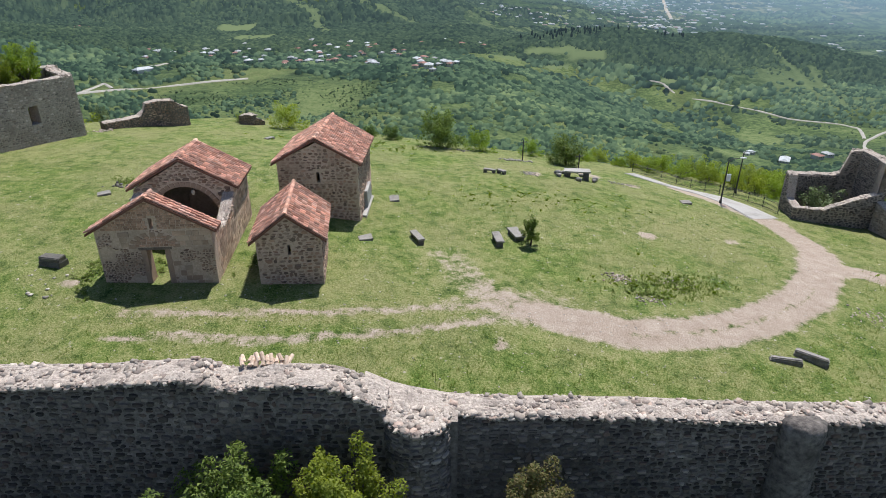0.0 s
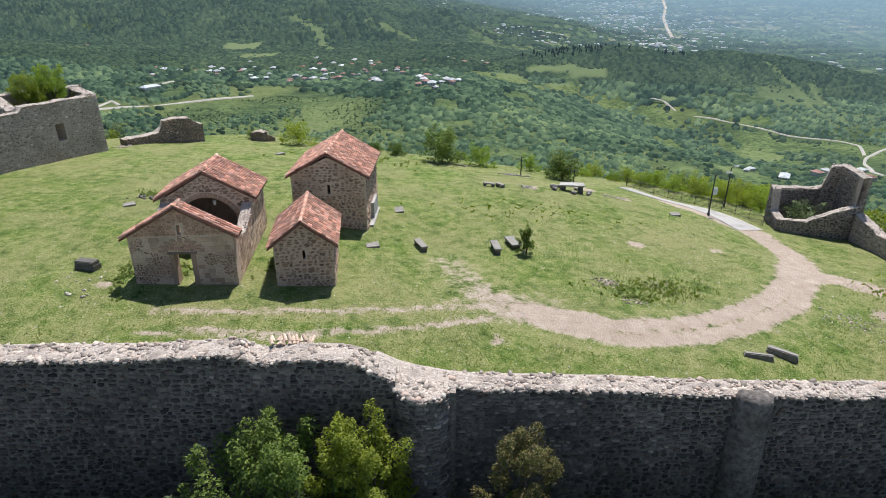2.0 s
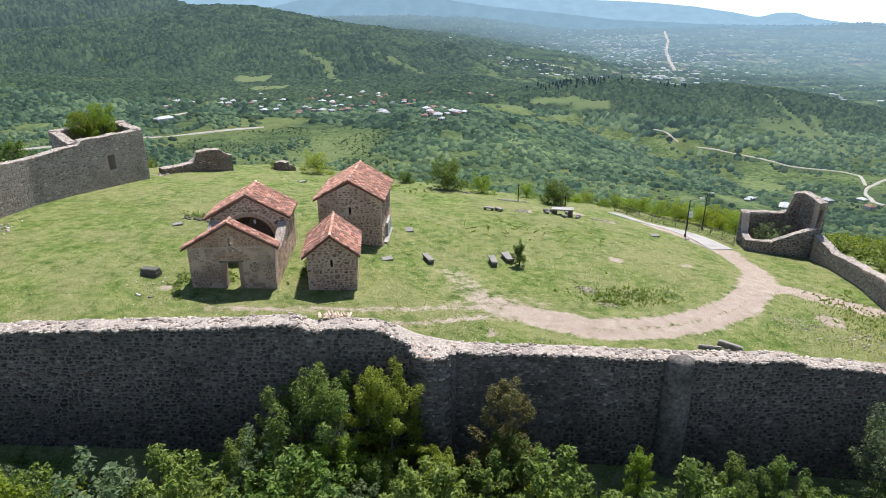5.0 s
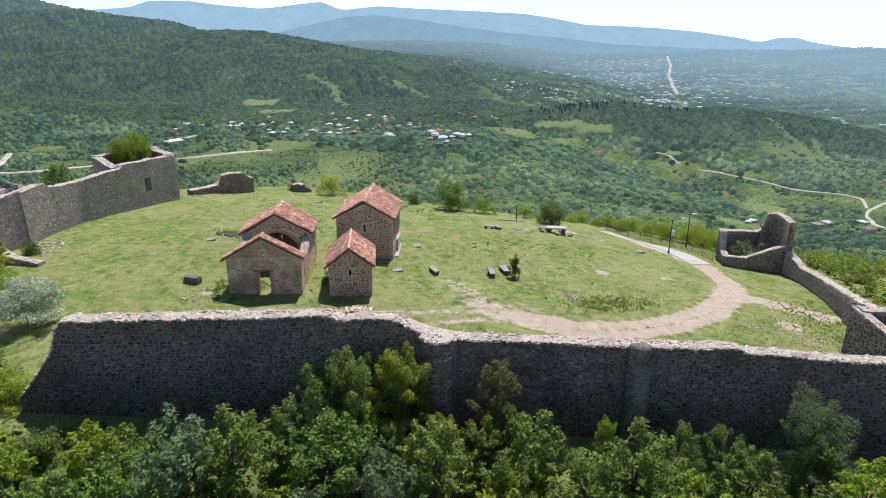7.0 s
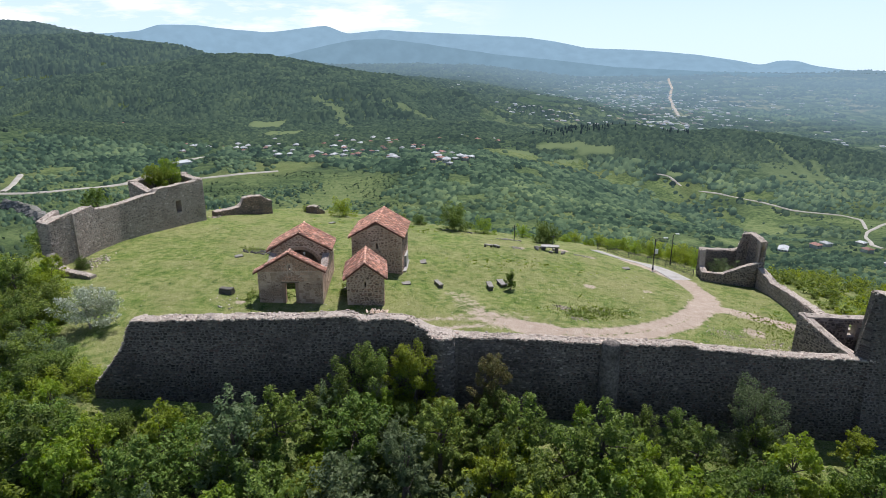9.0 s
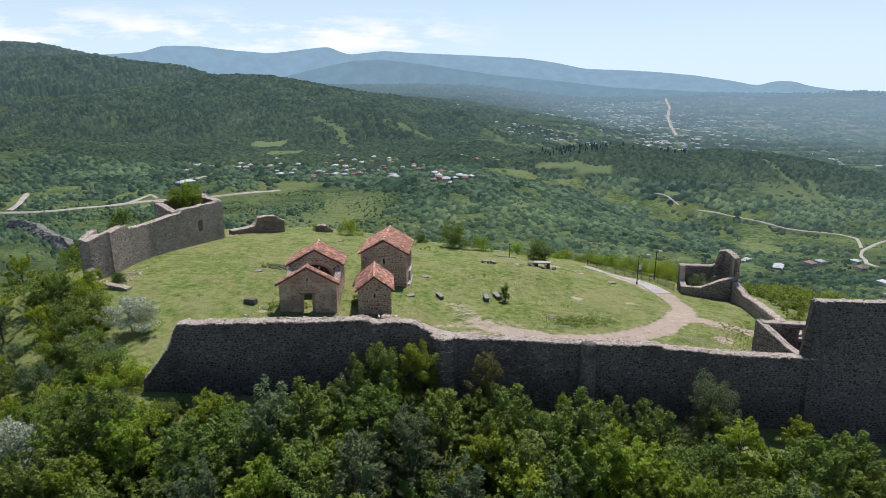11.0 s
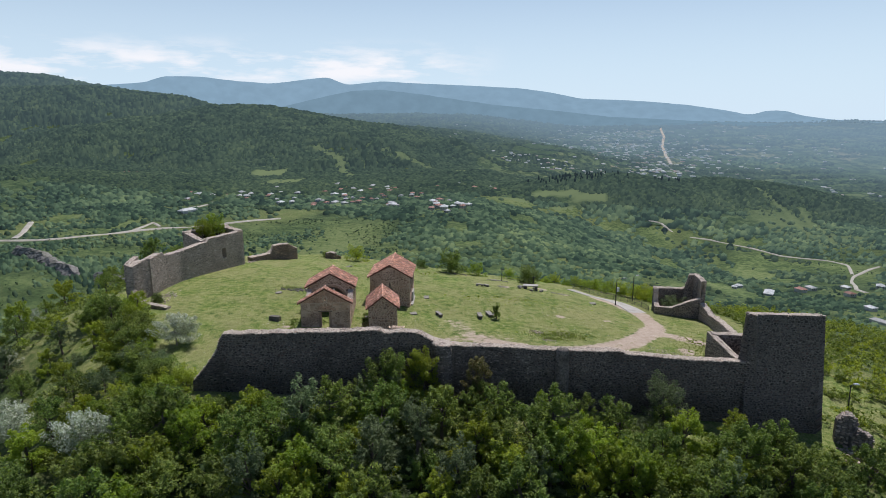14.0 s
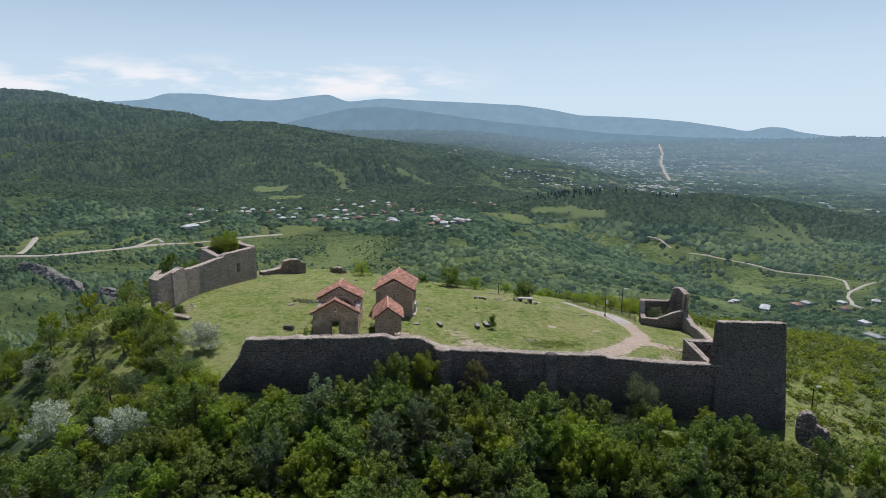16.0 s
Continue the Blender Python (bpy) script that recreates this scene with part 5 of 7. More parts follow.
    masonry(apse, s, -0.2, 6, lambda u: g2(u - hw), lambda u: 0 * u - 0.2, 0.36, M_CH_STONE, M_CH_STONE_P, 221, inside=lambda u, v: (np.abs(u - hw) > ra + 0.3) | ((v > cz) & (np.hypot(u - hw, v - cz) > ra + 0.34)))
    for a in np.linspace(0.04, math.pi - 0.04, 21):
        bm = bmesh.new()
        add_box(bm, -0.15, 0.15, 6.33, 6.75, ra - 0.01, ra + 0.32, m=Matrix.Translation((0, 0, cz)) @ Matrix.Rotation(math.pi / 2 - a, 4, "Y"), bevel=0.015)
        part("arch_stone", bm, M_ASHLAR, apse)
    bm = bmesh.new()
    for k in range(12):  # vault and round end wall
        for j in range(8):
            a0, a1 = math.pi * k / 12, math.pi * (k + 1) / 12
            y0, y1 = 7.3 + 0.36 * j, 7.3 + 0.36 * (j + 1)
            r0, r1 = (ra * math.sqrt(max(0.02, 1 - (q / 9.0) ** 2)) for q in (j, j + 1))
            q = [bm.verts.new((r * math.cos(a), y, cz + r * math.sin(a))) for a, r, y in ((a0, r0, y0), (a1, r0, y0), (a1, r1, y1), (a0, r1, y1))]
            bm.faces.new(q)
    for j in range(8):
        y0, y1 = 7.3 + 0.36 * j, 7.3 + 0.36 * (j + 1)
        r0, r1 = (ra * math.sqrt(max(0.02, 1 - (q / 9.0) ** 2)) for q in (j, j + 1))
        for sgn in (-1, 1):
            q = [bm.verts.new(p) for p in ((sgn * r0, y0, -0.5), (sgn * r1, y1, -0.5), (sgn * r1, y1, cz), (sgn * r0, y0, cz))]
            bm.faces.new(q)
    q = [bm.verts.new(p) for p in ((-1.1, 10.18, -0.5), (1.1, 10.18, -0.5), (1.1, 10.18, 3.0), (-1.1, 10.18, 3.0))]
    bm.faces.new(q)
    bmesh.ops.remove_doubles(bm, verts=bm.verts, dist=0.002)
    part("vault", bm, M_INSIDE, apse, "sooted plaster apse vault")
    bm = bmesh.new()
    add_tube(bm, (0.45, 6.85, 3.30), (0.45, 6.85, 3.48), 0.13, 0.09, 8)
    add_tube(bm, (0.45, 6.85, 3.12), (0.45, 6.85, 3.30), 0.07, 0.13, 8)
    part("lantern", bm, M_LAMPHEAD, apse, "small white lantern hung under the arch")
    bm = bmesh.new()
    add_tube(bm, (0.45, 6.85, 3.45), (0.45, 6.85, 3.90), 0.015, 0.015, 5)
    part("cord", bm, M_METAL, apse)
    bm = bmesh.new()
    prism(bm, -hw, -hw + 0.7, -0.9, -0.9, 3.7, 4.1, 7.3, L)
    prism(bm, hw - 0.7, hw, -0.9, -0.9, 4.1, 3.7, 7.3, L)
    panel(bm, [-hw, 0, hw], lambda x: -0.9, lambda x: float(g2(x)), L - 0.35, L)
    bmesh.ops.remove_doubles(bm, verts=bm.verts, dist=0.001)
    part("outer_wall", bm, M_CH_MORTAR, apse)
    for a, b, sd in (((hw, 6.4), (hw, L), 223), ((hw, L), (-hw, L), 224), ((-hw, L), (-hw, 6.4), 225)):
        face_stones(apse, a, b, -0.4, (lambda u: 3.65 + 0 * u) if sd != 224 else (lambda u: g2(u - hw) - 0.1), 0.42, sd, ashlar=True, pieces=25)
    gable_roof(c, 3.66, 6.15, 10.85, 3.82, 5.86, 231, 110)


def small_chapel():
    m = pose(-9.34, 1.45, 0.0, 0, 0, 7.0)
    c = thing("small_chapel", "tiny rough-stone chapel with a steep red tile roof", "chapel", m)
    hw, L, g = 1.92, 5.4, gable(1.92, 2.55, 4.05)
    body(c, hw, L, g, 2.55, -1.8, (-0.09, 0.10, 1.55, 2.2), 301, 0.33)
    gable_roof(c, 2.28, -0.32, L + 0.25, 2.52, 4.28, 311, 140)


def large_chapel():
    m = pose(-9.55, 12.55, 0.0, 0, 0, -1.0)
    c = thing("stone_chapel", "rough-stone chapel with a red tile roof and pale side plinth", "chapel", m)
    hw, L, g = 3.05, 7.4, gable(3.05, 3.95, 5.45)
    body(c, hw, L, g, 3.95, -2.4, (-0.12, 0.14, 2.35, 3.15), 321, 0.36)
    gable_roof(c, 3.42, -0.3, L + 0.3, 3.85, 5.82, 331, 160)
    bm = bmesh.new()
    add_box(bm, hw, hw + 0.4, 0.9, 5.6, -2.2, -0.7, bevel=0.03)
    add_box(bm, hw, hw + 0.28, 2.6, 5.2, -0.75, 0.7, bevel=0.03)
    part("plinth", bm, M_CONCRETE, c, "pale plastered plinth")


def body(c, hw, L, g, eave, base, slit, seed, size):
    """Four walls of a simple gabled chapel, its front with a slit window."""
    w0, w1, v0, v1 = slit
    front = thing("front_wall", "", "")
    front.parent = c
    bm = bmesh.new()
    panel(bm, [-hw, w0], lambda x: base, lambda x: float(g(x)), 0, 0.6)
    panel(bm, [w1, hw], lambda x: base, lambda x: float(g(x)), 0, 0.6)
    panel(bm, [w0, w1], lambda x: base, lambda x: v0, 0, 0.6)
    panel(bm, [w0, 0, w1], lambda x: v1, lambda x: float(g(x)), 0, 0.6)
    bmesh.ops.remove_doubles(bm, verts=bm.verts, dist=0.001)
    part("core", bm, M_CH_MORTAR, front)
    face_stones(front, (-hw, 0), (hw, 0), base + 0.3, lambda u: g(u - hw), size, seed, lambda u, v: ~((u - hw > w0 - 0.04) & (u - hw < w1 + 0.04) & (v > v0 - 0.04) & (v < v1 + 0.04)), pieces=150)
    back = thing("back_wall", "", "")
    back.parent = c
    bm = bmesh.new()
    panel(bm, [-hw, 0, hw], lambda x: base, lambda x: float(g(x)), L - 0.6, L)
    part("core", bm, M_CH_MORTAR, back)
    face_stones(back, (hw, L), (-hw, L), base + 0.3, lambda u: g(u - hw), size, seed + 1, pieces=0)
    for s in (-1, 1):
        side = thing("side_wall", "", "")
        side.parent = c
        bm = bmesh.new()
        add_box(bm, min(s * hw, s * (hw - 0.6)), max(s * hw, s * (hw - 0.6)), 0.6, L - 0.6, base, eave)
        part("core", bm, M_CH_MORTAR, side)
        a, b = ((hw, 0), (hw, L)) if s > 0 else ((-hw, L), (-hw, 0))
        face_stones(side, a, b, base + 0.3, lambda u: eave + 0 * u, size, seed + 3 + s, pieces=60 if s > 0 else 0)


curtain_wall()
great_tower()
west_wall()
low_walls()
ruined_chapel()
small_chapel()
large_chapel()

# ---- small things on the hilltop ----
def stone_bench(x, y, length, width, height, turn, label, tilt=0.0, mat=None, name="stone_bench", group="stone benches on the meadow"):
    b = thing(name, label, "bench" if "bench" in name else "slab", pose(x, y, gz(x, y) - 0.04, tilt, 0, turn), group=group)
    bm = bmesh.new()
    add_box(bm, -length / 2, length / 2, -width / 2, width / 2, height - 0.16, height, jitter=0.015, bevel=0.02)
    part("seat", bm, mat or M_BENCH, b)
    for s in (-1, 1):
        bm = bmesh.new()
        add_box(bm, s * length * 0.36 - 0.14, s * length * 0.36 + 0.14, -width * 0.42, width * 0.42, -0.15, height - 0.15, jitter=0.015, bevel=0.015)
        part("leg", bm, M_GRAVE, b)
    return b


def grave_block(x, y, length, width, height, turn, label, name="stone_block", mat=None, tilt=0.0):
    """A long hewn block lying on the grass, with a chamfered top and a split seam."""
    bm = bmesh.new()
    add_box(bm, -length / 2, length / 2, -width / 2, width / 2, -0.15, height * 0.55, jitter=0.02, bevel=0.025)
    add_box(bm, -length / 2 + 0.03, length / 2 - 0.03, -width / 2 + 0.03, width / 2 - 0.03, height * 0.5, height, jitter=0.02, bevel=0.05)
    ob = new(name, from_bm(name, bm, [mat or M_BENCH]))
    ob.matrix_basis = pose(x, y, gz(x, y), tilt, 0, turn)
    return tagged(ob, label, "stone block")


stone_bench(-1.95, 10.2, 1.9, 0.55, 0.55, 113, "weathered grey stone bench on short grass")
stone_bench(4.2, 10.6, 1.9, 0.6, 0.62, 97, "weathered grey stone bench on short grass")
stone_bench(5.75, 11.9, 1.9, 0.85, 0.5, 106, "broad grey stone bench beside a sapling")
stone_bench(4.9, 28.4, 1.3, 0.45, 0.45, -22, "dark low stone seat near the rubble ring")
stone_bench(6.1, 28.0, 1.0, 0.45, 0.45, -50, "dark low stone seat near the rubble ring")
grave_block(-24.4, 2.4, 1.5, 0.75, 0.62, -12, "dark hewn stone block lying on the grass", mat=M_GRAVE)
grave_block(19.5, -3.2, 1.7, 0.34, 0.32, -14, "grey hewn stone beam lying on the grass", name="stone_beam")
grave_block(21.2, -2.8, 1.8, 0.46, 0.46, -42, "thick grey hewn stone beam lying on the grass", name="stone_beam")


def flat_slab(x, y, a, b, turn, label):
    bm = bmesh.new()
    add_box(bm, -a, a, -b, b, -0.1, 0.16, jitter=0.05, bevel=0.03)
    ob = new("stone_slab", from_bm("stone_slab", bm, [M_BENCH]))
    ob.matrix_basis = pose(x, y, gz(x, y), 2, -3, turn)
    tagged(ob, label, "slab", group="flat slabs in the grass")


flat_slab(-5.7, 9.2, 0.5, 0.38, 20, "flat grey stone slab sunk in the grass")
flat_slab(-4.2, 18.0, 0.4, 0.55, 10, "small pale stone slab sunk in the grass")
flat_slab(-27.4, 14.7, 0.5, 0.38, 30, "flat pale stone slab sunk in the grass")
flat_slab(-20.5, 39.0, 0.5, 0.4, 50, "small pale stone slab sunk in the grass")
flat_slab(-12.0, 5.6, 0.4, 0.35, 0, "pale stone slab leaning beside the chapel")
flat_slab(24.8, 26.0, 0.5, 0.4, 0, "small pale stone slab sunk in the grass")


def picnic_table(x, y):
    t = thing("stone_table", "pale stone table top on stacked boulders", "table", pose(x, y, gz(x, y), 0, 0, -8))
    bm = bmesh.new()
    add_box(bm, -1.35, 1.35, -0.6, 0.6, 0.72, 0.88, jitter=0.02, bevel=0.025)
    part("tabletop", bm, M_CONCRETE, t, "pale stone table top")
    rng = np.random.default_rng(5)
    for px in (-0.95, 0.95):
        bm = bmesh.new()
        add_box(bm, px - 0.28, px + 0.28, -0.4, 0.4, -0.2, 0.74, jitter=0.05, bevel=0.06)
        part("support", bm, M_GRAVE, t)
    for k, (sx, sy, r) in enumerate(((-1.9, 0.2, 0.42), (-2.0, -0.6, 0.4), (0.0, -1.25, 0.44), (1.75, -0.7, 0.36), (2.0, 0.1, 0.4), (-1.0, 1.2, 0.4), (0.9, 1.2, 0.42))):
        me = boulders("stone_stool", np.zeros((1, 3)), [r], rng, M_BENCH, 0.8)
        ob = new("stone_stool", me)
        wx, wy = x + sx, y + sy
        ob.matrix_basis = pose(wx, wy, gz(wx, wy) + r * 0.45)
        tagged(ob, "rough grey boulder used as a stool", "stool", group="boulder stools round the table")


picnic_table(14.2, 29.4)


def iron_post(x, y, h, label):
    t = thing("wooden_cross_post", label, "post", pose(x, y, gz(x, y)))
    bm = bmesh.new()
    add_tube(bm, (0, 0, -0.3), (0, 0, h), 0.07, 0.06)
    part("post", bm, M_METAL, t)
    bm = bmesh.new()
    add_tube(bm, (-0.38, 0, h * 0.86), (0.38, 0, h * 0.92), 0.05, 0.05)
    part("arm", bm, M_METAL, t)


iron_post(15.2, 33.2, 2.2, "dark post with a short crossbar behind the table")
iron_post(9.7, 38.8, 2.6, "dark post with a bent arm at the hill's edge")


def lamp_post(x, y, h, label, arm=True, lean=0.0):
    t = thing("street_lamp", label, "street lamp", pose(x, y, gz(x, y), lean, 0, 0), group="lamp posts along the path")
    bm = bmesh.new()
    add_tube(bm, (0, 0, -0.4), (0, 0, h), 0.085, 0.06, 10)
    part("pole", bm, M_METAL, t)
    bm = bmesh.new()
    add_tube(bm, (0, 0, -0.1), (0, 0, 0.35), 0.15, 0.13, 10)
    part("collar", bm, M_METAL, t)
    bm = bmesh.new()
    pts = [(0, 0, h - 0.15), (0.45, 0.05, h + 0.1), (1.25, 0.1, h + 0.18)] if arm else [(0, 0, h - 0.05), (0.12, 0.0, h + 0.12), (0.42, 0.0, h + 0.2)]
    for a, b in zip(pts, pts[1:]):
        add_tube(bm, a, b, 0.04, 0.035, 6)
    part("arm", bm, M_METAL, t)
    bm = bmesh.new()
    add_box(bm, pts[-1][0] - 0.1, pts[-1][0] + 0.5, pts[-1][1] - 0.13, pts[-1][1] + 0.13, pts[-1][2] - 0.06, pts[-1][2] + 0.08, bevel=0.03)
    part("lamp_head", bm, M_LAMPHEAD, t, "pale lamp head")
    if arm:
        bm = bmesh.new()
        add_box(bm, 0.06, 0.5, -0.12, 0.1, h * 0.52, h * 0.68, bevel=0.01)
        part("switch_box", bm, M_LAMPHEAD, t, "small grey switch box")


lamp_post(29.3, 28.0, 4.7, "dark steel lamp post with a curved arm beside the path")
lamp_post(34.6, 35.6, 4.9, "dark steel lamp post outside the railing", False)
lamp_post(46.8, -10.1, 3.4, "dark steel lamp post on the grassy outer slope", False, -2)
lamp_post(47.5, 3.0, 3.0, "dark steel lamp post on the outer slope", False)


def railing():
    t = thing("fence", "dark green steel railing along the path's edge", "fence")
    line = Strip([(24.6, 43.2), (29.2, 38.6), (31.6, 34.6), (33.3, 30.6), (34.8, 26.6)])
    n = 10
    posts = np.linspace(0, line.total, n + 1)
    at = [Vector((*p[:2], gz(p[0], p[1]))) for p in line.place(posts, 0, 0)]
    post_me, slat_me = bmesh.new(), bmesh.new()
    add_tube(post_me, (0, 0, -0.3), (0, 0, 1.15), 0.04, 0.04, 6)
    add_tube(slat_me, (0, 0, 0.12), (0, 0, 1.0), 0.018, 0.018, 4)
    post_me, slat_me = from_bm("post", post_me, [M_METAL]), from_bm("bar", slat_me, [M_METAL])
    for p in at:
        ob = new("post", post_me)
        ob.parent = t
        ob.matrix_basis = Matrix.Translation(p)
    for a, b in zip(at, at[1:]):
        for z in (0.12, 0.98, 1.1):
            bm = bmesh.new()
            add_tube(bm, a + Vector((0, 0, z)), b + Vector((0, 0, z)), 0.022, 0.022, 6)
            part("rail", bm, M_METAL, t)
        for k in range(1, 15):
            ob = new("bar", slat_me)
            ob.parent = t
            ob.matrix_basis = Matrix.Translation(a.lerp(b, k / 15))


railing()


def paved_path():
    """The concrete end of the path beside the railing, draped on the ground."""
    mid = Strip([(32.2, 24.2), (31.0, 28.0), (29.6, 32.4), (27.6, 36.4), (23.6, 41.4)])
    us = np.linspace(0, mid.total, 40)
    half = np.interp(us, [0, 4, 10, mid.total], [1.75, 1.5, 1.3, 1.1])
    rows = []
    for f in np.linspace(-1, 1, 9):
        p = mid.place(us, 0, f * half)
        p[:, 2] = ground_z(p[:, 0], p[:, 1]) + 0.05
        rows.append(p)
    edge_l, edge_r = rows[0].copy(), rows[-1].copy()
    edge_l[:, 2] -= 0.3
    edge_r[:, 2] -= 0.3
    grid = np.stack([edge_l] + rows + [edge_r])
    n, m = grid.shape[:2]
    i = (np.arange(n - 1)[:, None] * m + np.arange(m - 1)[None]).ravel()
    me = fast_mesh("pavement", grid.reshape(-1, 3), np.stack([i, i + 1, i + m + 1, i + m], 1), [M_CONCRETE], True)
    tagged(new("pavement", me), "pale concrete strip of path beside the railing", "path", kind="structure")


paved_path()


# ---- loose stones ----
def scatter_stones(name, label, spots, seed, mat):
    rng = np.random.default_rng(seed)
    c, r = [], []
    for cx, cy, sx, sy, n, a, b in spots:
        x, y = rng.normal(cx, sx, n), rng.normal(cy, sy, n)
        rr = rng.uniform(a, b, n)
        c.append(np.stack([x, y, ground_z(x, y) + rr * 0.2], 1))
        r.append(rr)
    ob = new(name, boulders(name, np.concatenate(c), np.concatenate(r), rng, mat, 0.6))
    tagged(ob, label, "stones", kind="stuff")


scatter_stones("rubble_heap", "heap of grey building rubble in the weeds", ((12.3, 5.6, 0.45, 0.4, 110, 0.04, 0.13), (13.4, 2.7, 0.6, 0.3, 50, 0.04, 0.12), (16.0, 5.8, 0.9, 0.5, 60, 0.03, 0.10)), 3, M_CAPSTONE)
scatter_stones("rubble_heap", "spread of pale rubble near the tower", ((29.5, 2.6, 1.2, 0.9, 130, 0.03, 0.11), (34.0, 0.5, 1.6, 1.0, 140, 0.03, 0.13)), 4, M_CAPSTONE)
scatter_stones("rubble_heap", "ring of dark rubble on the hill's crest", ((9.2, 28.6, 0.5, 0.5, 90, 0.04, 0.11), (19.5, 30.5, 1.0, 0.6, 80, 0.04, 0.12), (0.6, 44.0, 1.4, 0.4, 50, 0.08, 0.22), (9.0, 38.6, 1.0, 0.4, 30, 0.1, 0.3)), 5, M_BENCH)
scatter_stones("rubble_heap", "tumbled stones at the foot of the west wall", ((-43.8, 10.8, 0.9, 1.2, 110, 0.06, 0.22), (-40.0, 38.9, 0.5, 0.6, 40, 0.06, 0.2)), 6, M_CAPSTONE)
scatter_stones("rubble_heap", "low heap of dark stones beside the ruined chapel", ((-24.5, 17.0, 1.5, 0.5, 130, 0.08, 0.24),), 7, M_GRAVE)
scatter_stones("rubble_heap", "tumbled wall stones on the slope below the tower", ((42.3, -19.6, 1.0, 1.0, 130, 0.08, 0.34), (44.6, -19.6, 1.2, 1.6, 110, 0.06, 0.28)), 9, M_WEST)
scatter_stones("field_stones", "small pale stones strewn over the meadow", ((-20, 10, 13, 13, 170, 0.02, 0.075), (10, 10, 16, 14, 330, 0.02, 0.07), (26, 12, 8, 9, 260, 0.02, 0.075), (0, -4, 16, 3.5, 150, 0.02, 0.08), (-8, -1, 7, 1.5, 70, 0.02, 0.07), (8, 0, 6, 1.3, 120, 0.02, 0.07), (-24, 0, 2, 1, 20, 0.05, 0.16)), 8, M_FIELDSTONE)


# ---- plants ----
def leaf_cloud(centres, radii, count, size, rng, squash=0.85):
    """Three-cornered leaves in sprays that reach up and out from each lobe's heart; most lie near level, turned to the light."""
    k = rng.choice(len(centres), count, p=radii**2 / np.sum(radii**2))
    mid = centres.mean(0)
    axis_k = centres - mid
    axis_k = axis_k / (np.linalg.norm(axis_k, axis=1, keepdims=True) + 1e-6) + np.array([0, 0, 0.75]) + rng.normal(0, 0.25, centres.shape)
    axis_k /= np.linalg.norm(axis_k, axis=1, keepdims=True)
    along = rng.uniform(-0.75, 1.25, count)
    d = rng.normal(size=(count, 3))
    d /= np.linalg.norm(d, axis=1, keepdims=True)
    width = 0.85 * np.sqrt(np.clip(1 - (along / 1.3) ** 2, 0.03, 1)) * rng.uniform(0.25, 1.0, count) ** 0.5
    p = centres[k] + (axis_k[k] * along[:, None] + d * width[:, None] * np.array([1, 1, squash * 0.8])) * radii[k][:, None]
    n = d * 0.45 + rng.normal(size=(count, 3)) * 0.5 + np.array([0, 0, 0.65])
    n /= np.linalg.norm(n, axis=1, keepdims=True)
    t = np.cross(n, rng.normal(size=(count, 3)))
    t /= np.linalg.norm(t, axis=1, keepdims=True) + 1e-9
    b = np.cross(n, t)
    s = size * rng.uniform(0.55, 1.4, count)[:, None]
    leaf = np.stack([p - t * s - b * s * 0.55, p - t * s * 0.6 + b * s * 0.6, p + t * s * 1.1], 1)
    return leaf.reshape(-1, 3), np.arange(3 * count).reshape(-1, 3)


def tree_kind(seed, height, spread, lobes, count, leaf, crown_mat, lobe=1.0, lean=0.0, low=0.25, bark=None):
    """A tapered trunk with limbs and a crown of many small leaves in uneven lobes; its foot at the origin."""
    rng = np.random.default_rng(seed)
    root = thing("tree", "", "tree")
    c = []
    for k in range(lobes):
        a, q = rng.uniform(0, 2 * np.pi), math.sqrt(rng.uniform(0, 1))
        h = rng.uniform(low, 1.0)
        wide = spread * (1.0 - 0.75 * max(0.0, h - 0.35))
        c.append((wide * q * math.cos(a) + lean * h, wide * q * math.sin(a), height * h * 0.93))
    c = np.array(c)
    r = lobe * spread * rng.uniform(0.15, 0.36, lobes)
    bm = bmesh.new()
    knots = [Vector((0, 0, -0.5)), Vector((rng.normal(0, 0.12), rng.normal(0, 0.12), height * 0.3)), Vector((lean * 0.6, rng.normal(0, 0.2), height * 0.72))]
    for (a, b), (ra, rb) in zip(zip(knots, knots[1:]), ((0.16, 0.11), (0.11, 0.04))):
        add_tube(bm, a, b, ra * height / 5, rb * height / 5, 7)
    for x, y, z in c[: min(lobes, 9)]:
        add_tube(bm, knots[1].lerp(knots[2], rng.uniform(-0.2, 0.8)), (x, y, z), 0.05 * height / 5, 0.012, 5)
    part("trunk", bm, bark or M_BARK, root)
    v, f = leaf_cloud(c, r, count, leaf, rng)
    part("crown", fast_mesh("crown", v, f, [crown_mat]), crown_mat, root)
    return root


KINDS = [
    tree_kind(1, 5.4, 2.1, 58, 3867, 0.098, M_LEAF, lobe=0.72),
    tree_kind(2, 4.8, 2.4, 58, 3867, 0.098, M_LEAF, lobe=0.72),
    tree_kind(3, 5.8, 1.9, 56, 3600, 0.098, M_LEAF_GREY, lobe=0.72),
    tree_kind(4, 4.6, 1.9, 52, 3600, 0.098, M_LEAF_YELLOW, lobe=0.72),
    tree_kind(5, 3.6, 2.2, 52, 3333, 0.098, M_LEAF, lobe=0.72),
    tree_kind(6, 3.0, 1.7, 26, 2600, 0.095, M_LEAF_GREY, bark=M_TWIG),
    tree_kind(7, 2.3, 1.6, 24, 2300, 0.09, M_LEAF_YELLOW),
]
KIND_LABELS = ["leafy green slope tree with an uneven crown", "broad leafy green slope tree", "slender dull green slope tree", "young tree with fresh yellow-green leaves", "low spreading green tree", "sparse grey-green bush with bleached twigs", "small rounded yellow-green bush"]
for kind_ob in KINDS:
    kind_ob.matrix_basis = pose(0, 0, -400)


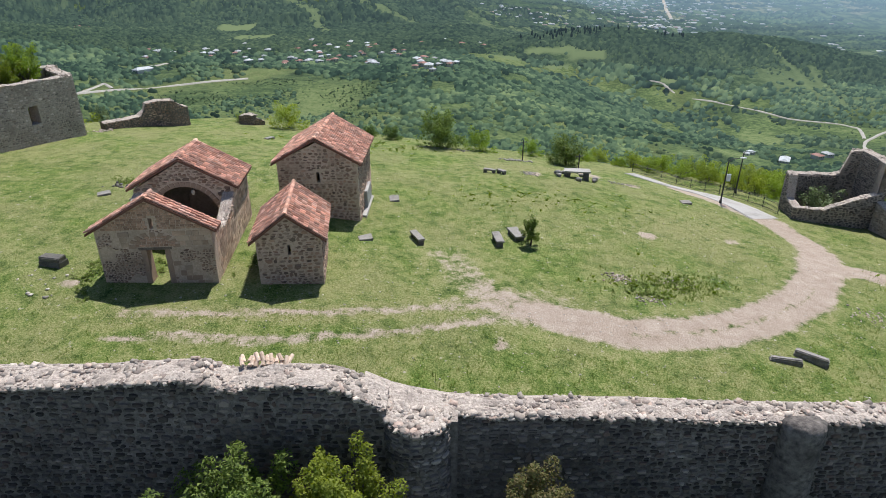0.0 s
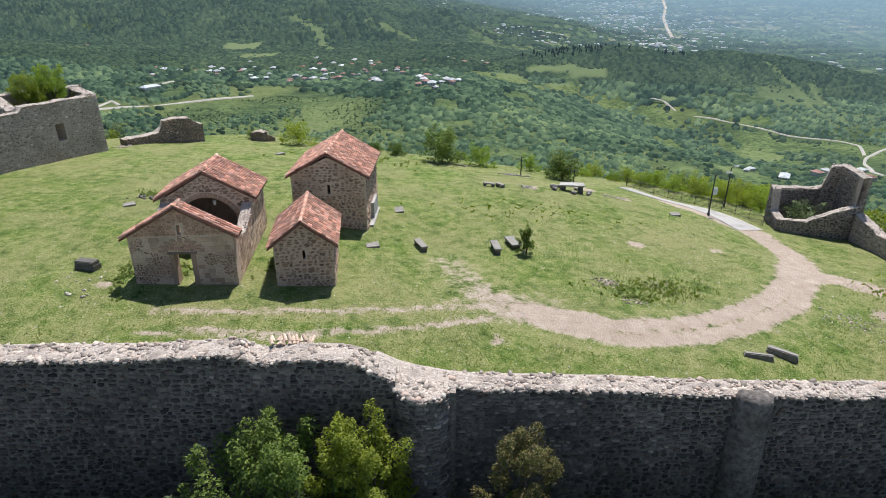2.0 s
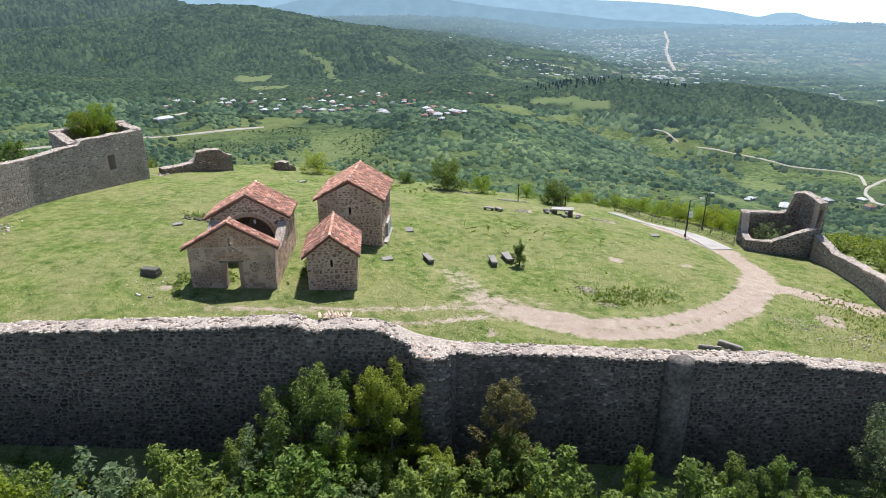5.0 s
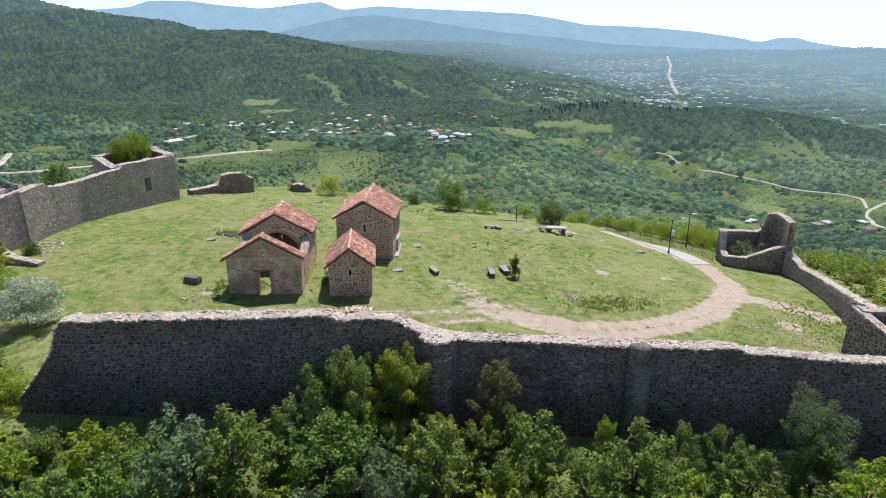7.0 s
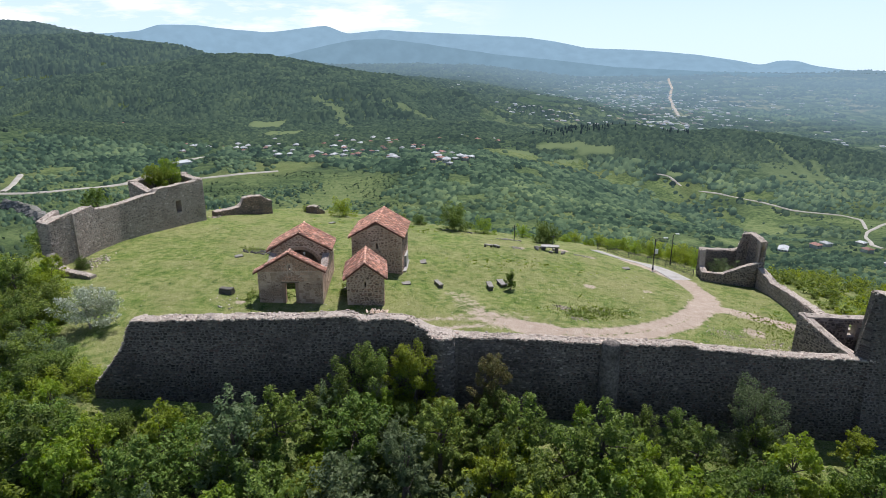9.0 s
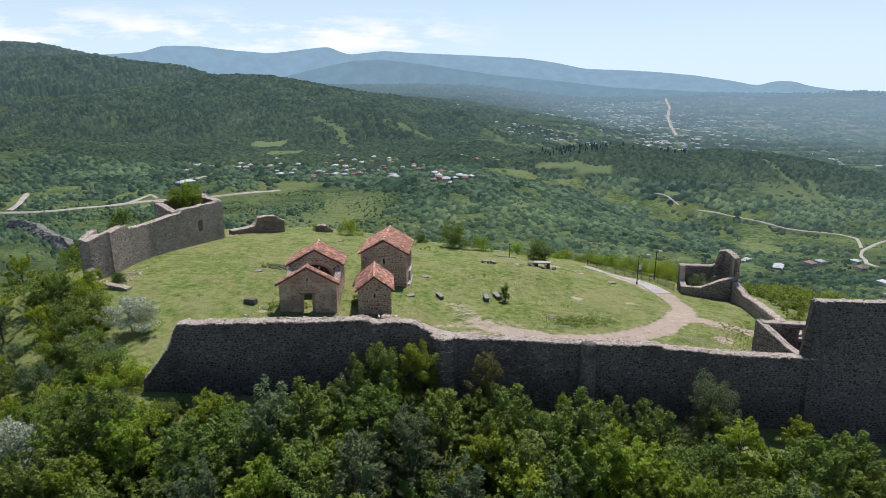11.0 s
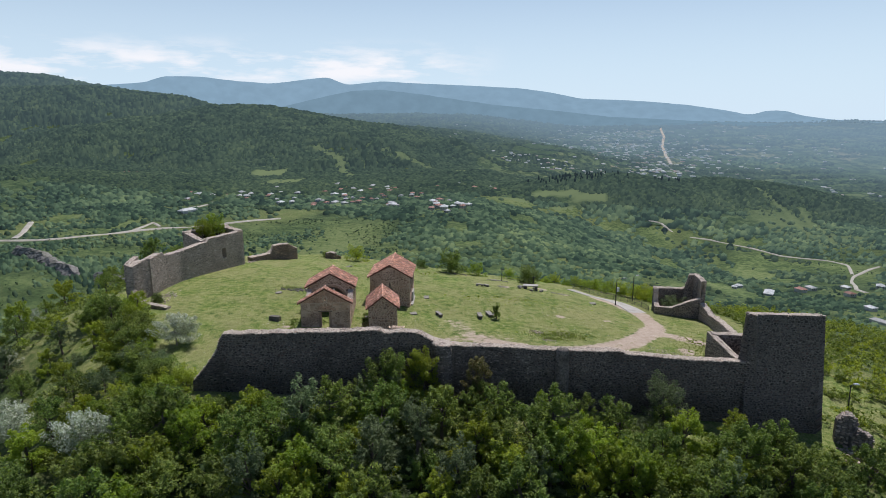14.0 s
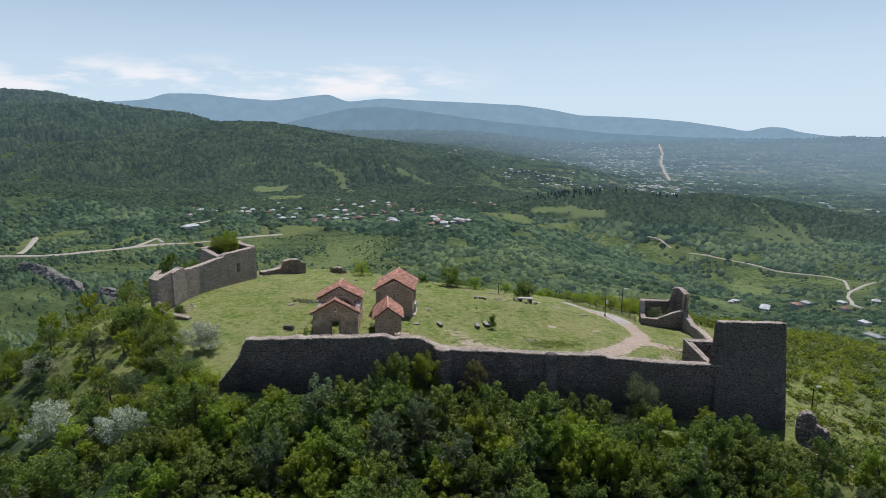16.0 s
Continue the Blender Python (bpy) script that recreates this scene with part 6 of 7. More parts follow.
def plant(kind, x, y, scale=1.0, turn=0.0, label="", group="", sink=0.1, category="tree", stretch=1.0):
    src = KINDS[kind]
    m = pose(x, y, gz(x, y) - sink, 0, 0, turn)
    ob = copy_thing(src, m)
    ob.scale = (scale, scale, scale * stretch)
    return tagged(ob, label or KIND_LABELS[kind], category, group=group)


HAWTHORNS = ((-33.6, -6.4), (-47.4, -18.2), (-35.0, -24.9))


def thicket():
    """The growth below the walls, thinning toward the open west and east slopes."""
    rng = np.random.default_rng(77)
    made = []
    spots = []
    for gx in np.arange(-46, 50, 2.85):
        for gy in np.arange(-37, -20.0, 2.75):
            spots.append((gx + rng.uniform(-1.2, 1.2), gy + rng.uniform(-1.1, 1.1), 1))
    for gx in np.arange(-74, -28, 4.0):
        for gy in np.arange(-20, 8, 4.0):
            spots.append((gx + rng.uniform(-1.8, 1.8), gy + rng.uniform(-1.8, 1.8), 2))
    for gx in np.arange(-98, -52, 6.5):
        for gy in np.arange(8, 66, 7.0):
            spots.append((gx + rng.uniform(-2.5, 2.5), gy + rng.uniform(-2.5, 2.5), 0))
    order = rng.permutation(len(spots))
    for x, y, dense in [spots[k] for k in order]:
        if len(made) > 296:
            break
        if dense == 1 and y > -21.8 and (x < -9 or rng.random() < 0.6):
            continue
        if dense == 1 and x > 33 and (y > -24 or rng.random() < 0.35):
            continue
        if rim_distance(np.array([x]), np.array([y]))[0] < (1.5 if dense == 1 else 1.2 if dense == 2 else 4.0):
            continue
        if dense == 0 and rng.random() < 0.72:
            continue
        if min(math.hypot(x - hx, (y - hy + 3) * 0.8) for hx, hy in HAWTHORNS) < 4.2:
            continue
        kind = int(rng.choice(7, p=(0.20, 0.16, 0.08, 0.28, 0.12, 0.06, 0.10) if dense != 2 else (0.10, 0.08, 0.08, 0.30, 0.12, 0.08, 0.24)))
        s = rng.uniform(0.95, 1.4)
        if y > -22.5 and dense == 1:
            s *= 0.8
        if dense == 2:
            s *= 0.62
        made.append(plant(kind, x, y, s, rng.uniform(0, 360), group="thicket on the slope", sink=0.25))


thicket()
# trees close under the wall
KINDS.append(tree_kind(21, 6.4, 1.95, 90, 19000, 0.05, M_LEAF_YELLOW, lobe=0.7))
KINDS.append(tree_kind(22, 5.2, 2.1, 70, 13000, 0.052, M_LEAF, lobe=0.75, low=0.1))
KINDS.append(tree_kind(12, 5.4, 1.5, 70, 15000, 0.045, M_LEAF_BROWN, lobe=0.75, low=0.12))
KINDS.append(tree_kind(13, 5.6, 2.5, 60, 16000, 0.055, M_LEAF_GREY, low=0.1))
KIND_LABELS += ["tall tree with fresh yellow-green leaves", "leafy green tree by the wall", "olive tree with brown-tipped leaves", "round grey-green bushy tree"]
for kind_ob in KINDS[7:]:
    kind_ob.matrix_basis = pose(0, 0, -400)
plant(7, -3.0, -18.5, 1.12, 40, "tall yellow-green tree against the fortress wall")
plant(8, -7.2, -18.9, 1.28, 130, "dark green tree against the fortress wall")
plant(8, -5.3, -18.9, 1.3, 10, "dense green tree in the wall's shade")
plant(8, -9.3, -19.9, 0.8, 60, "low green tree in the wall's shade")
plant(7, -5.2, -20.3, 0.72, 210, "young yellow-green tree below the turret")
plant(7, -0.4, -20.0, 0.62, 110, "small yellow-green tree at the turret's foot")
plant(8, -3.0, -21.2, 0.75, 250, "leafy green tree below the turret")
plant(9, 2.8, -18.25, 1.2, 0, "olive tree with brown tips against the wall")
plant(8, 3.2, -19.0, 0.85, 20, "leafy green bush beside the olive tree", category="bush")
plant(10, 21.9, -18.6, 1.0, 0, "round grey-green bushy tree against the wall", stretch=1.05)
plant(7, 9.4, -18.9, 0.46, 70, "thin yellow-green sapling by the buttress", stretch=1.25)
plant(8, 13.6, -19.4, 0.74, 150, "green tree by the buttress")
plant(8, 16.4, -19.5, 0.76, 250, "dark green tree under the wall")
KINDS.append(tree_kind(14, 3.4, 2.6, 50, 6500, 0.085, M_BLOSSOM, lobe=0.9, low=0.3, bark=M_TWIG))
KIND_LABELS.append("round hawthorn in full white blossom")
KINDS[11].matrix_basis = pose(0, 0, -400)
for bx, by, bs in ((-34.0, -6.4, 1.1), (-47.4, -18.2, 1.2), (-35.0, -24.9, 1.15), (-58.5, -4.0, 0.8), (-70.0, 18.0, 0.8)):
    plant(11, bx, by, bs, bx * 7, group="blossoming hawthorns", category="bush")
KINDS.append(tree_kind(31, 2.3, 1.5, 44, 5200, 0.085, M_LEAF, low=0.02, lobe=1.6))
KINDS.append(tree_kind(32, 2.1, 1.6, 34, 3400, 0.075, M_LEAF_YELLOW, low=0.02, lobe=1.35))
KINDS.append(tree_kind(33, 2.2, 1.5, 34, 3570, 0.075, M_LEAF_GREY, low=0.02, lobe=1.35))
KIND_LABELS += ["dense green bush on the slope", "dense yellow-green bush on the slope", "dense grey-green bush on the slope"]
for kind_ob in KINDS[12:15]:
    kind_ob.matrix_basis = pose(0, 0, -400)
# growth on the hilltop
plant(12, -0.2, 44.6, 1.5, 20, "dense dark green bush at the hill's edge", category="bush", stretch=1.15)
plant(13, 4.8, 45.6, 1.15, 50, "light green bush at the hill's edge", category="bush")
plant(12, 15.2, 40.5, 1.35, 80, "dark green bush behind the stone table", category="bush")
plant(13, 11.8, 46.5, 0.9, 80, "low green bush at the hill's edge", category="bush")
plant(13, -20.8, 49.6, 1.35, 80, "green bush beside the ruined wall stub", category="bush", stretch=1.0)
plant(12, -6.6, 47.6, 0.7, 10, "green bush behind the chapels", category="bush")
plant(12, -9.6, 48.6, 0.6, 60, "green bush behind the chapels", category="bush")
plant(12, -27.9, 52.6, 0.5, 60, "green bush behind the ruined wall stub", category="bush")
plant(14, 39.4, 26.9, 1.3, 0, "grey-green bush growing inside the gatehouse ruin", category="bush")
plant(7, -45.2, 36.2, 1.58, 0, "yellow-green tree growing inside the hollow tower")
plant(7, -46.4, 33.8, 1.45, 90, "yellow-green tree growing inside the hollow tower")
plant(12, -8.9, -8.8, 0.42, 0, "low green bush behind the fortress wall", category="bush")
plant(13, -6.7, -8.9, 0.4, 0, "low green bush behind the fortress wall", category="bush")
plant(12, -43.6, 8.4, 0.5, 0, "small green bush beside the low wall end", category="bush")
KINDS.append(tree_kind(15, 2.2, 0.55, 34, 6500, 0.04, M_LEAF, lobe=1.6, low=0.2))
KIND_LABELS.append("slim dark green young tree")
KINDS[15].matrix_basis = pose(0, 0, -400)
plant(15, 6.6, 10.2, 1.1, 0, "slim dark green young tree beside a stone bench")
for fx, fy, fs in ((27.6, 45.5, 0.8), (31.5, 44.5, 0.9), (34.0, 42.0, 0.9), (36.2, 39.5, 1.0), (37.6, 37.0, 0.9), (40.0, 38.6, 1.1), (29.6, 47.5, 0.9), (33.5, 47.0, 1.0), (37.5, 43.0, 1.0), (42.5, 41.5, 1.1), (24.0, 47.5, 0.6), (26.0, 48.5, 0.9), (20.0, 48.6, 0.6), (39.0, 35.0, 0.9), (41.5, 36.0, 1.0), (38.8, 40.8, 1.2), (35.0, 44.8, 1.1), (31.0, 49.5, 1.1), (22.0, 50.5, 0.9), (43.0, 44.0, 1.2), (45.0, 38.5, 1.1), (39.5, 47.0, 1.2), (46.5, 34.5, 1.0), (28.0, 51.5, 1.0)):
    plant(13, fx, fy, fs, fx * 31, "yellow-green bush beyond the railing", group="bushes beyond the railing", category="bush")
for sx, sy, ss in ((-33.8, -12.4, 1.0), (-31.8, -14.3, 0.9), (-29.8, -15.0, 0.7), (-39.1, -6.4, 1.2), (-40.4, -2.6, 1.2), (-42.6, 1.0, 1.2), (-45.6, 4.6, 1.0), (-48.5, 3.0, 1.4), (-36.8, -10.6, 1.2), (-28.9, -16.0, 0.9), (-32.6, -16.0, 1.2), (-29.5, -19.5, 0.9), (-31.5, -17.0, 1.0), (-33.5, -14.5, 0.9), (-36.0, -12.0, 1.1), (-30.5, -22.5, 1.2), (-27.0, -21.5, 0.9), (-34.5, -19.0, 1.2), (-38.5, -15.0, 1.2), (-40.5, -10.0, 1.1), (-24.0, -21.0, 0.8), (-37.0, -8.5, 0.8), (-20.5, -20.6, 0.75), (-43.0, -5.0, 1.0), (-45.5, -1.0, 1.0)):
    plant(12 + int(abs(sx * 7)) % 3, sx, sy, ss, sx * 37, group="bushes on the west slope", category="bush", sink=0.2)
for spare in KINDS:
    for child in list(spare.children_recursive):
        bpy.data.objects.remove(child)
    bpy.data.objects.remove(spare)


def bush_field(name, label, areas, seed, mat, per=420, leaf=0.19):
    """Uncounted low scrub in one mesh."""
    rng = np.random.default_rng(seed)
    vs, fs, base = [], [], 0
    for x0, x1, y0, y1, n, s0, s1 in areas:
        for _ in range(n):
            x, y, s = rng.uniform(x0, x1), rng.uniform(y0, y1), rng.uniform(s0, s1)
            if rim_distance(np.array([x]), np.array([y]))[0] < 2.5:
                continue
            lobes = 5
            c = np.stack([rng.normal(0, 0.55 * s, lobes), rng.normal(0, 0.55 * s, lobes), rng.uniform(0.1, 0.6, lobes) * s], 1) + np.array([x, y, gz(x, y)])
            v, f = leaf_cloud(c, s * rng.uniform(0.35, 0.65, lobes), per, leaf * (0.6 + 0.4 * s), rng, 0.7)
            vs.append(v)
            fs.append(f + base)
            base += len(v)
    ob = new(name, fast_mesh(name, np.concatenate(vs), np.concatenate(fs), [mat]))
    tagged(ob, label, "scrub", kind="stuff")


bush_field("slope_scrub", "low green scrub on the outer slopes", ((44, 100, -34, 65, 330, 0.6, 1.7), (42, 74, -32, 40, 320, 0.5, 1.4), (38, 48, -24, -19.5, 40, 0.5, 1.1), (-46, 44, -40, -18.6, 150, 0.5, 1.2), (-42, 36, -25.5, -19.4, 210, 0.5, 1.15), (-100, -46, -34, 70, 230, 0.6, 1.8)), 91, M_LEAF, 150, 0.16)
bush_field("slope_scrub", "yellow-green scrub on the outer slopes", ((44, 100, -34, 65, 90, 0.5, 1.4), (42, 74, -32, 40, 80, 0.4, 1.2), (-100, -40, -30, 60, 130, 0.5, 1.3), (-45, 40, -40, -18.6, 50, 0.5, 1.0), (48, 84, -8, 46, 160, 0.6, 1.5), (18, 48, 40, 56, 110, 0.4, 0.9)), 92, M_LEAF_YELLOW, 140, 0.15)


def tufts(name, label, areas, seed, mat, blade=0.2):
    """Uncounted grass tufts in one mesh: thin three-cornered blades."""
    rng = np.random.default_rng(seed)
    xs, ys, hs = [], [], []
    for cx, cy, sx, sy, n, h in areas:
        xs.append(rng.normal(cx, sx, n))
        ys.append(rng.normal(cy, sy, n))
        hs.append(h * rng.uniform(0.5, 1.3, n))
    x, y, h = np.concatenate(xs), np.concatenate(ys), np.concatenate(hs)
    keep = (line_distance(x, y, PATH_LINE) > 3.0) & (rim_distance(x, y) < 1) & (y > -14)
    x, y, h = x[keep], y[keep], h[keep]
    z = ground_z(x, y)
    out = []
    for k in range(4):
        a = rng.uniform(0, 2 * np.pi, len(x))
        ox, oy = 0.12 * h * np.cos(a), 0.12 * h * np.sin(a)
        px, py = x + rng.normal(0, 0.3, len(x)) * h, y + rng.normal(0, 0.3, len(x)) * h
        tip = np.stack([px + rng.normal(0, 0.35, len(x)) * h, py + rng.normal(0, 0.35, len(x)) * h, z + h], 1)
        out.append(np.stack([np.stack([px - ox, py - oy, z - 0.02], 1), np.stack([px + ox, py + oy, z - 0.02], 1), tip], 1))
    v = np.concatenate(out).reshape(-1, 3)
    tagged(new(name, fast_mesh(name, v, np.arange(len(v)).reshape(-1, 3), [mat])), label, "grass", kind="stuff")


def weeds(name, label, areas, seed, mat):
    rng = np.random.default_rng(seed)
    vs, fs, base = [], [], 0
    for cx, cy, sx, sy, n, s0, s1 in areas:
        for _ in range(n):
            x, y, s = rng.normal(cx, sx), rng.normal(cy, sy), rng.uniform(s0, s1)
            if line_distance(np.array([x]), np.array([y]), PATH_LINE)[0] < 3.6:
                continue
            c = np.stack([rng.normal(0, 0.5 * s, 3), rng.normal(0, 0.5 * s, 3), rng.uniform(0.0, 0.4, 3) * s], 1) + np.array([x, y, gz(x, y)])
            v, f = leaf_cloud(c, s * rng.uniform(0.3, 0.6, 3), 100, 0.055, rng, 0.6)
            vs.append(v)
            fs.append(f + base)
            base += len(v)
    tagged(new(name, fast_mesh(name, np.concatenate(vs), np.concatenate(fs), [mat])), label, "weeds", kind="stuff")


weeds("weeds", "green weeds on the mound inside the path's bend", ((15.8, 4.9, 2.0, 0.9, 30, 0.08, 0.22), (13.4, 3.7, 0.9, 0.6, 22, 0.1, 0.28), (-16.9, 3.6, 1.0, 1.6, 40, 0.1, 0.25), (-12.3, 5.0, 0.4, 2.0, 30, 0.15, 0.3), (-21.4, 2.0, 0.5, 1.8, 30, 0.2, 0.4), (-26.0, 17.8, 1.0, 0.5, 25, 0.2, 0.5)), 95, M_GRASS)
weeds("weeds", "yellow-green weeds in the meadow", ((8.5, 20.5, 5.0, 1.6, 90, 0.05, 0.14), (15.0, 4.6, 3.0, 1.6, 50, 0.08, 0.25), (-8.0, 40.0, 6.0, 2.5, 60, 0.15, 0.3), (36.0, 8.0, 2.0, 3.0, 30, 0.15, 0.3)), 97, M_LEAF_YELLOW)
tufts("meadow_grass", "short tufted meadow grass", ((-22, 12, 12, 14, 5000, 0.11), (8, 14, 15, 14, 5000, 0.10), (0, -6, 17, 3.5, 3500, 0.13), (26, 0, 6, 5, 2000, 0.13), (33, 20, 6, 10, 1200, 0.11), (15.6, 4.8, 2.2, 1.1, 420, 0.2), (18.6, 5.4, 1.4, 1.0, 160, 0.18), (0, -7, 18, 4, 5000, 0.10), (-5, 6, 14, 6, 3000, 0.09), (14, 12, 10, 7, 3500, 0.09), (-5, -9, 4, 1.0, 900, 0.25), (36.5, 4, 2, 3, 500, 0.22)), 96, M_GRASS)


# ---- the valley ----
ROADS = {
    "valley_road": [(-511, 538), (-478, 542), (-439, 538), (-417, 550), (-401, 575), (-374, 606), (-341, 635), (-314, 652), (-283, 663), (-260, 679), (-222, 697)],
    "farm_track": [(-472, 551), (-499, 605), (-525, 653)],
    "village_road": [(-395, 783), (-388, 832), (-410, 944), (-404, 993)],
    "quarry_track": [(-375, 603), (-375, 635), (-375, 660), (-351, 634)],
    "crest_road": [(161, 1055), (183, 1039), (201, 1027), (219, 1001)],
    "hill_road": [(329, 939), (347, 929), (357, 881), (401, 857), (440, 809), (458, 765), (486, 744), (511, 723), (519, 708), (482, 640)],
    "bend_road": [(554, 699), (515, 666), (478, 631), (460, 607), (405, 516), (385, 471)],
    "plain_road": [(1295, 3827), (1245, 3660), (1180, 3411), (1061, 3079), (987, 2795), (929, 2546)],
}


def draped_road(name, line, half, lift):
    st = Strip(line)
    us = np.arange(0, st.total, 8.0)
    wig = 6 * (fbm(us, us * 0, 60, 5, 3) - 0.5)
    rows = []
    for f, up in ((-2.2, -2.5), (-1, lift), (-0.3, lift), (0.3, lift), (1, lift), (2.2, -2.5)):
        p = st.place(us, 0, f * half + wig)
        p[:, 2] = ground_z(p[:, 0], p[:, 1]) + up
        rows.append(p)
    grid = np.stack(rows)
    n, m = grid.shape[:2]
    i = (np.arange(n - 1)[:, None] * m + np.arange(m - 1)[None]).ravel()
    me = fast_mesh(name, grid.reshape(-1, 3), np.stack([i, i + 1, i + m + 1, i + m], 1), [M_ROAD], True)
    tagged(new(name, me), "pale unpaved road winding through the valley", "road", kind="structure")


for road_name, road_line in ROADS.items():
    draped_road(road_name, road_line, 5.5 if road_name == "plain_road" else 2.3 if road_name in ("valley_road", "farm_track") else 1.4, 7.0 if road_name == "plain_road" else 1.0)


def village_house(w, l, h, roof_mat, name="house"):
    t = thing(name, "", "house")
    bm = bmesh.new()
    add_box(bm, -w / 2, w / 2, -l / 2, l / 2, -4, h)
    part("wall", bm, M_WHITE_WALL, t)
    bm = bmesh.new()
    e, r = 0.7, h + w * 0.22
    v = [bm.verts.new(p) for p in ((-w / 2 - e, -l / 2 - e, h), (w / 2 + e, -l / 2 - e, h), (w / 2 + e, l / 2 + e, h), (-w / 2 - e, l / 2 + e, h), (0, -l / 2 + w * 0.3, r), (0, l / 2 - w * 0.3, r))]
    for f in ((0, 1, 4), (1, 2, 5, 4), (2, 3, 5), (3, 0, 4, 5), (3, 2, 1, 0)):
        bm.faces.new([v[k] for k in f])
    part("roof", bm, roof_mat, t)
    for sx in (-0.3, 0.0, 0.3):
        bm = bmesh.new()
        add_box(bm, sx * w - 0.5, sx * w + 0.5, -l / 2 - 0.06, -l / 2 + 0.1, h - 2.3, h - 0.9)
        part("window", bm, M_DARK, t)
    return t


HOUSES = [village_house(10, 12, 5.5, M_TIN), village_house(9, 10, 5, M_RED_ROOF), village_house(12, 15, 5.5, M_TIN), village_house(8, 9, 4, M_TIN), village_house(14, 28, 5, M_TIN)]
HOUSE_LABELS = ["whitewashed village house with a pale sheet roof", "village house with a rusty red roof", "large village house with a pale sheet roof", "small village house with a pale roof", "long barn with a pale sheet roof"]


def village():
    rng = np.random.default_rng(404)
    spots = [(-362, 731, 4, 0.8), (267, 421, 4, 0.5), (310, 449, 1, 0.75), (329, 466, 0, 0.65), (344, 434, 1, 0.7), (392, 513, 3, 0.8), (436, 527, 0, 0.7), (276, 300, 4, 0.4), (306, 353, 0, 0.55), (259, 458, 3, 0.6), (250, 447, 3, 0.5)]
    for cx, cy, sx, sy, n in ((-144, 1070, 60, 36, 18), (-186, 894, 42, 34, 12), (-8, 800, 20, 45, 14), (-382, 997, 17, 16, 6), (-460, 965, 22, 20, 7), (-340, 1026, 16, 20, 4), (-263, 947, 24, 32, 6), (39, 1117, 24, 40, 8), (-93, 991, 44, 26, 9), (-248, 1033, 25, 25, 5), (-745, 1324, 19, 30, 3), (-86, 830, 20, 35, 5)):
        for _ in range(n):
            spots.append((rng.normal(cx, sx), rng.normal(cy, sy), int(rng.choice(4, p=(0.30, 0.38, 0.12, 0.2))), rng.uniform(0.65, 1.0)))
    for x, y, k, s in spots:
        ob = copy_thing(HOUSES[k], pose(x, y, gz(x, y), 0, 0, rng.uniform(-40, 40)))
        ob.scale = (s, s, s)
        tagged(ob, HOUSE_LABELS[k], "house", group="houses of the village")
    for h in HOUSES:
        for child in list(h.children_recursive):
            bpy.data.objects.remove(child)
        bpy.data.objects.remove(h)
    return np.array([(x, y) for x, y, _, _ in spots])


HOUSE_SPOTS = village()


def town_material():
    m, n, l = material("pale roofs in haze")
    out, d = n.new("ShaderNodeOutputMaterial"), n.new("ShaderNodeBsdfDiffuse")
    r = ramp(n, [(0.0, (0.42, 0.30, 0.25)), (0.35, (0.50, 0.50, 0.50)), (1.0, (0.74, 0.74, 0.73))])
    l.new(n.new("ShaderNodeNewGeometry").outputs["Random Per Island"], r.inputs["Fac"])
    l.new(r.outputs["Color"], d.inputs["Color"])
    # Haze over the roofs is painted on as emission.
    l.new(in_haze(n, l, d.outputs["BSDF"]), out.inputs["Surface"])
    return m


def far_town():
    """Uncountable roofs of the towns on the plain, in one mesh: low hipped boxes."""
    rng = np.random.default_rng(505)
    vs, fs, base = [], [], 0
    cube = np.array([(-1, -1, -1), (1, -1, -1), (1, 1, -1), (-1, 1, -1), (-1, -1, 0.5), (1, -1, 0.5), (1, 1, 0.5), (-1, 1, 0.5), (-0.3, 0, 1), (0.3, 0, 1), (0.3, 0, 1), (-0.3, 0, 1)])
    quads = np.array([(0, 1, 5, 4), (1, 2, 6, 5), (2, 3, 7, 6), (3, 0, 4, 7), (4, 5, 9, 8), (5, 6, 10, 9), (6, 7, 11, 10), (7, 4, 8, 11)])
    for cx, cy, sx, sy, n in ((960, 3000, 170, 480, 380), (404, 3784, 250, 150, 150), (320, 2163, 125, 72, 60), (152, 2947, 160, 260, 60), (609, 3100, 150, 330, 70), (1000, 1900, 90, 200, 22), (780, 1420, 60, 120, 9), (805, 2252, 86, 110, 60), (1350, 2915, 390, 450, 90)):
        for _ in range(n):
            x, y = rng.normal(cx, sx), rng.normal(cy, sy)
            v = cube * np.array([rng.uniform(4, 9), rng.uniform(5, 10), 2.0])
            vs.append(v + np.array([x, y, gz(x, y) + 6.5]))
            fs.append(quads + base)
            base += len(cube)
    tagged(new("far_town", fast_mesh("far_town", np.concatenate(vs), np.concatenate(fs), [town_material()])), "pale roofs of towns scattered over the plain", "town", kind="stuff")


far_town()


def per_tree(me, count, corners, rng):
    a = me.attributes.new("tree", "FLOAT", "POINT")
    a.data.foreach_set("value", np.repeat(rng.random(count), corners).astype(np.float32))
    return me


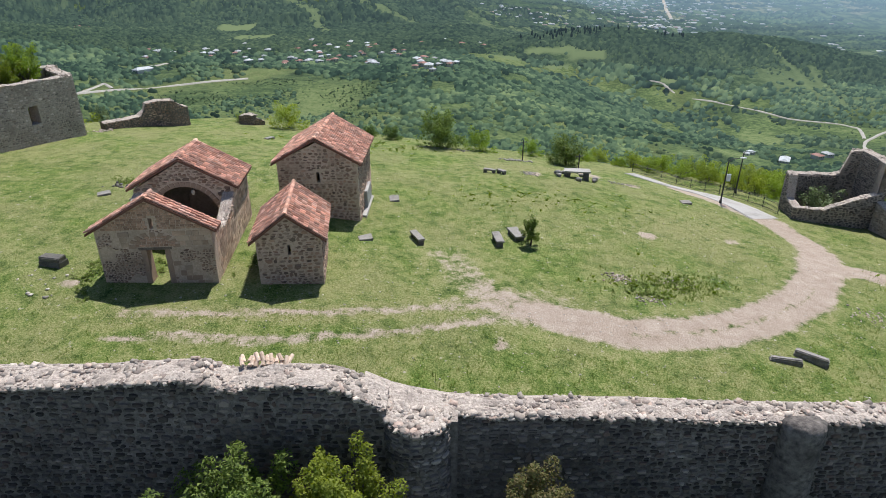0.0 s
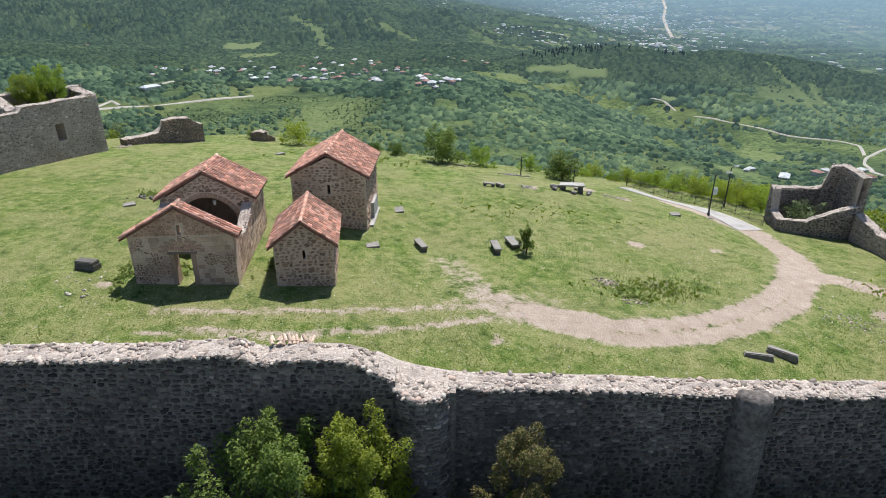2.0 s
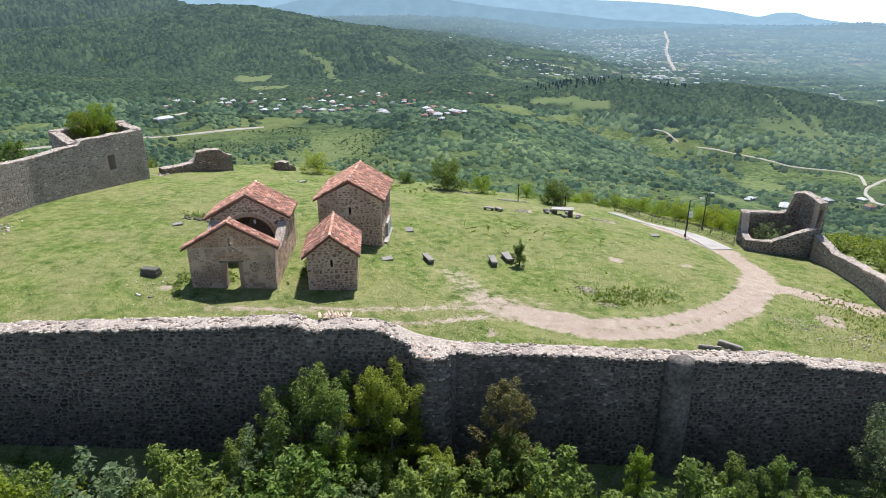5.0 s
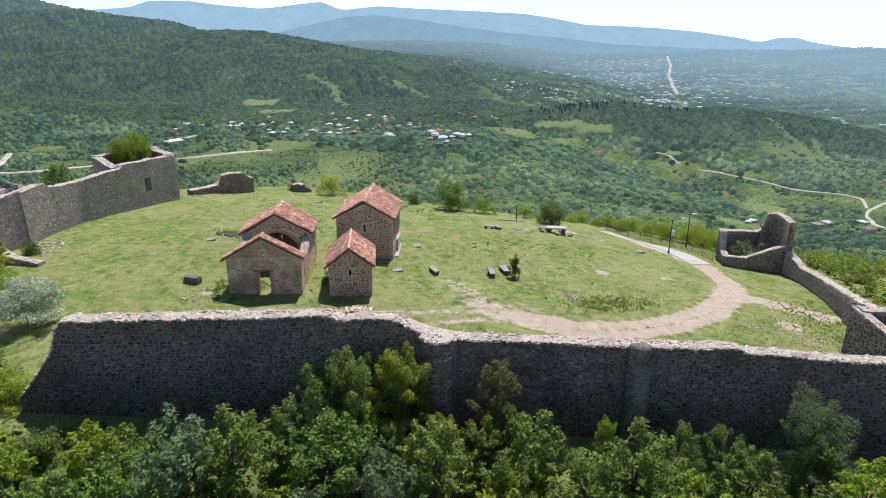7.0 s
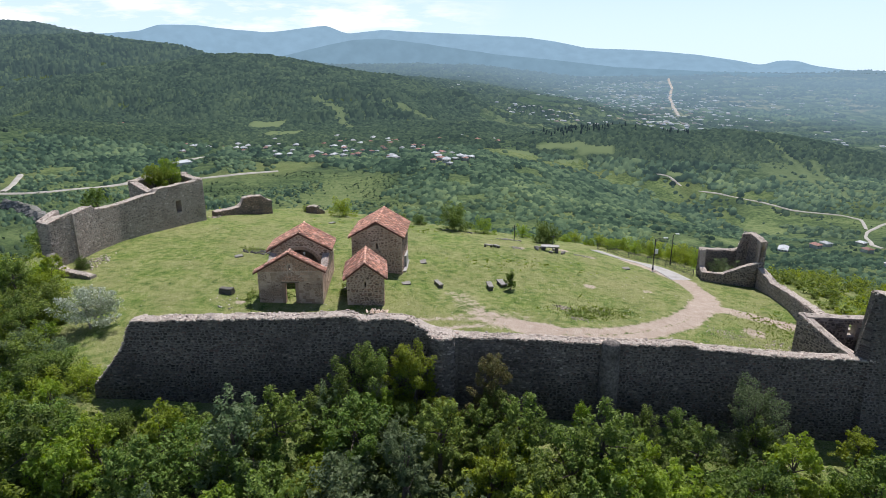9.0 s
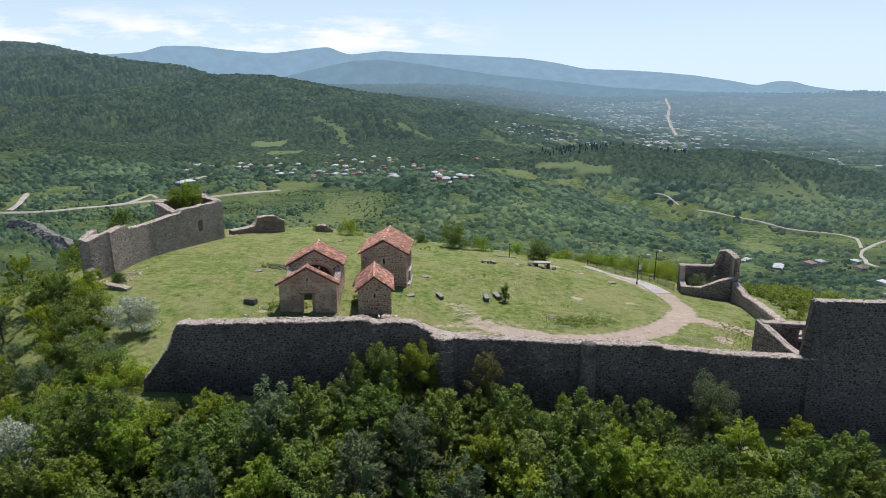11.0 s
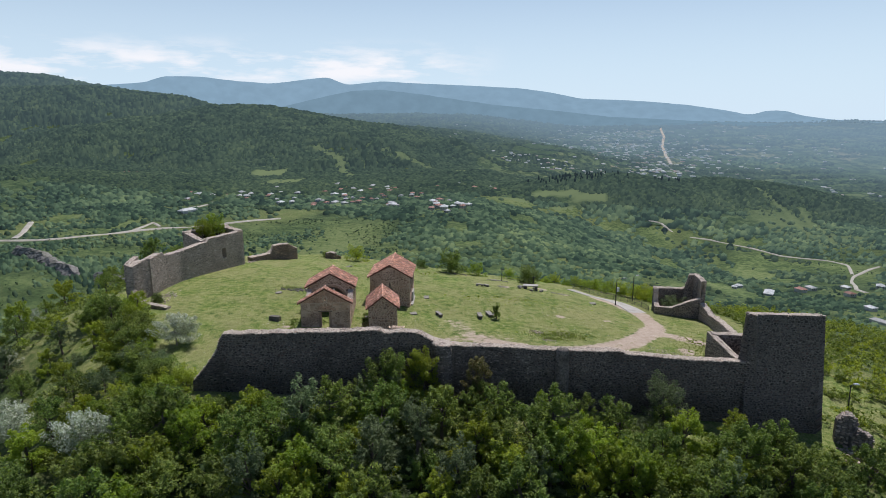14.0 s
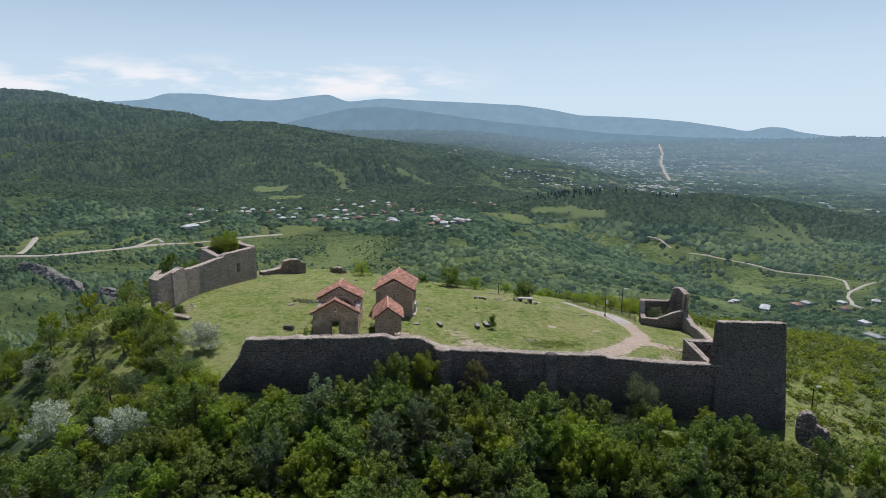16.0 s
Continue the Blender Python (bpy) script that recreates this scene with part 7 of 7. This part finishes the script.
def domes(name, centres, radii, rng, material, k=4, tall=1.0):
    """Slender crowns in one mesh: uneven domes."""
    n = len(centres)
    a = (np.arange(k) * 2 * np.pi / k)[None] + rng.uniform(0, 2 * np.pi, (n, 1))
    r = np.asarray(radii)[:, None]
    def ring(w, h):
        q = r * w * rng.uniform(0.7, 1.25, (n, k))
        return np.stack([np.cos(a) * q, np.sin(a) * q, tall * h * r * rng.uniform(0.8, 1.2, (n, k))], -1)
    tip = np.stack([rng.normal(0, 0.2, n), rng.normal(0, 0.2, n), tall * rng.uniform(0.8, 1.3, n)], -1)[:, None] * r[..., None]
    v = np.concatenate([ring(0.9, -0.5), ring(1.0, 0.35), tip], 1) + np.asarray(centres)[:, None]
    i = np.arange(k)
    j = (i + 1) % k
    f = np.concatenate([np.stack([i, j, j + k], 1), np.stack([i, j + k, i + k], 1), np.stack([i + k, j + k, 0 * i + 2 * k], 1)])
    f = (f[None] + (np.arange(n) * (2 * k + 1))[:, None, None]).reshape(-1, 3)
    return per_tree(fast_mesh(name, v.reshape(-1, 3), f, [material]), n, 2 * k + 1, rng)


def canopy(name, label, kind, category, near, far, wide, deep, cols, rows, present, tall, seed, mix):
    """A wood seen as one roof of crowns: every tree is a dome of its own size, height and green, standing where present(x, y) lets it."""
    t = np.linspace(-0.86, 0.92, cols)
    g = np.linspace(math.log(near), math.log(far), rows)
    T, G = np.meshgrid(t, g)
    iu, iv = np.floor(T / wide).astype(np.int64), np.floor(G / deep).astype(np.int64)
    u0, v0, nu, nv = iu.min() - 1, iv.min() - 1, np.ptp(iu) + 3, np.ptp(iv) + 3
    cu, cv = np.meshgrid(np.arange(u0, u0 + nu), np.arange(v0, v0 + nv))
    pu, pv = cu + 0.15 + 0.7 * lattice(cu, cv, seed), cv + 0.15 + 0.7 * lattice(cu, cv, seed + 1)
    cd = np.exp(pv * deep)
    cx, cy = pu * wide * cd, cd - 84
    size = (0.42 + 0.50 * lattice(cu, cv, seed + 2) ** 1.4) * present(cx.ravel(), cy.ravel()).reshape(cx.shape)
    lift = 0.7 + 0.6 * lattice(cu, cv, seed + 3)
    tint = np.clip(mix[0] * lattice(cu, cv, seed + 4) + mix[1] * (fbm(cx, cy, 70, seed + 5, 3) - 0.5) + mix[2], 0, 1)
    best, shade = np.zeros(T.shape), np.zeros(T.shape)
    for du in (-1, 0, 1):
        for dv in (-1, 0, 1):
            a, b = iv - v0 + dv, iu - u0 + du
            q = np.hypot(T / wide - pu[a, b], G / deep - pv[a, b])
            r = size[a, b]
            h = np.where(q < r, np.sqrt(np.maximum(r * r - q * q, 0)) * lift[a, b] + 0.08, 0)
            won = h > best
            best, shade = np.where(won, h, best), np.where(won, tint[a, b], shade)
    d = np.exp(G)
    x, y = (T * d).ravel(), (d - 84).ravel()
    h = best.ravel()
    rng = np.random.default_rng(seed)
    z = ground_z(x, y) + 5.0 * sstep(1060, 1180, np.hypot(x, y + 84)) - 0.6
    z = z + tall * wide * d.ravel() * h * (1 + 0.12 * rng.normal(size=h.size))
    jit = 0.2 * (t[1] - t[0]) * d.ravel() * (h > 0)
    x, y = x + jit * rng.normal(size=h.size), y + jit * rng.normal(size=h.size)
    i = (np.arange(rows - 1)[:, None] * cols + np.arange(cols - 1)[None]).ravel()
    quads = np.stack([i, i + 1, i + cols + 1, i + cols], 1)
    quads = quads[(h[quads] > 0).sum(1) > 1]
    used = np.unique(quads)
    back = np.zeros(h.size, np.int64)
    back[used] = np.arange(len(used))
    me = fast_mesh(name, np.stack([x, y, z], 1)[used], back[quads], [M_CROWN])
    a = me.attributes.new("tree", "FLOAT", "POINT")
    a.data.foreach_set("value", shade.ravel()[used].astype(np.float32))
    tagged(new(name, me), label, category, kind=kind)


def clumps(name, centres, radii, rng, material, k=8):
    """Ragged crowns in one mesh: each a cluster of leafy flakes."""
    n = len(centres)
    d = rng.normal(size=(n, k, 3)) + np.array([0, 0, 0.45])
    d /= np.linalg.norm(d, axis=-1, keepdims=True)
    r = np.asarray(radii)[:, None, None]
    p = np.asarray(centres)[:, None] + d * r * rng.uniform(0.45, 0.95, (n, k, 1)) * np.array([1, 1, 1.15])
    nn = d + rng.normal(0, 0.4, (n, k, 3))
    nn /= np.linalg.norm(nn, axis=-1, keepdims=True)
    t = np.cross(nn, rng.normal(size=(n, k, 3)))
    t /= np.linalg.norm(t, axis=-1, keepdims=True) + 1e-9
    b = np.cross(nn, t)
    s = r * rng.uniform(0.35, 0.62, (n, k, 1)) * (0.8 if k > 10 else 1.0)
    quad = np.stack([p - t * s, p - b * s * 0.8, p + t * s, p + b * s * 0.8], 2)
    v = quad.reshape(-1, 3)
    return per_tree(fast_mesh(name, v, np.arange(len(v)).reshape(-1, 4), [material]), n, 4 * k, rng)


def is_plain(x, y):
    return sstep(-150, 250, x - 0.3 * (y - 1700)) * sstep(1450, 1900, y)


def wooded(x, y):
    """1 where a tree stands: not on fields, roads and house plots, thinly on grazed slopes, in rows along hedges and over the plain."""
    d, luck = y + 84, lattice(np.floor(x * 3.1), np.floor(y * 2.3), 88)
    fm, bare, pl = field_mask(x, y), bare_mask(x, y), is_plain(x, y)
    hedge = (fm > 0.03) & (fm < 0.55)
    dens = fbm(x, y, 95, 41, 5) + 0.26 * (luck - 0.5) + 0.17 * sstep(950, 1300, d) - 0.12 * bump(x, y, -560, 720, 180, 120)
    keep = ((dens > 0.36 + 0.30 * bare) | hedge) & (luck > 1.1 * bare * (d > 1100)) & ((luck > 0.97 * fm) | hedge) & (rim_distance(x, y) > 45)
    keep &= (pl < 0.4) | (fbm(x / 4.5, y, 60, 77, 3) + 0.14 * (luck - 0.5) > 0.55)
    for line in ROADS.values():
        keep &= (line_distance(x, y, line) > 5 + 0.003 * d) & (line_distance(x, y + 12, line) > 5 + 0.003 * d)
    for hx, hy in HOUSE_SPOTS:
        keep &= np.hypot(x - hx, (y - hy + 8) * 0.55) > 6.5
    return keep * np.where(hedge, 0.8, 1.0) * (1 - 0.35 * bare)


def woods():
    canopy("valley_woods", "leafy green trees and hedges filling the valley", "stuff", "woods", 185, 1075, 0.0072, 0.0122, 1040, 440, wooded, 0.82, 601, (0.74, 0.85, 0.04))
    canopy("hill_woods", "hazy woods over the hills and hedgerows across the plain", "stuff", "woods", 1070, 4250, 0.0040, 0.0090, 1180, 340, wooded, 0.75, 611, (0.62, 0.55, 0.16))
    rng = np.random.default_rng(606)
    # low shrubs dotted over the grazed slopes and the valley floor below the hill
    sx, sy = rng.uniform(-640, 640, 60000), rng.uniform(120, 960, 60000)
    ok = (rng.random(60000) < 0.10 + 0.75 * (fbm(sx, sy, 45, 15, 3) > 0.54)) & ((bare_mask(sx, sy) > 0.2) | ((sy < 420) & (sx < 0))) & (rim_distance(sx, sy) > 40)
    for line in ROADS.values():
        ok &= line_distance(sx, sy, line) > 5
    sx, sy = sx[ok][:9000], sy[ok][:9000]
    sr = rng.uniform(0.5, 1.5, len(sx))
    ob = new("valley_shrubs", clumps("valley_shrubs", np.stack([sx, sy, ground_z(sx, sy) + 0.4 * sr], 1), sr, rng, M_CROWN, 7))
    tagged(ob, "low green shrubs dotted over the grazed slopes", "shrubs", kind="stuff")
    # cypresses on the near hill's crest
    cx = np.where(rng.random(90) < 0.55, rng.normal(235, 38, 90), rng.uniform(165, 470, 90))
    cy = np.interp(cx, [174, 268, 356, 457], [1127, 1157, 1187, 1207]) + rng.normal(-12, 20, 90)
    cr = rng.uniform(1.0, 2.1, 90)
    ob = new("cypress_row", domes("cypress_row", np.stack([cx, cy, ground_z(cx, cy) + 8], 1), cr, rng, M_CROWN, 5, 3.6))
    ob.data.attributes["tree"].data.foreach_set("value", np.zeros(11 * 90, np.float32))
    tagged(ob, "row of dark slender cypresses along the hill crest", "woods", kind="stuff")


woods()

M_CLIFF = surface("grey gorge rock", (0.10, 0.095, 0.088), (0.30, 0.285, 0.265), 0.35, 0.05, 0.95, 1.0, 0.8, stain_colour=(0.06, 0.08, 0.035))


def gorge_cliff(line, tall, seed):
    """A broken rock face where the gorge cuts into the valley floor."""
    st = Strip(line)
    us = np.linspace(0, st.total, int(st.total / 0.9))
    fs = np.linspace(0, 1, 26)
    U, F = np.meshgrid(us, fs, indexing="ij")
    ends = sstep(0, 12, U) * sstep(st.total, st.total - 12, U)
    out = 7 * (1 - F) + 6 * (fbm(U * 1.6, F * 14, 9, seed, 4) - 0.5) + 3.5 * (fbm(U * 2.2, F * 16, 2.2, seed + 1, 3) - 0.5)
    p = st.place(U, 0, out)
    foot = ground_z(p[..., 0], p[..., 1])
    p[..., 2] = foot - 2 + (tall * (0.65 + 0.7 * fbm(U, 0 * U, 22, seed + 2, 3)) * ends + 1.5) * F
    n, m = U.shape
    back = p[:, -1].copy()
    back[:, 1] += 16
    back[:, 2] = ground_z(back[:, 0], back[:, 1]) - 1
    p = np.concatenate([p, back[:, None]], 1)
    m += 1
    i = (np.arange(n - 1)[:, None] * m + np.arange(m - 1)[None]).ravel()
    me = fast_mesh("gorge_cliff", p.reshape(-1, 3), np.stack([i, i + m, i + m + 1, i + 1], 1), [M_CLIFF])
    tagged(new("gorge_cliff", me), "grey rock face of the gorge below the valley road", "cliff", kind="structure")


gorge_cliff([(-425, 480), (-388, 470), (-352, 440), (-330, 432)], 8, 201)
gorge_cliff([(-322, 436), (-300, 428), (-280, 438)], 6, 211)

# ---- mountains at the horizon ----
FAR_RIDGE = [(-0.85, 0.02), (-0.60, 0.036), (-0.50, 0.043), (-0.466, 0.0525), (-0.405, 0.0525), (-0.36, 0.048), (-0.294, 0.044), (-0.247, 0.0495), (-0.204, 0.055), (-0.172, 0.043), (-0.116, 0.049), (-0.06, 0.046), (0.015, 0.043), (0.108, 0.038), (0.155, 0.031), (0.202, 0.022), (0.295, 0.018), (0.37, 0.012), (0.445, 0.002), (0.468, -0.003), (0.50, 0.0035), (0.524, 0.0035), (0.557, -0.004), (0.604, -0.009), (0.67, -0.011), (0.90, -0.010)]
NEAR_RIDGE = [(-0.42, 0.0), (-0.285, 0.008), (-0.21, 0.025), (-0.163, 0.034), (-0.116, 0.036), (-0.06, 0.030), (-0.004, 0.022), (0.062, 0.013), (0.155, 0.004), (0.25, -0.006), (0.40, -0.012), (0.60, -0.016)]


# Haze is painted in: haze-blue emission over a little diffuse green.
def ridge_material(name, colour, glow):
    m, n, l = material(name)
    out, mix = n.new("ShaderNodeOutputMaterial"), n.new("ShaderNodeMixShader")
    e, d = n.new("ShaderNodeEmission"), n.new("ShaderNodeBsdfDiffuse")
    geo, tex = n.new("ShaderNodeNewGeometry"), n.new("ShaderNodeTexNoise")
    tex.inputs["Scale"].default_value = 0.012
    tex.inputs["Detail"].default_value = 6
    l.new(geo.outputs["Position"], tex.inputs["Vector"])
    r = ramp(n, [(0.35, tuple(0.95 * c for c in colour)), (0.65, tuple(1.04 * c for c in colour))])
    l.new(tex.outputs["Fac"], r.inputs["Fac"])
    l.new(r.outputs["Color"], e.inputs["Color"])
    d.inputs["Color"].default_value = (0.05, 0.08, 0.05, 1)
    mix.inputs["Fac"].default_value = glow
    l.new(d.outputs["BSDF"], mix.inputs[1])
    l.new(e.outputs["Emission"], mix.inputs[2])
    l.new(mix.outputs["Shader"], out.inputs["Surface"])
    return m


def mountains(name, ridge, r0, r1, mat, label, seed):
    rng_t = np.linspace(ridge[0][0], ridge[-1][0], 420)
    crest = np.interp(rng_t, [a for a, _ in ridge], [b for _, b in ridge])
    k = np.hanning(9)
    crest = np.convolve(np.pad(crest, 4, mode="edge"), k / k.sum(), "valid")
    rows = []
    for f in np.linspace(0, 1, 14):
        d = r0 + (r1 - r0) * f
        cosine = 1 / np.sqrt(1 + rng_t**2)
        x, y = rng_t * cosine * d, cosine * d - 84
        foot = -90.0
        top = 29.8 + crest * r1
        spur = (fbm(rng_t * 3000, rng_t * 0 + f * 500, 240, seed, 4) - 0.5) * 60 * math.sin(math.pi * f)
        z = foot + (top - foot) * f**0.8 + spur + (fbm(rng_t * 3000, 0 * rng_t, 40, seed + 3, 3) - 0.5) * 4 * f
        rows.append(np.stack([x, y, z], 1))
    grid = np.stack(rows)
    n, m = grid.shape[:2]
    i = (np.arange(n - 1)[:, None] * m + np.arange(m - 1)[None]).ravel()
    me = fast_mesh(name, grid.reshape(-1, 3), np.stack([i, i + 1, i + m + 1, i + m], 1), [mat], True)
    tagged(new(name, me), label, "backdrop", kind="structure")


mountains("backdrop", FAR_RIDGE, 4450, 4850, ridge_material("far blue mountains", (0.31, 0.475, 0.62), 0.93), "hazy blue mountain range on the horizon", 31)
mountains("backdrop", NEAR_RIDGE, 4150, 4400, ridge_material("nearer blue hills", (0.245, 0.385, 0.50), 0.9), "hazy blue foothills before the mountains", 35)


def far_plain():
    """The plain toward the horizon, laid just over the sheet: a backdrop with haze painted in as emission."""
    m, n, l = material("hazy plain")
    out, d = n.new("ShaderNodeOutputMaterial"), n.new("ShaderNodeBsdfDiffuse")
    geo = n.new("ShaderNodeNewGeometry")
    mp, vor, tex = n.new("ShaderNodeMapping"), n.new("ShaderNodeTexVoronoi"), n.new("ShaderNodeTexNoise")
    mp.inputs["Scale"].default_value = (1.0, 0.45, 0.0)
    mp.inputs["Rotation"].default_value = (0, 0, 0.3)
    vor.inputs["Scale"].default_value = 0.007
    tex.inputs["Scale"].default_value = 0.03
    tex.inputs["Detail"].default_value = 6
    tex.inputs["Roughness"].default_value = 0.7
    l.new(geo.outputs["Position"], mp.inputs["Vector"])
    l.new(mp.outputs["Vector"], vor.inputs["Vector"])
    l.new(mp.outputs["Vector"], tex.inputs["Vector"])
    sep = n.new("ShaderNodeSeparateColor")
    l.new(vor.outputs["Color"], sep.inputs["Color"])
    patch = ramp(n, [(0.0, (0.045, 0.075, 0.03)), (0.4, (0.08, 0.12, 0.05)), (0.7, (0.13, 0.16, 0.07)), (1.0, (0.22, 0.20, 0.12))])
    l.new(sep.outputs["Red"], patch.inputs["Fac"])
    trees = n.new("ShaderNodeMapRange")
    trees.inputs["From Min"].default_value = 0.47
    trees.inputs["From Max"].default_value = 0.53
    l.new(tex.outputs["Fac"], trees.inputs["Value"])
    cm = n.new("ShaderNodeMixRGB")
    cm.inputs["Color2"].default_value = (0.03, 0.05, 0.022, 1)
    l.new(trees.outputs["Result"], cm.inputs["Fac"])
    l.new(patch.outputs["Color"], cm.inputs["Color1"])
    wood = ramp(n, [(0.40, (0.028, 0.048, 0.022)), (0.5, (0.055, 0.085, 0.036)), (0.60, (0.095, 0.125, 0.056))])
    wtex = n.new("ShaderNodeTexNoise")
    wtex.inputs["Scale"].default_value = 0.09
    wtex.inputs["Detail"].default_value = 6
    wtex.inputs["Roughness"].default_value = 0.75
    l.new(geo.outputs["Position"], wtex.inputs["Vector"])
    l.new(wtex.outputs["Fac"], wood.inputs["Fac"])
    pa, fa = n.new("ShaderNodeAttribute"), n.new("ShaderNodeAttribute")
    pa.attribute_name, fa.attribute_name = "plain", "field"
    pm, fmx = n.new("ShaderNodeMixRGB"), n.new("ShaderNodeMixRGB")
    l.new(pa.outputs["Fac"], pm.inputs["Fac"])
    l.new(wood.outputs["Color"], pm.inputs["Color1"])
    l.new(cm.outputs["Color"], pm.inputs["Color2"])
    l.new(fa.outputs["Fac"], fmx.inputs["Fac"])
    l.new(pm.outputs["Color"], fmx.inputs["Color1"])
    fmx.inputs["Color2"].default_value = (0.14, 0.175, 0.075, 1)
    l.new(fmx.outputs["Color"], d.inputs["Color"])
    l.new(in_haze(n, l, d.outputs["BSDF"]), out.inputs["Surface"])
    t, dist = np.meshgrid(np.linspace(-1.1, 1.15, 300), np.geomspace(1060, 4600, 150))
    c = 1 / np.sqrt(1 + t**2)
    x, y = (t * c * dist).ravel(), (c * dist - 84).ravel()
    z = ground_z(x, y) + 5.0 * sstep(1060, 1180, dist.ravel())
    i = (np.arange(149)[:, None] * 300 + np.arange(299)[None]).ravel()
    me = fast_mesh("backdrop", np.stack([x, y, z], 1), np.stack([i, i + 1, i + 301, i + 300], 1), [m], True)
    for name, values in (("plain", is_plain(x, y)), ("field", np.maximum(field_mask(x, y), bare_mask(x, y)))):
        a = me.attributes.new(name, "FLOAT", "POINT")
        a.data.foreach_set("value", values.astype(np.float32))
    tagged(new("backdrop", me), "hazy wooded hills and patchwork plain reaching to the horizon", "backdrop", kind="structure")


far_plain()


def tile_heap():
    """Spare barrel tiles stacked along the wall's top."""
    t = thing("roof_tile_stack", "stack of pale clay barrel tiles lying on the wall top", "tiles")
    rng = np.random.default_rng(12)
    v0, f0 = tile_arc(0.15, 0.36, 0.075)
    clay = surface("pale spare clay", (0.46, 0.32, 0.23), (0.70, 0.55, 0.44), 10, 1.0, 0.9, 0.3, 20, "object", 0.25)
    me = mesh_of("tile", v0, f0, [clay])
    for k in range(20):
        ob = new("tile", me)
        ob.parent = t
        row = k // 10
        ob.matrix_basis = Matrix.Translation((-6.5 + 0.155 * (k % 10) + rng.normal(0, 0.03), -15.8 + 0.16 * row, 5.96 + 0.05 * row + rng.uniform(0, 0.05))) @ Matrix.Rotation(rng.normal(0.15, 0.3), 4, "Z") @ Matrix.Rotation(0.12 + rng.normal(0, 0.15), 4, "X")


tile_heap()



def dead_shrub(x, y, z, h):
    """A bare bleached shrub: forked twigs in one mesh."""
    t = thing("dead_shrub", "bare bleached dead shrub among the green trees", "shrub", pose(x, y, gz(x, y)))
    rng = np.random.default_rng(91)
    bm = bmesh.new()
    foot = Vector((0, 0, -0.1))
    for _ in range(9):
        a, q = rng.uniform(0, 2 * math.pi), rng.uniform(0.15, 0.5)
        mid = Vector((q * math.cos(a), q * math.sin(a), z + h * rng.uniform(0.35, 0.6)))
        add_tube(bm, foot, mid, 0.035, 0.02, 5)
        for _ in range(6):
            tip = mid + Vector((rng.normal(0, 0.35), rng.normal(0, 0.35), rng.uniform(0.15, 0.6) * h * 0.6))
            add_tube(bm, mid, tip, 0.014, 0.006, 4)
            for _ in range(3):
                add_tube(bm, tip.lerp(mid, 0.35), tip + Vector((rng.normal(0, 0.2), rng.normal(0, 0.2), rng.uniform(-0.05, 0.25))), 0.008, 0.004, 3)
    part("branchwork", bm, M_TWIG, t)


dead_shrub(-5.4, -20.0, 2.6, 2.0)
